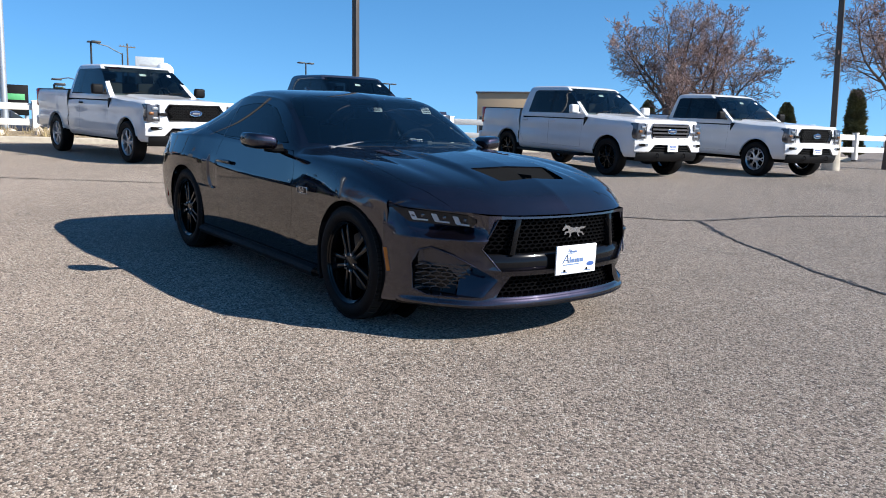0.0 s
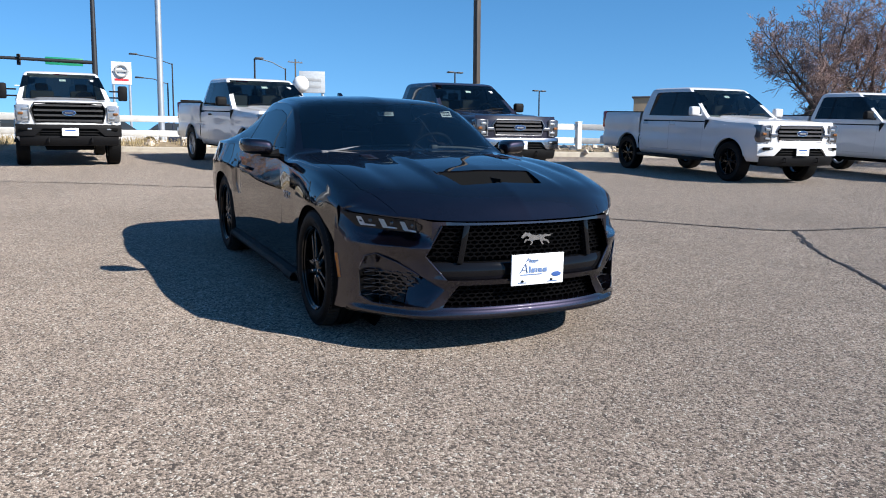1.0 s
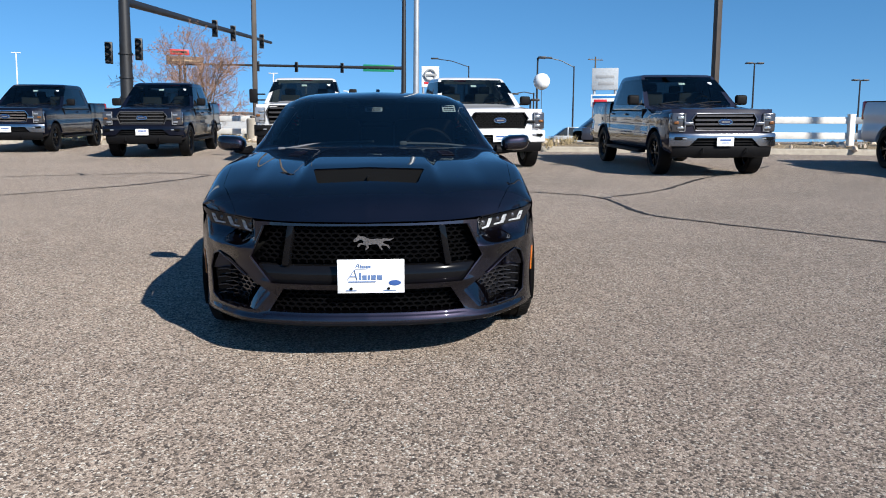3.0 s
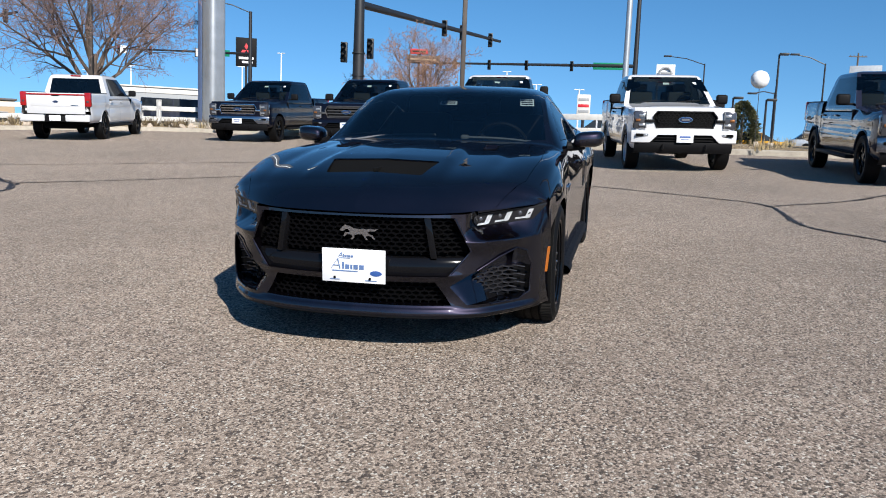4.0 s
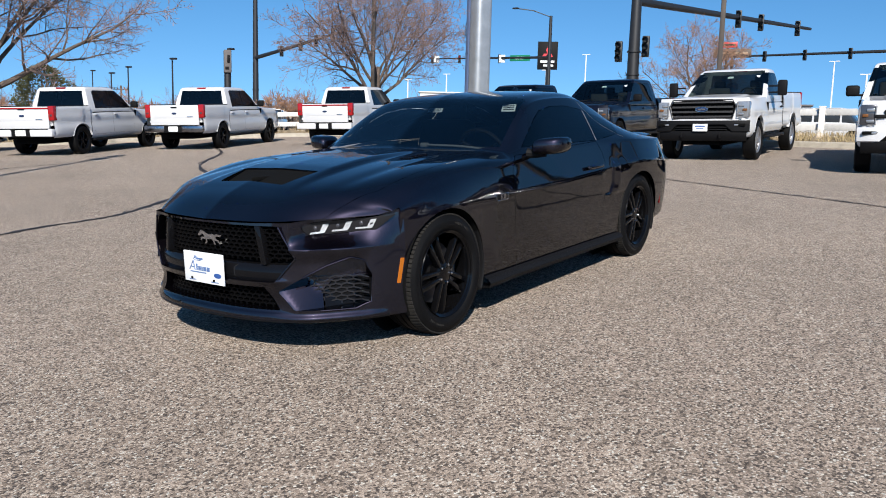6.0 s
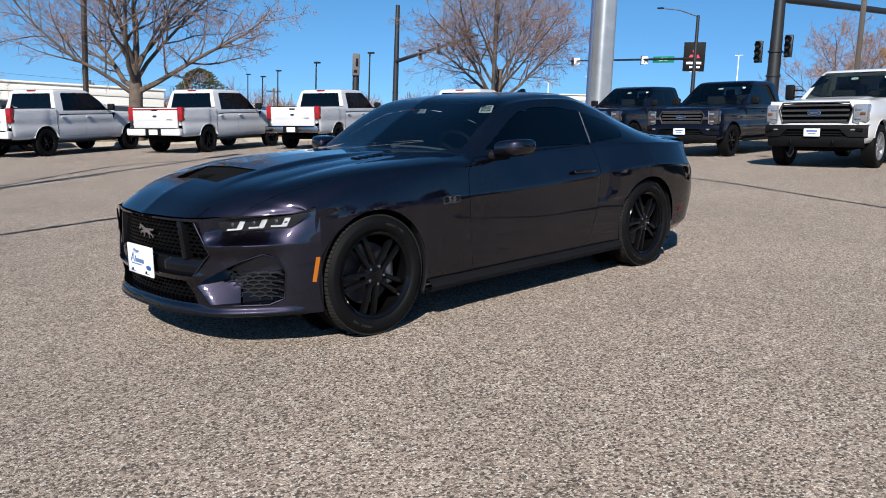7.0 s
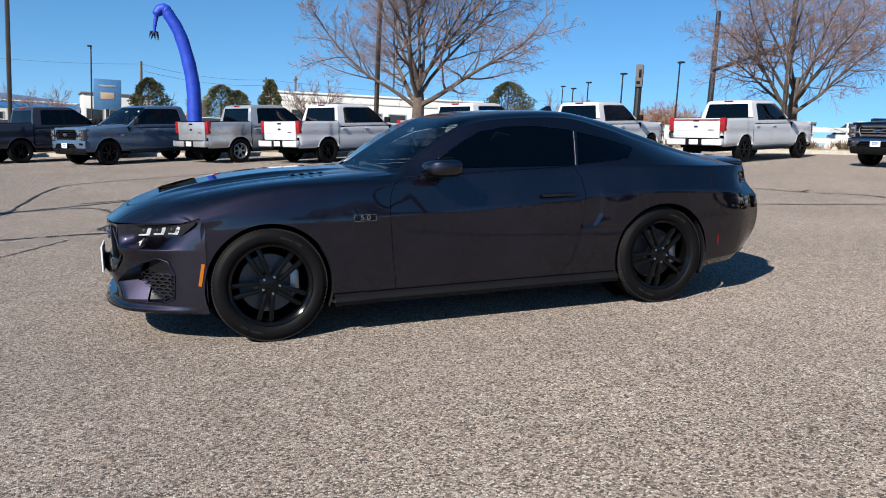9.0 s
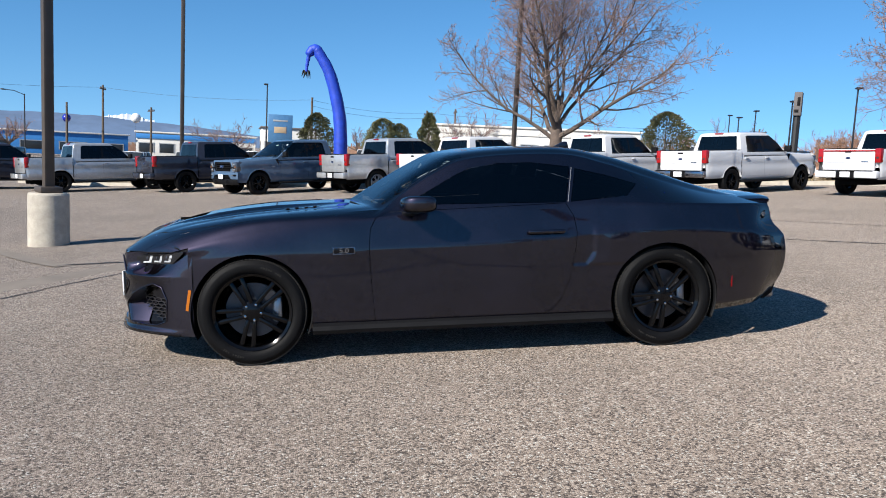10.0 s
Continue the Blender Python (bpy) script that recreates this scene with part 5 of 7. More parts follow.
def settle(ob):
    """Shades a cut panel with the smooth curve of the whole skin."""
    ways = []
    for v in ob.data.vertices:
        at, _, index, far = TREE.find_nearest(v.co, 0.01)
        if index is None or far > 0.004:
            ways.append((0, 0, 0))
            continue
        a, b, c = WHOLE.faces[index].verts
        ways.append(barycentric_transform(at, a.co, b.co, c.co, a.normal, b.normal, c.normal).normalized())
    ob.data.normals_split_custom_set_from_vertices(ways)
    return ob


left = carve()
right = {key: mirrored(bm) for key, bm in carve().items()}
settle(part("windshield", join(left.pop("windshield"), right.pop("windshield")), M_SHIELD, coupe, smooth=60))
part("rear_window", join(left.pop("rear_window"), right.pop("rear_window")), M_TINT, coupe, smooth=60)
hood_bm = join(left.pop("hood"), right.pop("hood"))
scoop = recess(hood_bm, clip(hood_bm, hood_bm.faces[:], [(1.945, -0.25), (1.945, 0.25), (1.93, 0.262), (1.72, 0.30), (1.71, 0.29), (1.71, -0.29), (1.72, -0.30), (1.93, -0.262)], (0, 1)), lambda p: Vector((0, 0, -0.008 - 0.020 * min(1, max(0, (p.x - 1.70) / 0.2)))))
hood = settle(part("hood", inset(hood_bm, 0.002), M_PAINT, coupe, smooth=45))
part("scoop_floor", scoop, M_VOID, hood)
for k in range(5):
    bm = bmesh.new()
    box(bm, (1.75 + 0.042 * k, 0, 0.897 - 0.0150 * k), (0.026, 0.50, 0.006), 0.002, None, 1)
    part("scoop_slat", bm, M_VOID, hood)
for s in (1, -1):
    floor_bm = bmesh.new()
    top = lambda x, y: TREE.ray_cast(Vector((x, y, 2)), Vector((0, 0, -1)))[0].z
    sheet(floor_bm, [[(x, s * (y + 0.10 * (x - 1.0)), top(x, s * (y + 0.10 * (x - 1.0))) + 0.0025) for y in np.linspace(0.415, 0.495, 5)] for x in np.linspace(0.93, 1.17, 7)], s > 0)
    vent = part("hood_vent", floor_bm, M_GLOSS, hood, "narrow gloss-black hood vent")
    for k in range(4):
        x = 0.96 + 0.06 * k
        bm = bmesh.new()
        y = s * (0.455 + 0.10 * (x - 1.0))
        box(bm, (x, y, top(x, y) + 0.004), (0.022, 0.076, 0.007), 0.002, None, 1)
        part("vent_slat", bm, M_PAINT, vent)
bm = bmesh.new()
box(bm, (1.83, 0, 0.885), (0.20, 0.012, 0.02), 0.003, pose(0, 0, 0))
part("scoop_divider", bm, M_VOID, hood)
shell_bm = join(left.pop("body_shell"), right.pop("body_shell"))
body = settle(part("body_shell", shell_bm, M_PAINT, coupe, smooth=32))
for got in (left, right):
    door = settle(part("door", inset(got["door"], 0.0035), M_PAINT, coupe, smooth=32))
    part("side_window", inset(got["side_window"], 0.004), M_TINT, coupe, smooth=60)
    part("quarter_window", inset(got["quarter_window"], 0.004), M_TINT, coupe, smooth=60)

# ---- front bumper ----
PLAN = [(2.290, 0.0), (2.280, 0.22), (2.240, 0.42), (2.158, 0.60), (2.042, 0.715), (1.930, 0.800), (1.840, 0.857), (1.718, 0.908)]
LIP = [0.700, 0.701, 0.704, 0.712, 0.721, 0.729, 0.738, 0.754]
LEVELS = [(0.0, -0.03), (0.012, 0.008), (0.045, 0.014), (0.085, 0.008), (0.12, -0.004), (0.22, -0.012), (0.36, 0.0), (0.42, 0.012), (0.47, 0.004), (0.60, -0.004), (0.735, -0.006), (0.75, -0.006), (0.765, -0.007), (0.86, -0.012), (1.0, -0.022)]


def set_back(y):
    """How far the lamps lie behind the ledge of the bumper."""
    return float(np.interp(y, (0.545, 0.60, 0.65, 0.75, 0.80, 0.84, 0.88, 0.908), (0.0, 0.06, 0.10, 0.085, 0.062, 0.038, 0.013, 0.0)))


def fascia():
    plan = smooth_line([(x, y, z) for (x, y), z in zip(PLAN, LIP)], 12)
    tang = np.gradient(plan[:, :2], axis=0)
    norm = np.stack([tang[:, 1], -tang[:, 0]], 1)
    norm /= np.linalg.norm(norm, axis=1, keepdims=True)
    last = len(plan) - 1
    rows = []
    for v, o in smooth_line(LEVELS, 4):
        row = []
        for i, (p, n) in enumerate(zip(plan, norm)):
            z = 0.200 + 0.374 * v / 0.75 if v <= 0.75 else 0.574 + (p[2] - 0.574) * (v - 0.75) / 0.25
            u = min(1, max(0, (i / last - 0.62) / 0.36))
            fade = 1 - u * u * (3 - 2 * u)
            side = ease((p[1] - 0.44) / 0.14)
            out = o * fade * (1 - side * ease((z - 0.22) / 0.03))
            # one crisp ledge below the lamp, cut back under it, and a shelf that slopes back to the lamp
            out -= set_back(p[1]) * min(1, max(0, (z - 0.574) / (0.060 + 0.5 * max(0, p[1] - 0.76))))
            out += fade * side * (1 - ease((p[1] - 0.775) / 0.07)) * (0.012 * ease((z - 0.50) / 0.080) * (1 - ease((z - 0.574) / 0.03)) - 0.006 * ease((z - 0.30) / 0.1) * (1 - ease((z - 0.50) / 0.06)))
            # the upper edge rolls in to meet the fender
            near = min(1, max(0, (p[1] - 0.76) / 0.10))
            out -= 0.014 * max(0, (v - 0.80) / 0.20) ** 1.4 * near * near * fade
            # and its end tucks under the fender's
            out -= 0.001 * (1 - fade) + 0.014 * (1 - fade) * ease((v - 0.80) / 0.20)
            row.append((p[0] + n[0] * out, p[1] + n[1] * out, z))
        rows.append(row)
    bm = bmesh.new()
    sheet(bm, rows)
    bm.normal_update()
    return bm


PLAN_LINE = smooth_line(PLAN, 12)


def nose_x(y):
    return float(np.interp(abs(y), PLAN_LINE[:, 1], PLAN_LINE[:, 0]))


def on_nose(y, z, out=0.0):
    """A place on the face of the bumper, and the way out of it."""
    e = 0.02
    d = Vector((nose_x(abs(y) + e) - nose_x(max(0, abs(y) - e)), e + min(e, abs(y)), 0)).normalized()
    n = Vector((d.y, -d.x, 0))
    if y < 0:
        n.y = -n.y
    return Vector((nose_x(y), y, z)) + n * out, n


NOSE_RUN = np.concatenate([[0], np.cumsum(np.linalg.norm(np.diff(PLAN_LINE, axis=0), axis=1))])


def run_at(y):
    return float(np.interp(y, PLAN_LINE[:, 1], NOSE_RUN))


def along_nose(s, run, z, out=0.0):
    """A place on the set-back face of the lamps, by the length along the bumper from the middle."""
    y = float(np.interp(run, NOSE_RUN, PLAN_LINE[:, 1]))
    return on_nose(s * y, z, out - set_back(y))[0]


def mesh_of_cells(bm, inside, y0, y1, z0, z1, depth, w=0.043, h=0.028, bar=0.0035, z_shift=0.0):
    """A net of hexagonal cells that follows the nose."""
    rows = int((z1 - z0) / (h * 0.75)) + 1
    cols = int((y1 - y0) / w) + 2
    for r in range(rows):
        for c in range(cols):
            y, z = y0 + (c + 0.5 * (r % 2)) * w, z0 + r * h * 0.75
            if not inside(y, z):
                continue
            pts = []
            for k in range(6):
                a = math.pi / 6 + k * math.pi / 3
                pts.append((y + w / 1.732 * math.cos(a), z + h / 2 * math.sin(a)))
            for k in range(3):
                (ya, za), (yb, zb) = pts[k], pts[k + 1]
                deep = depth if isinstance(depth, float) else None
                a, _ = on_nose(ya, za, -(deep or depth(ya, za)))
                b, n = on_nose(yb, zb, -(deep or depth(yb, zb)))
                t = (b - a).normalized()
                u = n.cross(t) * bar
                q = [a - u, b - u, b + u, a + u]
                vs = [bm.verts.new(p) for p in q] + [bm.verts.new(p - n * 0.02) for p in q]
                bm.faces.new(vs[:4])
                bm.faces.new((vs[0], vs[4], vs[5], vs[1]))
                bm.faces.new((vs[3], vs[2], vs[6], vs[7]))


def side_depth(y, z):
    """How deep the tilted panel of the side intake lies."""
    deep = min(0.105, max(0.004, 0.75 * (y - 0.560 + 0.86 * (z - 0.262))))
    return 0.004 + (deep - 0.004) * ease((0.855 - y) / 0.10)


bumper_bm = join(fascia(), mirrored(fascia()))
every = lambda: [f for f in bumper_bm.faces if f.is_valid]
upper = recess(bumper_bm, clip(bumper_bm, every(), [(-0.495, 0.690), (0.495, 0.690), (0.572, 0.53), (0.470, 0.408), (-0.470, 0.408), (-0.572, 0.53)], (1, 2)), lambda p: Vector((-0.085, 0, 0)))
lower_floor = recess(bumper_bm, clip(bumper_bm, every(), [(-0.41, 0.380), (0.41, 0.380), (0.485, 0.262), (-0.485, 0.262)], (1, 2)), lambda p: Vector((-0.09, 0, 0)))
floors = []
for s in (1, -1):
    away = lambda p, s=s: Vector((-1, -0.3 * s, 0)) * side_depth(abs(p.y), p.z)
    floors.append(recess(bumper_bm, clip(bumper_bm, [f for f in every() if mid(f).y * s > 0], [(s * y, z) for y, z in ((0.555, 0.262), (0.775, 0.262), (0.822, 0.290), (0.828, 0.43), (0.805, 0.505), (0.765, 0.525), (0.69, 0.490), (0.475, 0.355))], (1, 2)), away))
bumper = part("front_bumper", bumper_bm, M_PAINT, coupe, smooth=38)
part("grille_back", upper, M_VOID, bumper)
part("intake_back", lower_floor, M_VOID, bumper)
bm = bmesh.new()
mesh_of_cells(bm, lambda y, z: 0.492 < z < 0.685 and abs(y) < 0.552 - max(0, z - 0.53) * 0.5, -0.56, 0.56, 0.492, 0.685, 0.045)
tagged(part("grille_mesh", bm, M_MESH, bumper, "gloss-black honeycomb grille mesh", smooth=0), kind="stuff")
bm = bmesh.new()
mesh_of_cells(bm, lambda y, z: abs(y) < 0.50 - (z - 0.26) * 0.6, -0.5, 0.5, 0.272, 0.375, 0.05)
tagged(part("intake_mesh", bm, M_MESH, bumper, "gloss-black honeycomb intake mesh", smooth=0), kind="stuff")
# beam under the upper grille
bm = bmesh.new()
sheet(bm, [[on_nose(y, z, -d)[0] for y in np.linspace(-0.55, 0.55, 40)] for z, d in ((0.405, 0.02), (0.42, 0.012), (0.47, 0.014), (0.492, 0.03), (0.495, 0.06))])
part("grille_beam", bm, M_GLOSS, bumper)
for s in (1, -1):
    bm = bmesh.new()
    for (ya, za), (yb, zb) in ((((0.372, 0.69)), ((0.405, 0.492))),):
        a, n = on_nose(ya, za, -0.018)
        b, _ = on_nose(yb, zb, -0.012)
        w = Vector((-n.y, n.x, 0)) * 0.017
        vs = [bm.verts.new(p) for p in (a - w, a + w, b + w, b - w)] + [bm.verts.new(p - n * 0.06) for p in (a - w, a + w, b + w, b - w)]
        for q in ((0, 1, 2, 3), (0, 4, 5, 1), (2, 6, 7, 3), (1, 5, 6, 2), (0, 3, 7, 4)):
            bm.faces.new([vs[k] for k in q])
    bmesh.ops.bevel(bm, geom=bm.edges[:], offset=0.006, segments=2, affect="EDGES", profile=0.5)
    if s < 0:
        mirrored(bm)
    part("grille_fin", bm, M_GLOSS, bumper)
for s, floor in zip((1, -1), floors):
    net = take(floor, clip(floor, floor.faces[:], [(s * y, z) for y, z in ((0.600, 0.345), (0.63, 0.262), (0.775, 0.262), (0.82, 0.292), (0.822, 0.42), (0.64, 0.402))], (1, 2)))
    part("intake_panel", floor, M_PAINT, bumper)
    for v in net.verts:
        v.co.x -= 0.012
    part("side_intake_back", net, M_GLOSS, bumper)
    bm = bmesh.new()
    mesh_of_cells(bm, lambda y, z: 0.27 < z < 0.41 and 0.625 < y < 0.808, 0.60, 0.82, 0.278, 0.41, lambda y, z: max(0.001, side_depth(y, z) * 0.9 - 0.004), 0.040, 0.028)
    if s < 0:
        mirrored(bm)
    tagged(part("side_intake_mesh", bm, M_SHEEN, bumper, "gloss-black honeycomb side intake", smooth=0), kind="stuff")
    bm = bmesh.new()
    lo, hi = run_at(0.60), run_at(0.888)
    edge_low = lambda u: float(np.interp((u - lo) / (hi - lo), (0, 0.08, 0.25, 0.8, 1), (0.662, 0.632, 0.632, 0.648, 0.722)))
    edge_top = lambda u: float(np.interp((u - lo) / (hi - lo), (0, 0.12, 0.4, 0.8, 1), (0.684, 0.700, 0.709, 0.724, 0.734)))
    us = np.linspace(lo, hi, 40)
    sheet(bm, [[along_nose(s, u, edge_low(u) + (edge_top(u) - edge_low(u)) * k, o) for u in us] for k, o in ((0, -0.004), (0.06, 0.006), (0.5, 0.008), (0.94, 0.006), (1, -0.004))], s < 0)
    housing = part("headlight", bm, M_LAMPD, coupe, "smoked slim headlight with three lamp bars")
    for k in range(3):
        u, z = run_at(0.632) + 0.122 * k, 0.640 + 0.009 * k
        for name, quad in (("lamp_bar", ((u, z), (u + 0.085, z + 0.004), (u + 0.085, z + 0.013), (u + 0.004, z + 0.009))), ("lamp_bar", ((u + 0.056, z + 0.005), (u + 0.088, z + 0.008), (u + 0.110, z + 0.050), (u + 0.080, z + 0.048)))):
            bm = bmesh.new()
            bm.faces.new([bm.verts.new(along_nose(s, p, q, 0.0085)) for p, q in quad])
            bmesh.ops.solidify(bm, geom=bm.faces[:], thickness=0.006)
            bmesh.ops.recalc_face_normals(bm, faces=bm.faces[:])
            part(name, bm, M_LAMP, housing, "clear white lamp bar")
        bm = bmesh.new()
        bmesh.ops.create_uvsphere(bm, u_segments=14, v_segments=8, radius=0.015, matrix=Matrix.Translation(along_nose(s, u + 0.03, z + 0.030, 0.0)) @ Matrix.Diagonal((0.6, 1.2, 1, 1)))
        part("projector", bm, M_HOUSING, housing)

# raised edges round the openings
for s in (1, -1):
    for line, r in ((((0.60, 0.432), (0.69, 0.490), (0.765, 0.525), (0.805, 0.505), (0.828, 0.43), (0.822, 0.290), (0.775, 0.260), (0.66, 0.259)), 0.0045), (((0.05, 0.402), (0.30, 0.402), (0.470, 0.403), (0.572, 0.53), (0.497, 0.688)), 0.0055)):
        bm = bmesh.new()
        dense = [(np.array(a) * (1 - u) + np.array(b) * u) for a, b in zip(line, line[1:]) for u in (0, 0.34, 0.67)] + [line[-1]]
        tube(bm, [on_nose(s * y, z, 0.002)[0] for y, z in dense], r, 8)
        part("edge_bead", bm, M_PAINT, bumper)

# splitter below the bumper
bm = bmesh.new()
for s in (1, -1):
    rows = [[on_nose(s * y, z, o if o < 0 else o * (1 - 0.85 * (y / 0.87) ** 3))[0] for y in np.linspace(0, 0.87, 30)] for z, o in ((0.200, -0.30), (0.198, -0.08), (0.198, 0.004), (0.203, 0.018), (0.211, 0.018), (0.220, 0.006))]
    sheet(bm, rows, s < 0)
part("front_splitter", bm, M_GLOSS, coupe)

# added near-black strip for the shade under the nose
bm = bmesh.new()
for s in (1, -1):
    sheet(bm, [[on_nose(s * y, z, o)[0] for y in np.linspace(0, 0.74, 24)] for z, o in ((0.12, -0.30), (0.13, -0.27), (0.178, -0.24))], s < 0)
part("under_nose_shade", bm, M_VOID, coupe)

# emblem, plate and its bars
bm = bmesh.new()
slab(bm, [(-0.098, 0.012), (-0.094, 0.022), (-0.078, 0.038), (-0.07, 0.05), (-0.064, 0.041), (-0.045, 0.04), (-0.028, 0.028), (0, 0.022), (0.025, 0.026), (0.042, 0.022), (0.06, 0.028), (0.085, 0.024), (0.108, 0.028), (0.088, 0.012), (0.062, 0.012), (0.05, 0.004), (0.062, -0.008), (0.078, -0.012), (0.09, -0.034), (0.083, -0.037), (0.07, -0.02), (0.05, -0.016), (0.04, -0.022), (0.052, -0.04), (0.044, -0.044), (0.03, -0.022), (0.022, -0.008), (-0.005, -0.01), (-0.022, -0.014), (-0.02, -0.03), (-0.034, -0.044), (-0.04, -0.038), (-0.03, -0.026), (-0.036, -0.014), (-0.06, -0.01), (-0.072, -0.026), (-0.08, -0.022), (-0.07, 0), (-0.048, 0), (-0.046, 0.008), (-0.056, 0.02), (-0.066, 0.02), (-0.08, 0.008), (-0.092, 0.006)], -0.006, 0.006, 0.0, pose(2.262, 0.03, 0.608, 0, 0, 90) @ Matrix.Diagonal((0.95, 1, 0.80, 1)))
part("emblem", bm, M_CHROME, bumper, "silver running-shape emblem on the grille")
bm = bmesh.new()
box(bm, (2.308, 0.02, 0.452), (0.010, 0.322, 0.165), 0.003)
plate = part("dealer_plate", bm, M_PAPER, coupe, "white dealer plate with blue printing")
for y0, z, size in ((-0.075, 0.503, 0.45), (-0.112, 0.456, 1.0)):
    # a peaked mark with a row of small shapes behind it, and a rule below
    for a, b in (((0.0, 0.0), (0.034, 0.05)), ((0.034, 0.05), (0.046, 0.0)), ((0.014, 0.017), (0.042, 0.017))):
        bm = bmesh.new()
        way = Vector((0, (b[0] - a[0]) * size, (b[1] - a[1]) * size))
        m = Matrix.Translation((2.3145, 0.02 + y0 + (a[0] + b[0]) / 2 * size, z - 0.02 * size + (a[1] + b[1]) / 2 * size)) @ way.to_track_quat("Y", "X").to_matrix().to_4x4()
        box(bm, (0, 0, 0), (0.002, way.length, 0.007 * size), 0.0, m)
        part("printed_bar", bm, M_FADEDINK, plate)
    for u, w, tall in ((0.056, 0.010, 0.034), (0.072, 0.020, 0.022), (0.098, 0.010, 0.022), (0.114, 0.022, 0.022), (0.142, 0.024, 0.022)):
        bm = bmesh.new()
        box(bm, (2.3145, 0.02 + y0 + (u + w / 2) * size, z + (tall / 2 - 0.02) * size), (0.002, w * size, tall * size), 0.0)
        part("printed_bar", bm, M_FADEDINK, plate)
    bm = bmesh.new()
    box(bm, (2.3145, 0.02 + y0 + 0.07 * size, z - 0.03 * size), (0.002, 0.13 * size, 0.005 * size), 0.0)
    part("printed_bar", bm, M_FADEDINK, plate)
for y0, w in ((-0.12, 0.05), (0.06, 0.06)):
    bm = bmesh.new()
    box(bm, (2.3145, 0.02 + y0 + w / 2, 0.383), (0.002, w, 0.004), 0.0)
    part("printed_bar", bm, M_FADEDINK, plate)
bm = bmesh.new()
lathe(bm, [(0.0, 0.003), (1.0, 0.002), (1.0, 0.0)], 20, Matrix.Translation((2.3135, 0.135, 0.420)) @ pose(0, 0, 0, 0, 0, -90) @ Matrix.Diagonal((0.030, 1, 0.013, 1)))
bmesh.ops.recalc_face_normals(bm, faces=bm.faces[:])
part("printed_oval", bm, M_BLUEINK, plate)
for y in (-0.075, 0.105):
    bm = bmesh.new()
    lathe(bm, [(0.0, 0.006), (0.006, 0.005), (0.007, 0.0)], 10, Matrix.Translation((2.3145, y, 0.392)) @ pose(0, 0, 0, 0, 0, -90))
    part("bolt", bm, M_VOID, plate)
bm = bmesh.new()
box(bm, (2.283, 0.02, 0.44), (0.05, 0.12, 0.06), 0.01)
part("plate_bracket", bm, M_BLACK, coupe)

# ---- tail ----
bm = bmesh.new()
end = [hollow(p) for p in patch(NET, SU, SV, sharp_rows=(5,), sharp_cols=(1, 4, 5, 6))[-1][: 6 * SV + 1]]
sheet(bm, [[(p[0] - 0.10 * (1 - u * u), p[1] * u, p[2]) for u in np.linspace(-1, 1, 21)] for p in end], True)
tail = part("rear_bumper", bm, M_PAINT, coupe, smooth=32)
for s in (1, -1):
    for k in range(3):
        y = 0.47 + 0.075 * k
        bm = bmesh.new()
        box(bm, (-2.235 - 0.10 * (1 - (y / 0.74) ** 2), s * y, 0.815), (0.03, 0.045, 0.13), 0.008)
        part("tail_lamp", bm, M_RED, coupe)
    bm = bmesh.new()
    lathe(bm, [(0.045, -0.12), (0.05, 0.02), (0.043, 0.02), (0.04, -0.1)], 24, pose(-2.35, s * 0.50, 0.275, 0, 0, 90))
    part("exhaust_tip", bm, M_STEEL, coupe)
    bm = bmesh.new()
    spot = TREE.ray_cast(Vector((-1.838, s * 2, 0.432)), Vector((0, -s, 0)))[0]
    box(bm, (-1.838, spot.y, 0.432), (0.009, 0.008, 0.080), 0.003)
    part("side_reflector", bm, M_REDDARK, coupe, "small red side reflector")
bm = bmesh.new()
slab(bm, [(-2.10, 0.245), (-2.24, 0.25), (-2.30, 0.29), (-2.352, 0.455), (-2.345, 0.485), (-2.31, 0.49), (-2.10, 0.49)], -0.66, 0.66, 0.012)
part("diffuser", bm, M_BLACK, coupe)
bm = bmesh.new()
rows = []
for y in np.linspace(-0.69, 0.69, 25):
    k = (abs(y) / 0.69) ** 2
    dx, dz = 0.10 * k, -0.026 * k - (0.012 if abs(y) > 0.66 else 0)
    rows.append([(x + dx, y, z + dz) for x, z in ((-1.92, 0.985), (-2.02, 1.004), (-2.16, 1.014), (-2.29, 1.014), (-2.335, 1.006), (-2.33, 0.99), (-2.28, 0.972), (-2.20, 0.945))])
sheet(bm, rows)
bm.verts.ensure_lookup_table()
for row in (bm.verts[:8], bm.verts[-8:]):
    bm.faces.new(row)
bmesh.ops.recalc_face_normals(bm, faces=bm.faces[:])
part("spoiler", bm, M_PAINT, coupe, smooth=40)

# ---- flanks ----
def skirt():
    bm = bmesh.new()
    sheet(bm, [[(x, y + (0.012 if x > 0.8 else 0), z) for y, z in ((0.86, 0.262), (0.905, 0.255), (0.940, 0.242), (0.956, 0.218), (0.944, 0.192), (0.86, 0.182))] for x in np.linspace(0.99, -0.99, 24)])
    bmesh.ops.recalc_face_normals(bm, faces=bm.faces[:])
    return bm


def liner(x):
    def build():
        bm = bmesh.new()
        sheet(bm, [[(x + r * math.cos(a), y, 0.338 + r * math.sin(a)) for y, r in ((0.50, 0.368), (0.60, 0.376), (0.918, 0.376))] for a in np.linspace(radians(-25), radians(205), 36)])
        sheet(bm, [[(x + r * math.cos(a), 0.60, 0.338 + r * math.sin(a)) for r in (0.05, 0.376)] for a in np.linspace(0, 2 * math.pi, 30)])
        return bm
    return build


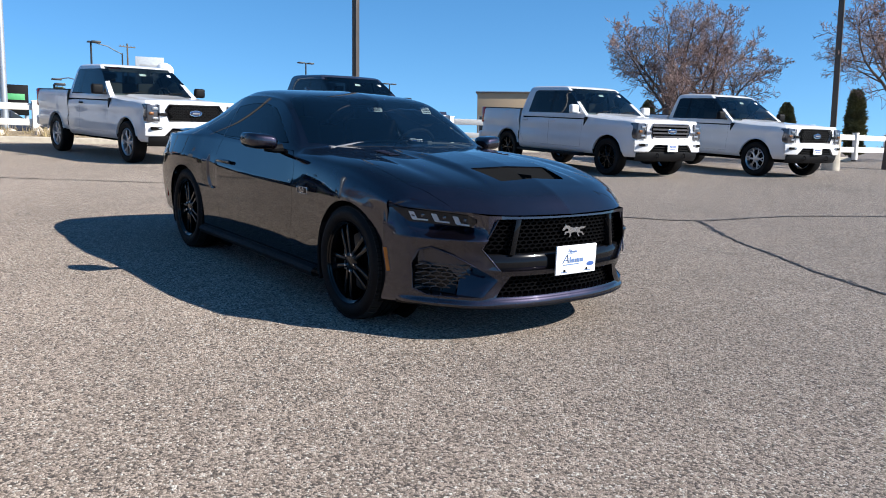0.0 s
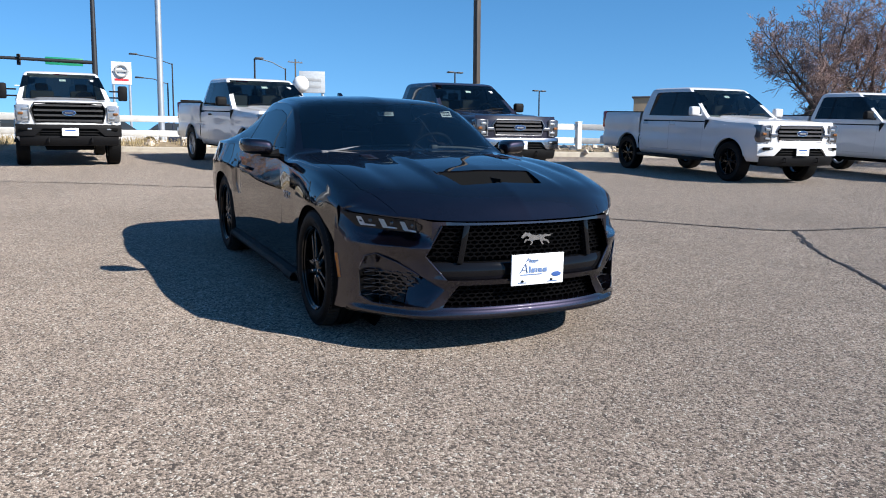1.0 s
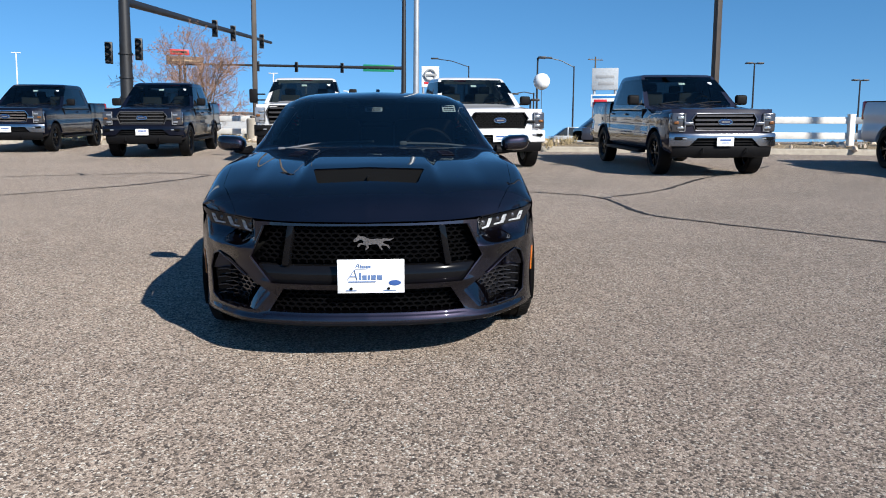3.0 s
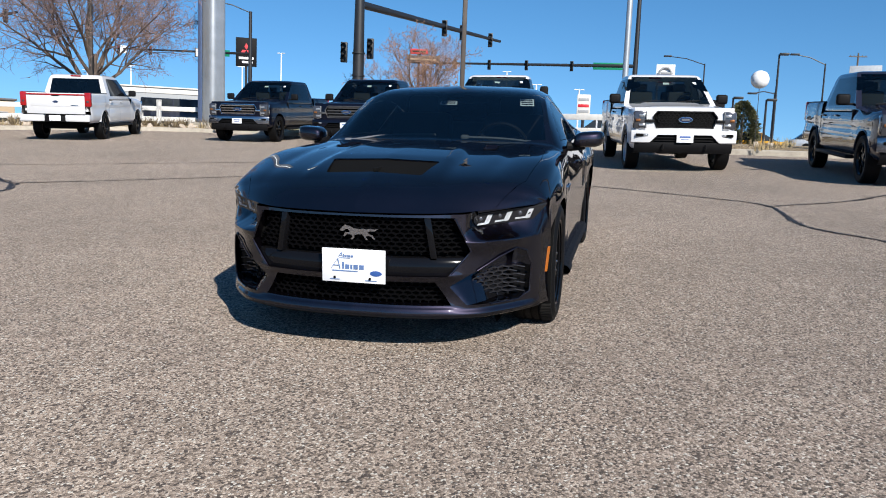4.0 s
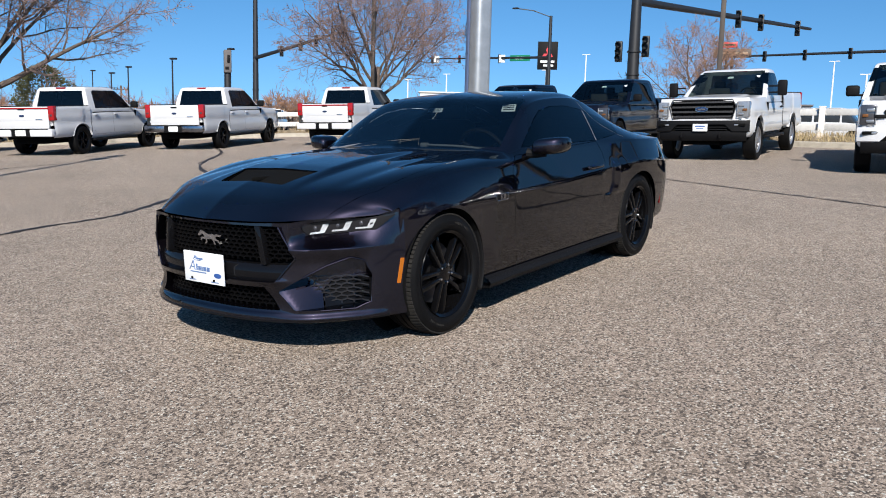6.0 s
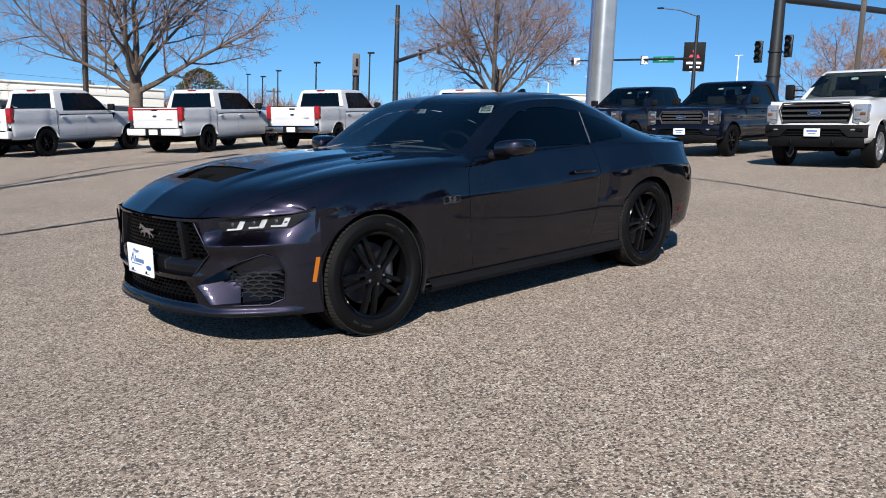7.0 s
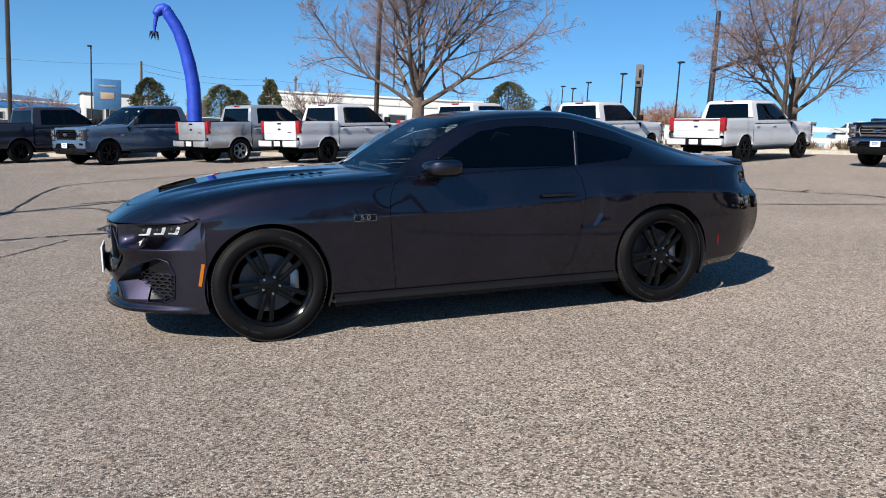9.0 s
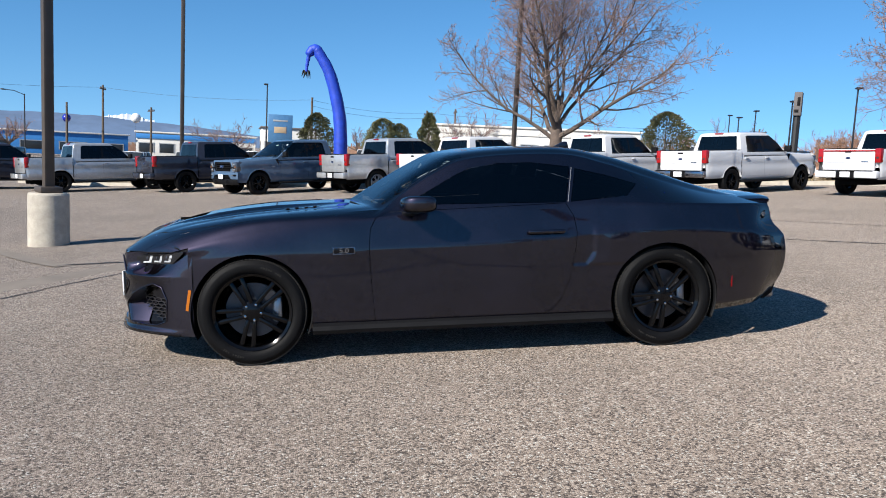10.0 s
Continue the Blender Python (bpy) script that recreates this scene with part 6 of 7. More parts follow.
def arch_flap(x):
    def build():
        bm = bmesh.new()
        sheet(bm, [[(x + r * math.cos(a), y, 0.338 + r * math.sin(a)) for y, r in ((0.862, 0.370), (0.900, 0.3655), (0.914, 0.3675), (0.920, 0.374))] for a in np.linspace(radians(146), radians(203), 20)])
        return bm
    return build


def wing_mirror():
    bm = bmesh.new()
    bmesh.ops.create_uvsphere(bm, u_segments=24, v_segments=14, radius=1.0)
    for v in bm.verts:
        x, y, z = v.co
        v.co = (0.315 + 0.105 * math.copysign(abs(x) ** 0.6, x) - 0.03 * y, 1.012 + 0.100 * math.copysign(abs(y) ** 0.55, y), 1.003 + 0.054 * math.copysign(abs(z) ** 0.6, z) + 0.012 * y)
    return bm


def mirror_arm():
    bm = bmesh.new()
    tube(bm, [(0.37, 0.865, 0.955), (0.36, 0.92, 0.950), (0.34, 0.98, 0.962)], [0.035, 0.026, 0.03], 10)
    return bm


def handle():
    bm = bmesh.new()
    box(bm, (-0.54, 0.925, 0.803), (0.25, 0.022, 0.026), 0.009, seg=3)
    return bm


def marker():
    bm = bmesh.new()
    pts = [(1.726, 0.495), (1.744, 0.497), (1.768, 0.367), (1.750, 0.364)]
    a = [bm.verts.new((x, 0.896 - 0.42 * (x - 1.72), z)) for x, z in pts]
    b = [bm.verts.new((x, 0.911 - 0.42 * (x - 1.72), z)) for x, z in pts]
    bm.faces.new(b)
    for k in range(4):
        bm.faces.new((a[k], a[(k + 1) % 4], b[(k + 1) % 4], b[k]))
    bmesh.ops.recalc_face_normals(bm, faces=bm.faces[:])
    return bm


both("side_skirt", skirt, M_BLACK, coupe)
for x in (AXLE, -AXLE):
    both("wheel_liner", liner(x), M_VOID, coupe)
    both("arch_flap", arch_flap(x), M_BLACK, coupe)
for ob in both("wing_mirror", wing_mirror, M_PAINT, coupe):
    ob.data.shade_smooth()
both("mirror_arm", mirror_arm, M_BLACK, coupe)
both("door_handle", handle, M_PAINT, coupe)
both("side_marker", marker, M_AMBER, coupe, "amber side marker lamp")


def lettering(text, size, m, material, parent, depth=0.004):
    cu = bpy.data.curves.new("lettering", "FONT")
    cu.body, cu.size, cu.extrude, cu.align_x, cu.align_y = text, size, depth, "CENTER", "CENTER"
    tmp = bpy.data.objects.new("tmp", cu)
    me = bpy.data.meshes.new_from_object(tmp)
    bpy.data.objects.remove(tmp)
    me.materials.append(material)
    ob = new("lettering", me)
    ob.parent = parent
    ob.matrix_local = m
    return ob


for s in (1, -1):
    bm = bmesh.new()
    box(bm, (0.78, s * 0.922, 0.716), (0.135, 0.006, 0.042), 0.002)
    badge = part("fender_badge", bm, M_GLOSS, coupe, "small chrome-edged engine badge")
    bm = bmesh.new()
    for dx, dz, w, h in ((0, 0.0195, 0.137, 0.003), (0, -0.0195, 0.137, 0.003), (-0.067, 0, 0.003, 0.038), (0.067, 0, 0.003, 0.038)):
        box(bm, (0.78 + dx, s * 0.9245, 0.716 + dz), (w, 0.006, h), 0.001)
    part("badge_frame", bm, M_CHROME, badge, "thin chrome edge")
    lettering("5.0", 0.042, pose(0.78, s * 0.926, 0.716, 90, 0, 180 if s > 0 else 0) @ Matrix.Diagonal((1.25, 1, 1, 1)), M_CHROME, badge)

for s in (1, -1):
    bm = bmesh.new()
    line = []
    for u in np.linspace(0, 1, 6):
        hit = TREE.ray_cast(Vector((-0.708 - 0.068 * u, s * 2, 0.99 + 0.225 * u)), Vector((0, -s, 0)))[0]
        line.append(hit - Vector((0, s * 0.001, 0)))
    tube(bm, line, 0.003, 6)
    part("window_seal", bm, M_SATIN, coupe)

bm = bmesh.new()
slab(bm, [(-0.84, 1.365), (-0.97, 1.352), (-0.955, 1.405), (-0.93, 1.408)], -0.016, 0.016, 0.006)
part("roof_antenna", bm, M_PAINT, coupe)

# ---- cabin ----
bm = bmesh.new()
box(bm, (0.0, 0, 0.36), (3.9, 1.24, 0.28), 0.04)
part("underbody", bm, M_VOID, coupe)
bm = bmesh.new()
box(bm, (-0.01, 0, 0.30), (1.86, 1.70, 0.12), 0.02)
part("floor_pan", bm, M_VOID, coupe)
# unseen trays added, like the wide floor pan, to stop sun leaking underneath
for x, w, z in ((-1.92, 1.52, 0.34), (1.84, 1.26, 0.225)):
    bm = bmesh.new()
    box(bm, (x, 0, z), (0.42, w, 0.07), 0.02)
    part("light_block_tray", bm, M_VOID, coupe)
bm = bmesh.new()
sheet(bm, [[(x, y, z - 0.06 * (abs(y) / 0.75) ** 4) for y in np.linspace(-0.80, 0.80, 21)] for x, z in ((0.72, 0.955), (0.60, 0.962), (0.42, 0.958), (0.28, 0.93), (0.24, 0.85), (0.26, 0.60))])
part("dashboard", bm, M_SEAT, coupe)
for s in (1, -1):
    bm = bmesh.new()
    box(bm, (-0.10, s * 0.38, 0.56), (0.52, 0.50, 0.16), 0.06)
    box(bm, (0, 0, 0), (0.16, 0.50, 0.62), 0.06, pose(-0.42, s * 0.38, 0.86, 0, -18, 0))
    box(bm, (0, 0, 0), (0.10, 0.27, 0.20), 0.045, pose(-0.54, s * 0.38, 1.20, 0, -14, 0))
    part("seat", bm, M_SEAT, coupe)
bm = bmesh.new()
box(bm, (0, 0, 0), (0.14, 1.10, 0.55), 0.05, pose(-1.05, 0, 0.82, 0, -25, 0))
part("rear_seat", bm, M_SEAT, coupe)
bm = bmesh.new()
wheel_m = pose(0.16, 0.38, 0.935, 0, -66, 0)
tube(bm, [wheel_m @ Vector((0.178 * math.cos(a), 0.185 * math.sin(a), 0)) for a in np.linspace(0, 2 * math.pi, 37)], 0.014, 8, False)
box(bm, (0, 0, -0.01), (0.10, 0.14, 0.05), 0.02, wheel_m)
for a in (0, 120, 240):
    tube(bm, [wheel_m @ Vector((0, 0, 0)), wheel_m @ Vector((0.17 * math.cos(radians(a + 180)), 0.17 * math.sin(radians(a + 180)), 0))], 0.012, 6)
part("steering_wheel", bm, M_BLACK, coupe)
bm = bmesh.new()
box(bm, (0.02, 0.0, 1.275), (0.03, 0.25, 0.065), 0.014)
part("rear_view_mirror", bm, M_GLOSS, coupe)
# papers behind the windshield
for x, y, z, w, h, yaw in ((0.185, -0.01, 1.238, 0.125, 0.035, 0), (0.075, 0.545, 1.245, 0.10, 0.06, 12)):
    bm = bmesh.new()
    m = pose(x, y, z, 0, 52, yaw)
    box(bm, (0, 0, 0), (h, w, 0.002), 0.0, m)
    note = part("window_sticker", bm, M_PAPER, coupe, "white paper sticker inside the windshield")
    for k in range(3):
        bm = bmesh.new()
        box(bm, ((k - 1) * h * 0.27, 0, 0.002), (h * 0.13, w * 0.8, 0.001), 0.0, m)
        part("printed_bar", bm, M_GLOSS if y > 0.3 else M_SEAT, note)
# wipers
for pts in ([(0.62, -0.62, 0.975), (0.60, -0.35, 1.012), (0.615, 0.0, 1.025)], [(0.60, 0.20, 1.012), (0.57, 0.45, 1.005), (0.53, 0.66, 0.985)]):
    bm = bmesh.new()
    tube(bm, smooth_line(pts, 6), 0.008, 6)
    box(bm, pts[0], (0.05, 0.05, 0.03), 0.01)
    part("wiper", bm, M_SATIN, coupe)
bm = bmesh.new()
sheet(bm, [[(x - 0.10 * (abs(y) / 0.7) ** 2.2, y, z - 0.02 * (abs(y) / 0.7) ** 3) for y in np.linspace(-0.70, 0.70, 25)] for x, z in ((0.742, 0.990), (0.715, 0.994), (0.66, 0.985))])
part("cowl_panel", bm, M_BLACK, coupe)


# ---- wheels ----
def wheel(parent, x, y, side):
    """A wheel with tyre and twin-spoke rim; the outer face looks along +y times side."""
    hub = new("wheel")
    hub.parent = parent
    hub.matrix_local = pose(x, y, TYRE_R, 0, 0, 0 if side > 0 else 180)
    bm = bmesh.new()
    lathe(bm, [(0.235, -0.12), (0.30, -0.128), (0.335, -0.11), (0.343, -0.08), (0.343, -0.05), (0.336, -0.048), (0.336, -0.038), (0.343, -0.036), (0.343, -0.006), (0.336, -0.004), (0.336, 0.006), (0.343, 0.008), (0.343, 0.038), (0.336, 0.040), (0.336, 0.050), (0.340, 0.052), (0.337, 0.08), (0.331, 0.108), (0.318, 0.119), (0.312, 0.1215), (0.310, 0.1235), (0.30, 0.126), (0.280, 0.1265), (0.262, 0.122), (0.259, 0.1195), (0.246, 0.112), (0.24, 0.10)], 64)
    tyre = part("tyre", bm, M_RUBBER, hub)
    # shoulder blocks and raised marks on the sidewall
    bm = bmesh.new()
    for k in range(84):
        turn = Matrix.Rotation(2 * math.pi * k / 84, 4, "Y")
        box(bm, (0, 0, 0), (0.008, 0.062, 0.0195), 0.0015, turn @ pose(0.3375, 0.080, 0, 0, 0, 8), 1)
    tagged(part("tread", bm, M_TREAD, tyre), kind="stuff")
    bm = bmesh.new()
    for start in (0.9, 4.04):
        for k in range(9):
            if k not in (3,):
                box(bm, (0, 0, 0), (0.016 - 0.003 * (k % 3), 0.003, 0.008 + 0.003 * (k % 2)), 0.0008, Matrix.Rotation(start + 0.055 * k, 4, "Y") @ pose(0.289, 0.1268, 0), 1)
    tagged(part("sidewall_marks", bm, M_TREAD, tyre), kind="stuff")
    bm = bmesh.new()
    lathe(bm, [(0.20, -0.11), (0.235, -0.118), (0.237, 0.0), (0.226, 0.06), (0.228, 0.10), (0.247, 0.113), (0.244, 0.118), (0.236, 0.112)], 64)
    # twin blades, each wider towards the lip
    for k in range(5):
        turn = Matrix.Rotation(2 * math.pi * k / 5 + 0.13, 4, "Y")
        for s in (-1, 1):
            slab(bm, [(0.045, s * 0.007), (0.238, s * 0.022), (0.238, s * 0.055), (0.16, s * 0.046), (0.045, s * 0.033)], 0.060, 0.100, 0.009, turn @ pose(0, 0.004, 0, 0, 0, -4))
    lathe(bm, [(0.0, 0.098), (0.05, 0.098), (0.068, 0.088), (0.072, 0.04), (0.0, 0.04)], 24)
    part("rim", bm, M_RIM, hub)
    bm = bmesh.new()
    lathe(bm, [(0.0, 0.012), (0.175, 0.012), (0.175, -0.015), (0.0, -0.015)], 40)
    part("brake_disc", bm, M_DISC, hub)
    bm = bmesh.new()
    box(bm, (-0.15 if side > 0 else 0.15, 0.0, 0.0), (0.06, 0.08, 0.16), 0.015)
    part("brake_caliper", bm, M_STEEL, hub)
    for k in range(5):
        a = 2 * math.pi * (k + 0.5) / 5 + 0.13
        bm = bmesh.new()
        lathe(bm, [(0.0, 0.108), (0.008, 0.106), (0.010, 0.085)], 8, Matrix.Translation((0.052 * math.cos(a), 0, 0.052 * math.sin(a))))
        part("lug_nut", bm, M_CHROME, hub)
    return hub


for x in (AXLE, -AXLE):
    for side in (1, -1):
        wheel(coupe, x, side * 0.805, side)

# ---- pickup trucks ----
M_BADGE = surface("badge_enamel", (0.03, 0.05, 0.12), 0.2, 0.4, coat=0.8)


def truck_wheel(parent, x, y, side, r=0.40, rim=None, spokes=6):
    """A truck wheel with forked spokes; the outer face looks along +y times side."""
    hub = new("wheel")
    hub.parent = parent
    hub.matrix_local = pose(x, y, r, 0, 0, 0 if side > 0 else 180)
    k = r / 0.40
    bm = bmesh.new()
    lathe(bm, [(0.25 * k, -0.12), (0.36 * k, -0.13), (0.392 * k, -0.11), (0.40 * k, -0.07), (0.40 * k, 0.07), (0.392 * k, 0.11), (0.36 * k, 0.13), (0.28 * k, 0.12), (0.262 * k, 0.10)], 40)
    part("tyre", bm, M_RUBBER, hub)
    bm = bmesh.new()
    lathe(bm, [(0.22, -0.10), (0.25 * k, -0.11), (0.245 * k, 0.05), (0.262 * k, 0.105), (0.252 * k, 0.112), (0.235 * k, 0.09)], 40)
    for i in range(spokes):
        turn = Matrix.Rotation(2 * math.pi * i / spokes, 4, "Y")
        box(bm, (0, 0, 0), (0.12, 0.03, 0.045), 0.008, turn @ pose(0.09, 0.072, 0, 0, 0, -6), 1)
        for fork in (-1, 1):
            box(bm, (0, 0, 0), (0.125, 0.026, 0.026), 0.006, turn @ pose(0.19, 0.075, fork * 0.028, 0, -fork * 26, 0), 1)
    lathe(bm, [(0.0, 0.085), (0.05, 0.085), (0.075, 0.07), (0.085, 0.03), (0.0, 0.03)], 20)
    part("rim", bm, rim, hub)
    bm = bmesh.new()
    lathe(bm, [(0.0, 0.0), (0.22, 0.0), (0.22, -0.02), (0.0, -0.02)], 24)
    part("brake_disc", bm, M_VOID, hub)
    return hub


def front_x(y):
    """The rounded plan of the nose."""
    return 2.88 - 0.11 * (abs(y) / 0.93) ** 4


def truck(m, paint, label, cab="crew", grille="bars", trim=None, bumper=None, rim=None, tail="plain", heavy=False, spokes=6, mirrors=None, boards=True, group="pickup trucks parked in the row"):
    """A full-size pickup, its nose towards local +x, its middle over the origin."""
    t = thing("pickup_truck", m, label, "pickup truck", group)
    trim, bumper, rim, mirrors = trim or M_BLACK, bumper or paint, rim or M_RIM, mirrors or M_BLACK
    up = 0.07 if heavy else 0.0
    hood, beltz, roof = 1.23 + up * 1.5, 1.29 + up, 1.945 + up
    back = -1.20 if cab == "crew" else -0.95 if cab == "super" else -0.45
    fa, ra = 2.0, -1.69
    # front clip and cab below the windows, as one smooth skin
    rows = []
    for x, w, top in ((2.84, 0.82, hood - 0.09), (2.78, 0.93, hood - 0.05), (2.55, 0.985, hood - 0.02), (2.0, 1.0, hood), (1.45, 0.995, hood + 0.035), (1.12, 0.985, beltz), (0.4, 0.985, beltz), (back * 0.5, 0.985, beltz), (back, 0.98, beltz)):
        rows.append([(x, w - 0.07, 0.44 + up), (x, w - 0.015, 0.52 + up), (x, w + 0.004, 0.74), (x, w - 0.012, 0.92), (x, w - 0.004, 1.08), (x - 0.01, w - 0.045, top - 0.035), (x - 0.02, w - 0.15, top + 0.012), (x - 0.02, w * 0.62, top + 0.012), (x - 0.02, w * 0.52, top + 0.04), (x - 0.02, 0.0, top + 0.05)])
    bm = bmesh.new()
    grid = patch(rows, 4, 3, sharp_cols=(5,))
    sheet(bm, grid, True)
    sheet(bm, [[Vector((p[0], -p[1], p[2])) for p in row] for row in grid])
    bmesh.ops.remove_doubles(bm, verts=bm.verts[:], dist=0.001)
    bm.normal_update()
    circle = [(fa + 0.475 * math.cos(2 * math.pi * k / 28), 0.41 + up + 0.475 * math.sin(2 * math.pi * k / 28)) for k in range(28)]
    bmesh.ops.delete(bm, geom=clip(bm, [f for f in bm.faces if abs(mid(f).y) > 0.8], circle), context="FACES")
    split = -0.06 if cab == "crew" else -0.32
    doors = [[(1.10, 0.56 + up), (1.13, beltz - 0.034), (split, beltz - 0.034), (split, 0.56 + up)]]
    if cab != "regular":
        doors.append([(split, 0.56 + up), (split, beltz - 0.034), (back + 0.06, beltz - 0.034), (back + 0.02, 0.80), (back + 0.20, 0.56 + up)])
    panels = [take(bm, clip(bm, [f for f in bm.faces if mid(f).y * side > 0.85 and mid(f).z < beltz - 0.03], d)) for side in (1, -1) for d in doors]
    part("body", bm, paint, t)
    for p in panels:
        part("door", inset(p, 0.0025), paint, t)
    # added near-black blocks, no true frame, keep light out of wells and underbody
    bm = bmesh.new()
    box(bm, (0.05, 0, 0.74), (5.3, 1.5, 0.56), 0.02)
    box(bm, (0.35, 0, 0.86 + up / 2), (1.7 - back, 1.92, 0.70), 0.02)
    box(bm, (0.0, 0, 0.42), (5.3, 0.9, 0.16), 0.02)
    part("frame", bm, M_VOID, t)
    # the cab above the belt
    bw = 0.985
    rear_top = back + 0.10
    rows = []
    for z, w, xf, xb in ((beltz - 0.11, bw - 0.043, 1.27, back), (beltz - 0.03, bw - 0.04, 1.27, back), (beltz + 0.10, bw - 0.07, 1.10, back + 0.015), (beltz + 0.36, bw - 0.145, 0.75, back + 0.06), (roof - 0.10, bw - 0.205, 0.47, rear_top), (roof - 0.035, bw - 0.25, 0.36, rear_top + 0.05), (roof - 0.008, bw - 0.36, 0.22, rear_top + 0.14), (roof, bw - 0.6, 0.05, rear_top + 0.3)):
        rows.append([(xf, 0, z), (xf - 0.02, w * 0.5, z), (xf - 0.08, w - 0.05, z), (xf - 0.15, w, z), ((xf + xb) / 2, w + 0.01, z), (xb + 0.1, w, z), (xb + 0.01, w - 0.06, z), (xb, w * 0.5, z), (xb - 0.01, 0, z)])
    grid = patch(rows, 4, 3)
    bm = bmesh.new()
    sheet(bm, grid, True)
    bm.faces.new([bm.verts.new(p) for p in grid[-1]])
    me = bpy.data.meshes.new("x")
    bm.to_mesh(me)
    bmesh.ops.transform(bm, matrix=Matrix.Diagonal((1, -1, 1, 1)), verts=bm.verts[:])
    bmesh.ops.reverse_faces(bm, faces=bm.faces[:])
    bm.from_mesh(me)
    bpy.data.meshes.remove(me)
    bmesh.ops.remove_doubles(bm, verts=bm.verts[:], dist=0.001)
    bmesh.ops.recalc_face_normals(bm, faces=bm.faces[:])
    panes, trims = [], []
    zt, zb = roof - 0.115, beltz + 0.015
    for side in (1, -1):
        fs = lambda: [f for f in bm.faces if mid(f).y * side > 0.6 and mid(f).z < roof - 0.06]
        end = back + (0.29 if cab == "crew" else 0.14 if cab == "super" else 0.12)
        band = take(bm, clip(bm, fs(), [(1.02, zb), (end, zb), (end + 0.07, zt - 0.03), (end + 0.16, zt), (0.50, zt), (0.60, zt - 0.06)]))
        for a, b in ((1.1, split + 0.035), (split - 0.035, end - 0.1)) if cab != "regular" else ((1.1, end - 0.1),):
            panes.append(("side_window", take(band, clip(band, band.faces[:], [(a, zb + 0.012), (b, zb + 0.012), (b, zt - 0.012), (a, zt - 0.012)]))))
        trims.append(band)
    wf = [f for f in bm.faces if mid(f).x > 0.3 and f.normal.x > 0.3]
    panes.append(("windshield", take(bm, clip(bm, wf, [(-0.84, zb - 0.02), (0.84, zb - 0.02), (0.70, zt + 0.05), (-0.70, zt + 0.05)], (1, 2)))))
    rf = [f for f in bm.faces if mid(f).x < back + 0.3 and f.normal.x < -0.5]
    panes.append(("rear_window", take(bm, clip(bm, rf, [(-0.77, zb + 0.03), (0.77, zb + 0.03), (0.68, zt - 0.01), (-0.68, zt - 0.01)], (1, 2)))))
    part("cab_roof", bm, paint, t)
    for band in trims:
        part("window_trim", band, M_GLOSS, t)
    for name, g in panes:
        part(name, g, M_TRUCKGLASS if name == "windshield" else M_TINT, t)
    for x, y, z, w in ((0.62, 0.0, roof - 0.21, 0.13), (0.57, 0.60, roof - 0.20, 0.09)):
        bm = bmesh.new()
        box(bm, (0, 0, 0), (0.07, w, 0.003), 0, pose(x, y, z, 0, 37, 0))
        part("window_sticker", bm, M_PAPER, t)
    for y in (-0.62, 0.08):
        bm = bmesh.new()
        tube(bm, [(1.19, y, beltz + 0.035), (1.12, y + 0.28, beltz + 0.075), (1.10, y + 0.56, beltz + 0.085)], 0.011, 5)
        part("wiper", bm, M_BLACK, t)
    bm = bmesh.new()
    box(bm, (back + 0.12, 0, roof - 0.045), (0.07, 0.30, 0.045), 0.012)
    part("brake_lamp", bm, M_RED, t, "red lamp over the rear window")
    # bed
    bed0, bed1 = back - 0.03, -2.90
    bm = bmesh.new()
    zt = 1.37 + up
    for side in (1, -1):
        rows = [[(x, side * (w - 0.06), 0.52 + up), (x, side * (w - 0.01), 0.60 + up), (x, side * (w + 0.005), 0.76), (x, side * (w - 0.012), 0.92), (x, side * w, 1.1), (x, side * (w - 0.015), zt - 0.05), (x, side * (w - 0.04), zt), (x, side * (w - 0.11), zt), (x, side * (w - 0.12), 0.9)] for x, w in ((bed0, 0.985), (-1.5, 0.985), (ra, 1.0), (-2.2, 0.99), (-2.75, 0.98), (bed1, 0.95))]
        sheet(bm, patch(rows, 4, 3, sharp_cols=(5, 6, 7)), side > 0)
    bm.normal_update()
    circle = [(ra + 0.475 * math.cos(2 * math.pi * k / 28), 0.41 + up + 0.475 * math.sin(2 * math.pi * k / 28)) for k in range(28)]
    bmesh.ops.delete(bm, geom=clip(bm, [f for f in bm.faces if abs(mid(f).y) > 0.93], circle), context="FACES")
    box(bm, ((bed0 + bed1) / 2, 0, 0.88), (bed0 - bed1 - 0.1, 1.74, 0.06))
    box(bm, (bed0 - 0.03, 0, 1.1), (0.05, 1.74, 0.5), 0.01)
    part("bed", bm, paint, t)
    for side in (1, -1):
        bm = bmesh.new()
        box(bm, ((bed0 + bed1) / 2, side * 0.905, zt + 0.012), (bed0 - bed1 - 0.02, 0.085, 0.025), 0.008)
        part("bed_rail_cap", bm, M_BLACK, t)
    bm = bmesh.new()
    box(bm, (bed1 + 0.01, 0, 1.06 + up), (0.07, 1.60, 0.62), 0.015)
    box(bm, (bed1 - 0.022, 0, 1.13 + up), (0.02, 1.38, 0.30), 0.01)
    gate = part("tailgate", bm, paint, t)
    bm = bmesh.new()
    box(bm, (bed1 - 0.035, 0, 1.30 + up), (0.02, 0.20, 0.05), 0.008)
    part("gate_handle", bm, M_BLACK, gate)
    bm = bmesh.new()
    lathe(bm, [(0.0, 0.012), (0.9, 0.01), (1.0, 0.0)], 20, Matrix.Translation((bed1 - 0.033, 0, 1.12 + up)) @ pose(0, 0, 0, 0, 0, 90) @ Matrix.Diagonal((0.08, 1, 0.034, 1)))
    bmesh.ops.recalc_face_normals(bm, faces=bm.faces[:])
    part("badge", bm, M_BADGE, gate, "dark blue oval badge")
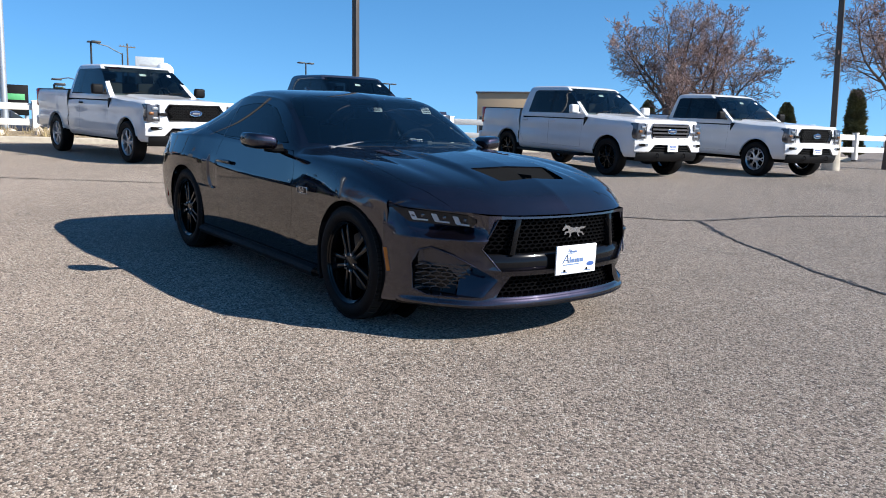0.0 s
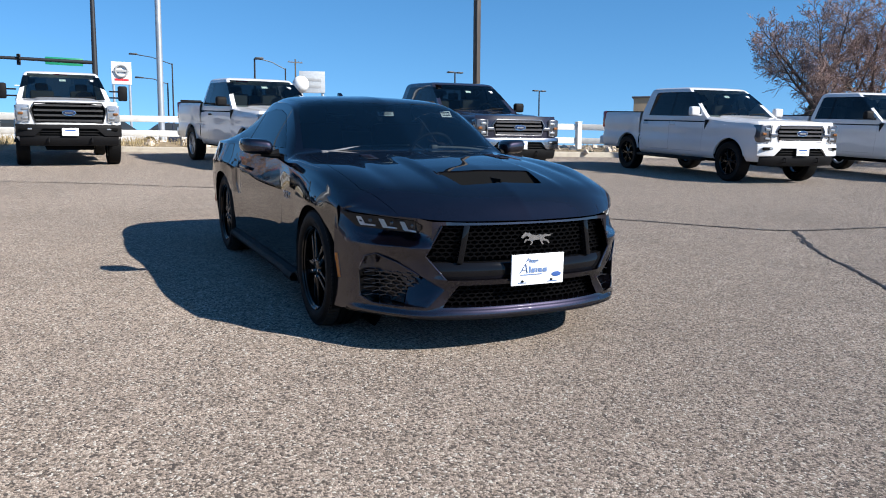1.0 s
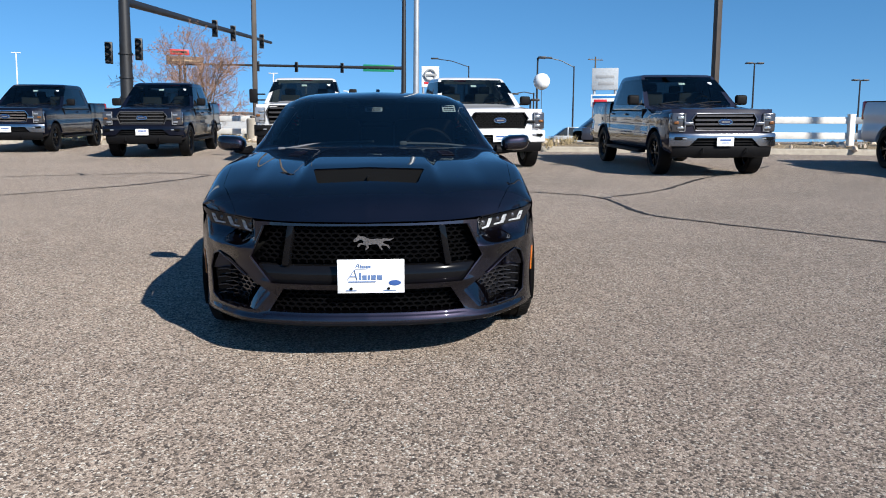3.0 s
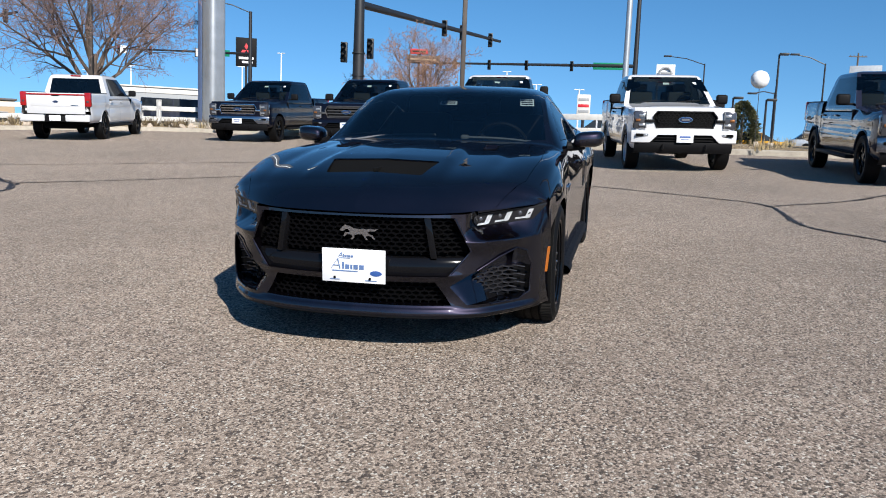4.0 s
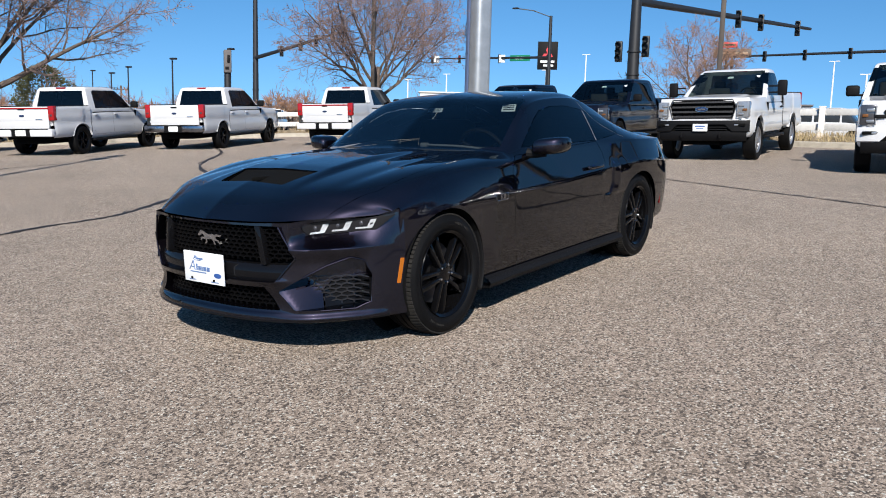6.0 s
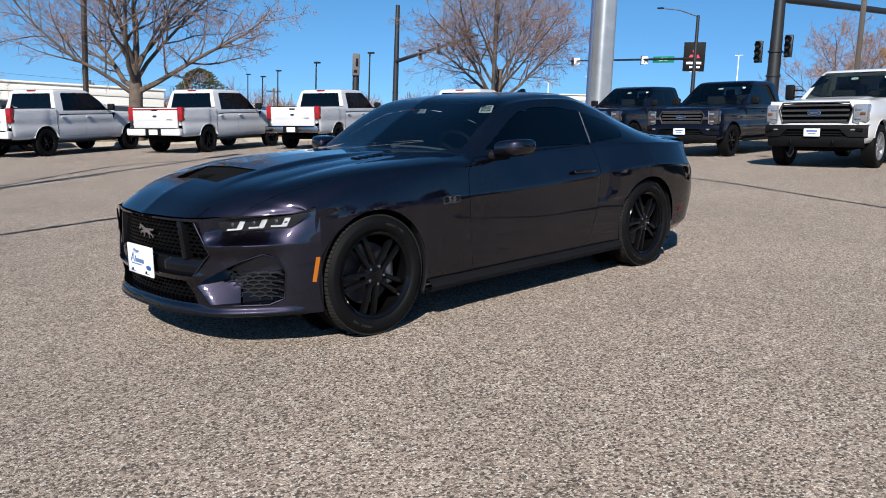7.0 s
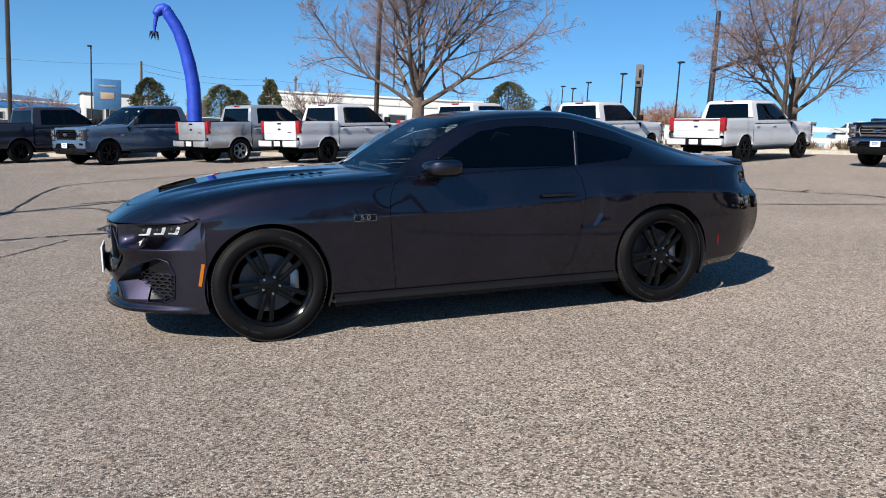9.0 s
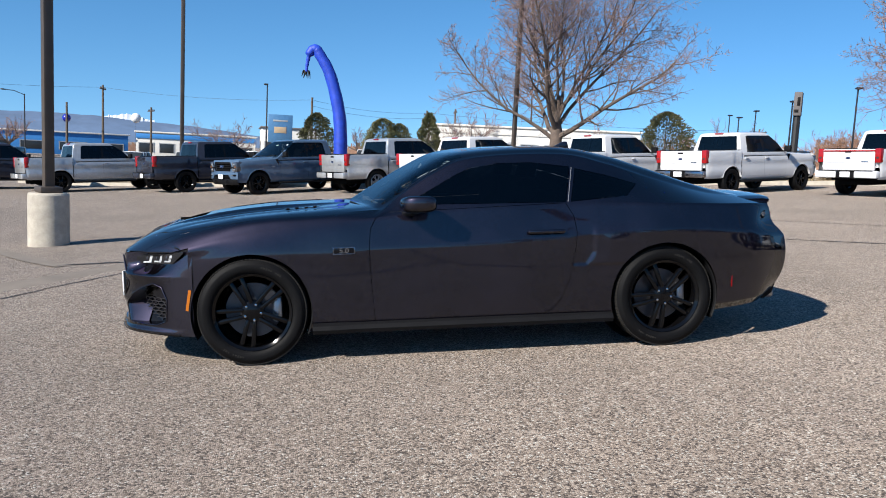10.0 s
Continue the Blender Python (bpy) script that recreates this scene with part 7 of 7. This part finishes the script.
    bm = bmesh.new()
    box(bm, (bed1 - 0.034, -0.52, 1.02 + up), (0.01, 0.20, 0.028), 0.003)
    part("model_badge", bm, M_CHROME, gate)
    rear = M_BUMPER if tail == "chrome" else paint
    for side in (1, -1):
        bm = bmesh.new()
        box(bm, (bed1 - 0.07, side * 0.62, 0.66 + up), (0.20, 0.68, 0.21), 0.04)
        part("rear_bumper", bm, rear, t)
    bm = bmesh.new()
    box(bm, (bed1 - 0.05, 0, 0.64 + up), (0.18, 0.60, 0.19), 0.02)
    box(bm, (bed1 - 0.08, 0, 0.765 + up), (0.20, 1.7, 0.02), 0.006)
    part("bumper_step", bm, M_BLACK, t)
    bm = bmesh.new()
    box(bm, (bed1 - 0.148, 0, 0.655 + up), (0.012, 0.31, 0.155), 0.004)
    part("rear_plate", bm, M_PAPER, t)
    for side in (1, -1):
        bm = bmesh.new()
        box(bm, (bed1 + 0.045, side * 0.885, 1.19 + up), (0.15, 0.175, 0.40), 0.025)
        lamp = part("tail_lamp", bm, M_RED, t)
        bm = bmesh.new()
        box(bm, (bed1 - 0.03, side * 0.885, 1.13 + up), (0.012, 0.07, 0.05), 0.01)
        part("reverse_lens", bm, M_HOUSING, lamp)
    if tail == "bar":
        bm = bmesh.new()
        box(bm, (bed1 - 0.035, 0, 1.325 + up), (0.02, 1.62, 0.04), 0.005)
        part("light_bar", bm, M_RED, t)
    # nose: a painted face with the grille sunk into it
    gz, gh = (1.0 + up, 0.30) if not heavy else (1.03 + up, 0.40)
    bm = bmesh.new()
    sheet(bm, [[(front_x(y) - 0.05 * max(0, (z - hood + 0.22) / 0.2) ** 2, y, z) for y in np.linspace(-0.93, 0.93, 21)] for z in (0.70 + up, 0.85 + up, hood - 0.22, hood - 0.14, hood - 0.08, hood - 0.03, hood - 0.005)])
    bm.normal_update()
    wide = 0.60 if not heavy else 0.70
    cut = clip(bm, bm.faces[:], [(-wide + 0.08, gz + gh / 2), (wide - 0.08, gz + gh / 2), (wide, gz + gh * 0.15), (wide - 0.07, gz - gh / 2), (-wide + 0.07, gz - gh / 2), (-wide, gz + gh * 0.15)], (1, 2))
    floor = recess(bm, cut, lambda p: Vector((-0.06, 0, 0)))
    part("nose_panel", bm, paint, t)
    g = part("grille", floor, M_VOID, t)
    span = lambda z: 2 * (wide - 0.05 - 0.1 * abs(z - gz) / gh)
    if grille == "bars":
        for k in range(4):
            z = gz - gh * 0.38 + k * gh * 0.25
            bm = bmesh.new()
            sheet(bm, [[(front_x(y) + o - (z - gz) * 0.1, y, z + h) for y in np.linspace(-span(z) / 2, span(z) / 2, 9)] for h, o in ((-0.019, -0.05), (-0.019, 0.006), (0.015, 0.012), (0.019, -0.05))])
            part("grille_bar", bm, trim, g)
    else:
        bm = bmesh.new()
        for r in range(6):
            for c in range(15):
                y, z = (c - 7 + 0.5 * (r % 2)) * 0.078, gz + (r - 2.5) * 0.049
                if abs(y) < span(z) / 2 - 0.03:
                    tube(bm, [(front_x(y) + 0.0, y + 0.036 * math.cos(a), z + 0.023 * math.sin(a)) for a in np.linspace(0, 2 * math.pi, 7)], 0.008, 4, False)
        tagged(part("grille_mesh", bm, trim, g, smooth=0), kind="stuff")
    bm = bmesh.new()
    outline = [(s * y, z) for s, y, z in ((-1, wide - 0.08, gz + gh / 2), (1, wide - 0.08, gz + gh / 2), (1, wide, gz + gh * 0.15), (1, wide - 0.07, gz - gh / 2), (-1, wide - 0.07, gz - gh / 2), (-1, wide, gz + gh * 0.15), (-1, wide - 0.08, gz + gh / 2))]
    tube(bm, [(front_x(y) + 0.004, y, z) for y, z in outline], 0.014, 6, False)
    part("grille_surround", bm, trim, g)
    bm = bmesh.new()
    lathe(bm, [(0.0, 0.02), (0.9, 0.018), (1.0, 0.0)], 24, Matrix.Translation((2.90, 0, gz)) @ pose(0, 0, 0, 0, 0, -90) @ Matrix.Diagonal((0.125, 1, 0.05, 1)))
    bmesh.ops.recalc_face_normals(bm, faces=bm.faces[:])
    badge = part("badge", bm, M_BADGE, g, "dark blue oval badge with a chrome rim")
    bm = bmesh.new()
    tube(bm, [(2.905, 0.125 * math.cos(a), gz + 0.05 * math.sin(a)) for a in np.linspace(0, 2 * math.pi, 25)], 0.007, 6, False)
    part("badge_rim", bm, M_CHROME, badge)
    bm = bmesh.new()
    box(bm, (2.923, 0, gz), (0.004, 0.15, 0.028), 0.0)
    part("badge_bar", bm, M_CHROME, badge)
    for side in (1, -1):
        bm = bmesh.new()
        box(bm, (2.73, side * 0.83, gz - 0.01), (0.245, 0.25, 0.345), 0.035)
        lamp = part("headlight", bm, M_LENS if heavy else M_HOUSING, t, "headlight with clear and amber lenses")
        bm = bmesh.new()
        box(bm, (2.862, side * 0.80, gz + 0.075), (0.02, 0.12, 0.055), 0.015)
        part("lens", bm, M_LENS, lamp)
        bm = bmesh.new()
        box(bm, (2.858, side * 0.875, gz - 0.015), (0.03, 0.09, 0.05), 0.012)
        part("turn_signal", bm, M_AMBERDIM, lamp)
        bm = bmesh.new()
        box(bm, (2.862, side * 0.80, gz - 0.105), (0.02, 0.12, 0.05), 0.015)
        part("lens", bm, M_LENS, lamp)
        bm = bmesh.new()
        tube(bm, [(2.874, side * 0.725, gz + 0.15), (2.874, side * 0.725, gz - 0.165), (2.868, side * 0.83, gz - 0.17)], 0.012, 6)
        part("lamp_bar", bm, M_LENS, lamp)
        if not heavy:
            bm = bmesh.new()
            box(bm, (2.868, side * 0.655, gz - 0.03), (0.05, 0.16, 0.06), 0.012)
            part("grille_strap", bm, trim, t)
    bm = bmesh.new()
    rows = [[(front_x(y) + b, y * 1.045, z) for y in np.linspace(-0.94, 0.94, 19)] for z, b in ((0.55 + up, 0.02), (0.57 + up, 0.055), (0.66 + up, 0.06), (0.77 + up, 0.055), (0.795 + up, 0.04), (0.80 + up, -0.06))]
    sheet(bm, rows)
    bm.normal_update()
    slots = recess(bm, clip(bm, bm.faces[:], [(-0.50, 0.715 + up), (0.50, 0.715 + up), (0.66, 0.556 + up), (-0.66, 0.556 + up)], (1, 2)), lambda p: Vector((-0.05, 0, 0)))
    front = part("front_bumper", bm, bumper, t)
    part("bumper_opening", slots, M_VOID, front)
    for side in (1, -1):
        bm = bmesh.new()
        box(bm, (2.885, side * 0.77, 0.705 + up), (0.05, 0.27, 0.055), 0.012, pose(0, 0, 0))
        fog = part("fog_lamp_slot", bm, M_VOID, front)
        bm = bmesh.new()
        box(bm, (2.905, side * 0.73, 0.705 + up), (0.03, 0.08, 0.03), 0.006)
        part("fog_lamp", bm, M_LENS, fog)
        bm = bmesh.new()
        tube(bm, [(2.90, side * 0.40, 0.44 + up), (2.96, side * 0.40, 0.45 + up), (2.96, side * 0.40, 0.52 + up), (2.90, side * 0.40, 0.53 + up)], 0.014, 6)
        part("tow_hook", bm, M_BLACK, t)
    for k in range(2):
        bm = bmesh.new()
        box(bm, (2.905, 0, 0.605 + 0.05 * k + up), (0.02, 1.08, 0.016), 0.004)
        part("opening_bar", bm, M_BLACK, front)
    bm = bmesh.new()
    sheet(bm, [[(front_x(y) + b, y, z) for y in np.linspace(-0.92, 0.92, 15)] for z, b in ((0.36 + up, -0.12), (0.37 + up, -0.03), (0.44 + up, 0.02), (0.53 + up, 0.035), (0.57 + up, 0.03), (0.575 + up, -0.05))])
    part("front_valance", bm, M_BLACK, t)
    bm = bmesh.new()
    box(bm, (2.962, 0.0, 0.65 + up), (0.012, 0.31, 0.155), 0.004)
    plate = part("dealer_plate", bm, M_PAPER, t)
    for z, w, h in ((0.68, 0.20, 0.03), (0.63, 0.15, 0.014)):
        bm = bmesh.new()
        box(bm, (2.969, 0.0, z + up), (0.003, w, h))
        part("printed_bar", bm, M_BLUEINK, plate)
    for side in (1, -1):
        bm = bmesh.new()
        if heavy:
            box(bm, (0.98, side * 1.22, beltz + 0.18), (0.11, 0.20, 0.34), 0.04)
            for z in (0.08, 0.22):
                box(bm, (0.99, side * 1.05, beltz + z), (0.05, 0.24, 0.035), 0.01)
        else:
            box(bm, (0.98, side * 1.11, beltz + 0.115), (0.13, 0.23, 0.20), 0.045, seg=3)
            box(bm, (1.0, side * 0.98, beltz + 0.035), (0.06, 0.16, 0.04), 0.01)
        part("mirror", bm, mirrors, t)
        for x in ((split + 0.13, back + 0.22) if cab == "crew" else (split + 0.13,)):
            bm = bmesh.new()
            box(bm, (x, side * 0.995, 1.12), (0.19, 0.03, 0.038), 0.012)
            part("door_handle", bm, M_BLACK if paint is M_WHITE and cab != "crew" else paint, t)
        bm = bmesh.new()
        slab(bm, [(1.20, 1.235), (1.30, 1.235), (1.235, 1.10), (1.20, 1.04), (1.195, 1.10)], 0.955, 0.997, 0.006)
        if side < 0:
            mirrored(bm)
        part("fender_vent", bm, M_BLACK, t)
        for x in (fa, ra):
            bm = bmesh.new()
            rows = [[(x + r * math.cos(a), side * y, 0.41 + up + r * math.sin(a)) for r, y in ((0.470, 0.94), (0.470, 1.0), (0.478, 1.006), (0.492, 0.998))] for a in np.linspace(radians(16), radians(164), 20)]
            sheet(bm, rows, side > 0)
            part("arch_lip", bm, paint, t)
        if boards:
            bm = bmesh.new()
            box(bm, ((1.2 + back) / 2, side * 0.96, 0.40 + up), (1.2 - back, 0.16, 0.07), 0.025)
            part("running_board", bm, M_BLACK, t)
        truck_wheel(t, fa, side * 0.87, side, 0.43 if heavy else 0.405, rim, spokes)
        truck_wheel(t, ra, side * 0.87, side, 0.43 if heavy else 0.405, rim, spokes)
    # seats, dashboard and steering wheel behind the glass
    for x in (-0.05, -0.95) if cab != "regular" else (-0.05,):
        for y in (0.42, -0.42):
            bm = bmesh.new()
            box(bm, (x, y, 1.28), (0.16, 0.50, 0.60), 0.05)
            box(bm, (x - 0.02, y, 1.66), (0.09, 0.27, 0.17), 0.04)
            part("seat", bm, M_SEAT, t)
    bm = bmesh.new()
    box(bm, (0.98, 0, 1.19 + up), (0.45, 1.66, 0.16), 0.04)
    part("dashboard", bm, M_SEAT, t)
    bm = bmesh.new()
    w = pose(0.62, 0.42, 1.33 + up, 0, -62, 0)
    tube(bm, [w @ Vector((0.18 * math.cos(a), 0.18 * math.sin(a), 0)) for a in np.linspace(0, 2 * math.pi, 19)], 0.015, 6, False)
    part("steering_wheel", bm, M_BLACK, t)
    return t


def nose_at(x, y, yaw):
    """The pose of a truck whose nose is there."""
    a = radians(yaw)
    return stand(x - 2.86 * math.cos(a), y - 2.86 * math.sin(a), yaw)


def tail_at(x, y, yaw):
    a = radians(yaw)
    return stand(x + 2.93 * math.cos(a), y + 2.93 * math.sin(a), yaw)


truck(nose_at(-9.9, 2.25, 8), M_WHITE, "white extended-cab pickup with a black honeycomb grille", "super", "mesh", rim=M_SILVER, boards=False)
truck(nose_at(-7.9, 6.05, 0), M_SLATE, "dark blue-grey crew-cab pickup with chrome bumper and grille bars", "crew", "bars", M_DULL, M_BUMPER)
truck(nose_at(-5.2, 10.85, -6), M_WHITE, "white crew-cab pickup with a grey bar grille and dark wheels", "crew", "bars", M_DULL, mirrors=M_WHITE)
truck(nose_at(-4.2, 15.0, -8), M_WHITE, "white extended-cab pickup with black honeycomb grille and machined wheels", "super", "mesh", rim=M_SILVER, boards=False)
truck(nose_at(-12.1, -2.05, 2), M_WHITE, "white heavy-duty pickup with a black bumper and black bar grille", "regular", "bars", M_GREYBAR, M_BLACK, M_SILVER, heavy=True)
truck(nose_at(-14.2, -6.15, 3), M_NAVY, "dark blue crew-cab pickup with a black grille", "crew", "bars", M_GREYBAR)
truck(nose_at(-16.4, -10.5, 3), M_NAVY, "dark blue crew-cab pickup with a chrome grille", "crew", "bars", M_CHROME, M_BUMPER)
truck(tail_at(-13.9, -14.93, 200), M_WHITE, "white crew-cab pickup with a red light bar across the tailgate", tail="bar")
truck(tail_at(-10.0, -17.47, 205), M_WHITE, "white crew-cab pickup with a chrome rear bumper", tail="chrome")
truck(tail_at(-6.1, -18.85, 207), M_WHITE, "white crew-cab pickup with a thin red light bar on the tailgate", tail="bar")
truck(tail_at(-1.94, -20.55, 210), M_WHITE, "white crew-cab pickup with dark wheels")
truck(tail_at(0.72, -22.2, 209), M_SILVERP, "silver crew-cab pickup with machined wheels", rim=M_SILVER)
truck(nose_at(4.55, -22.85, 35), M_STEELBLUE, "steel-blue crew-cab pickup with a closed grille")
truck(tail_at(7.8, -25.5, 212), M_CARBON, "dark grey crew-cab pickup with black wheels")
truck(tail_at(12.8, -27.0, 212), M_SILVERP, "silver crew-cab pickup with dark wheels")
truck(tail_at(17.4, -28.8, 212), M_CARBON, "dark grey crew-cab pickup")
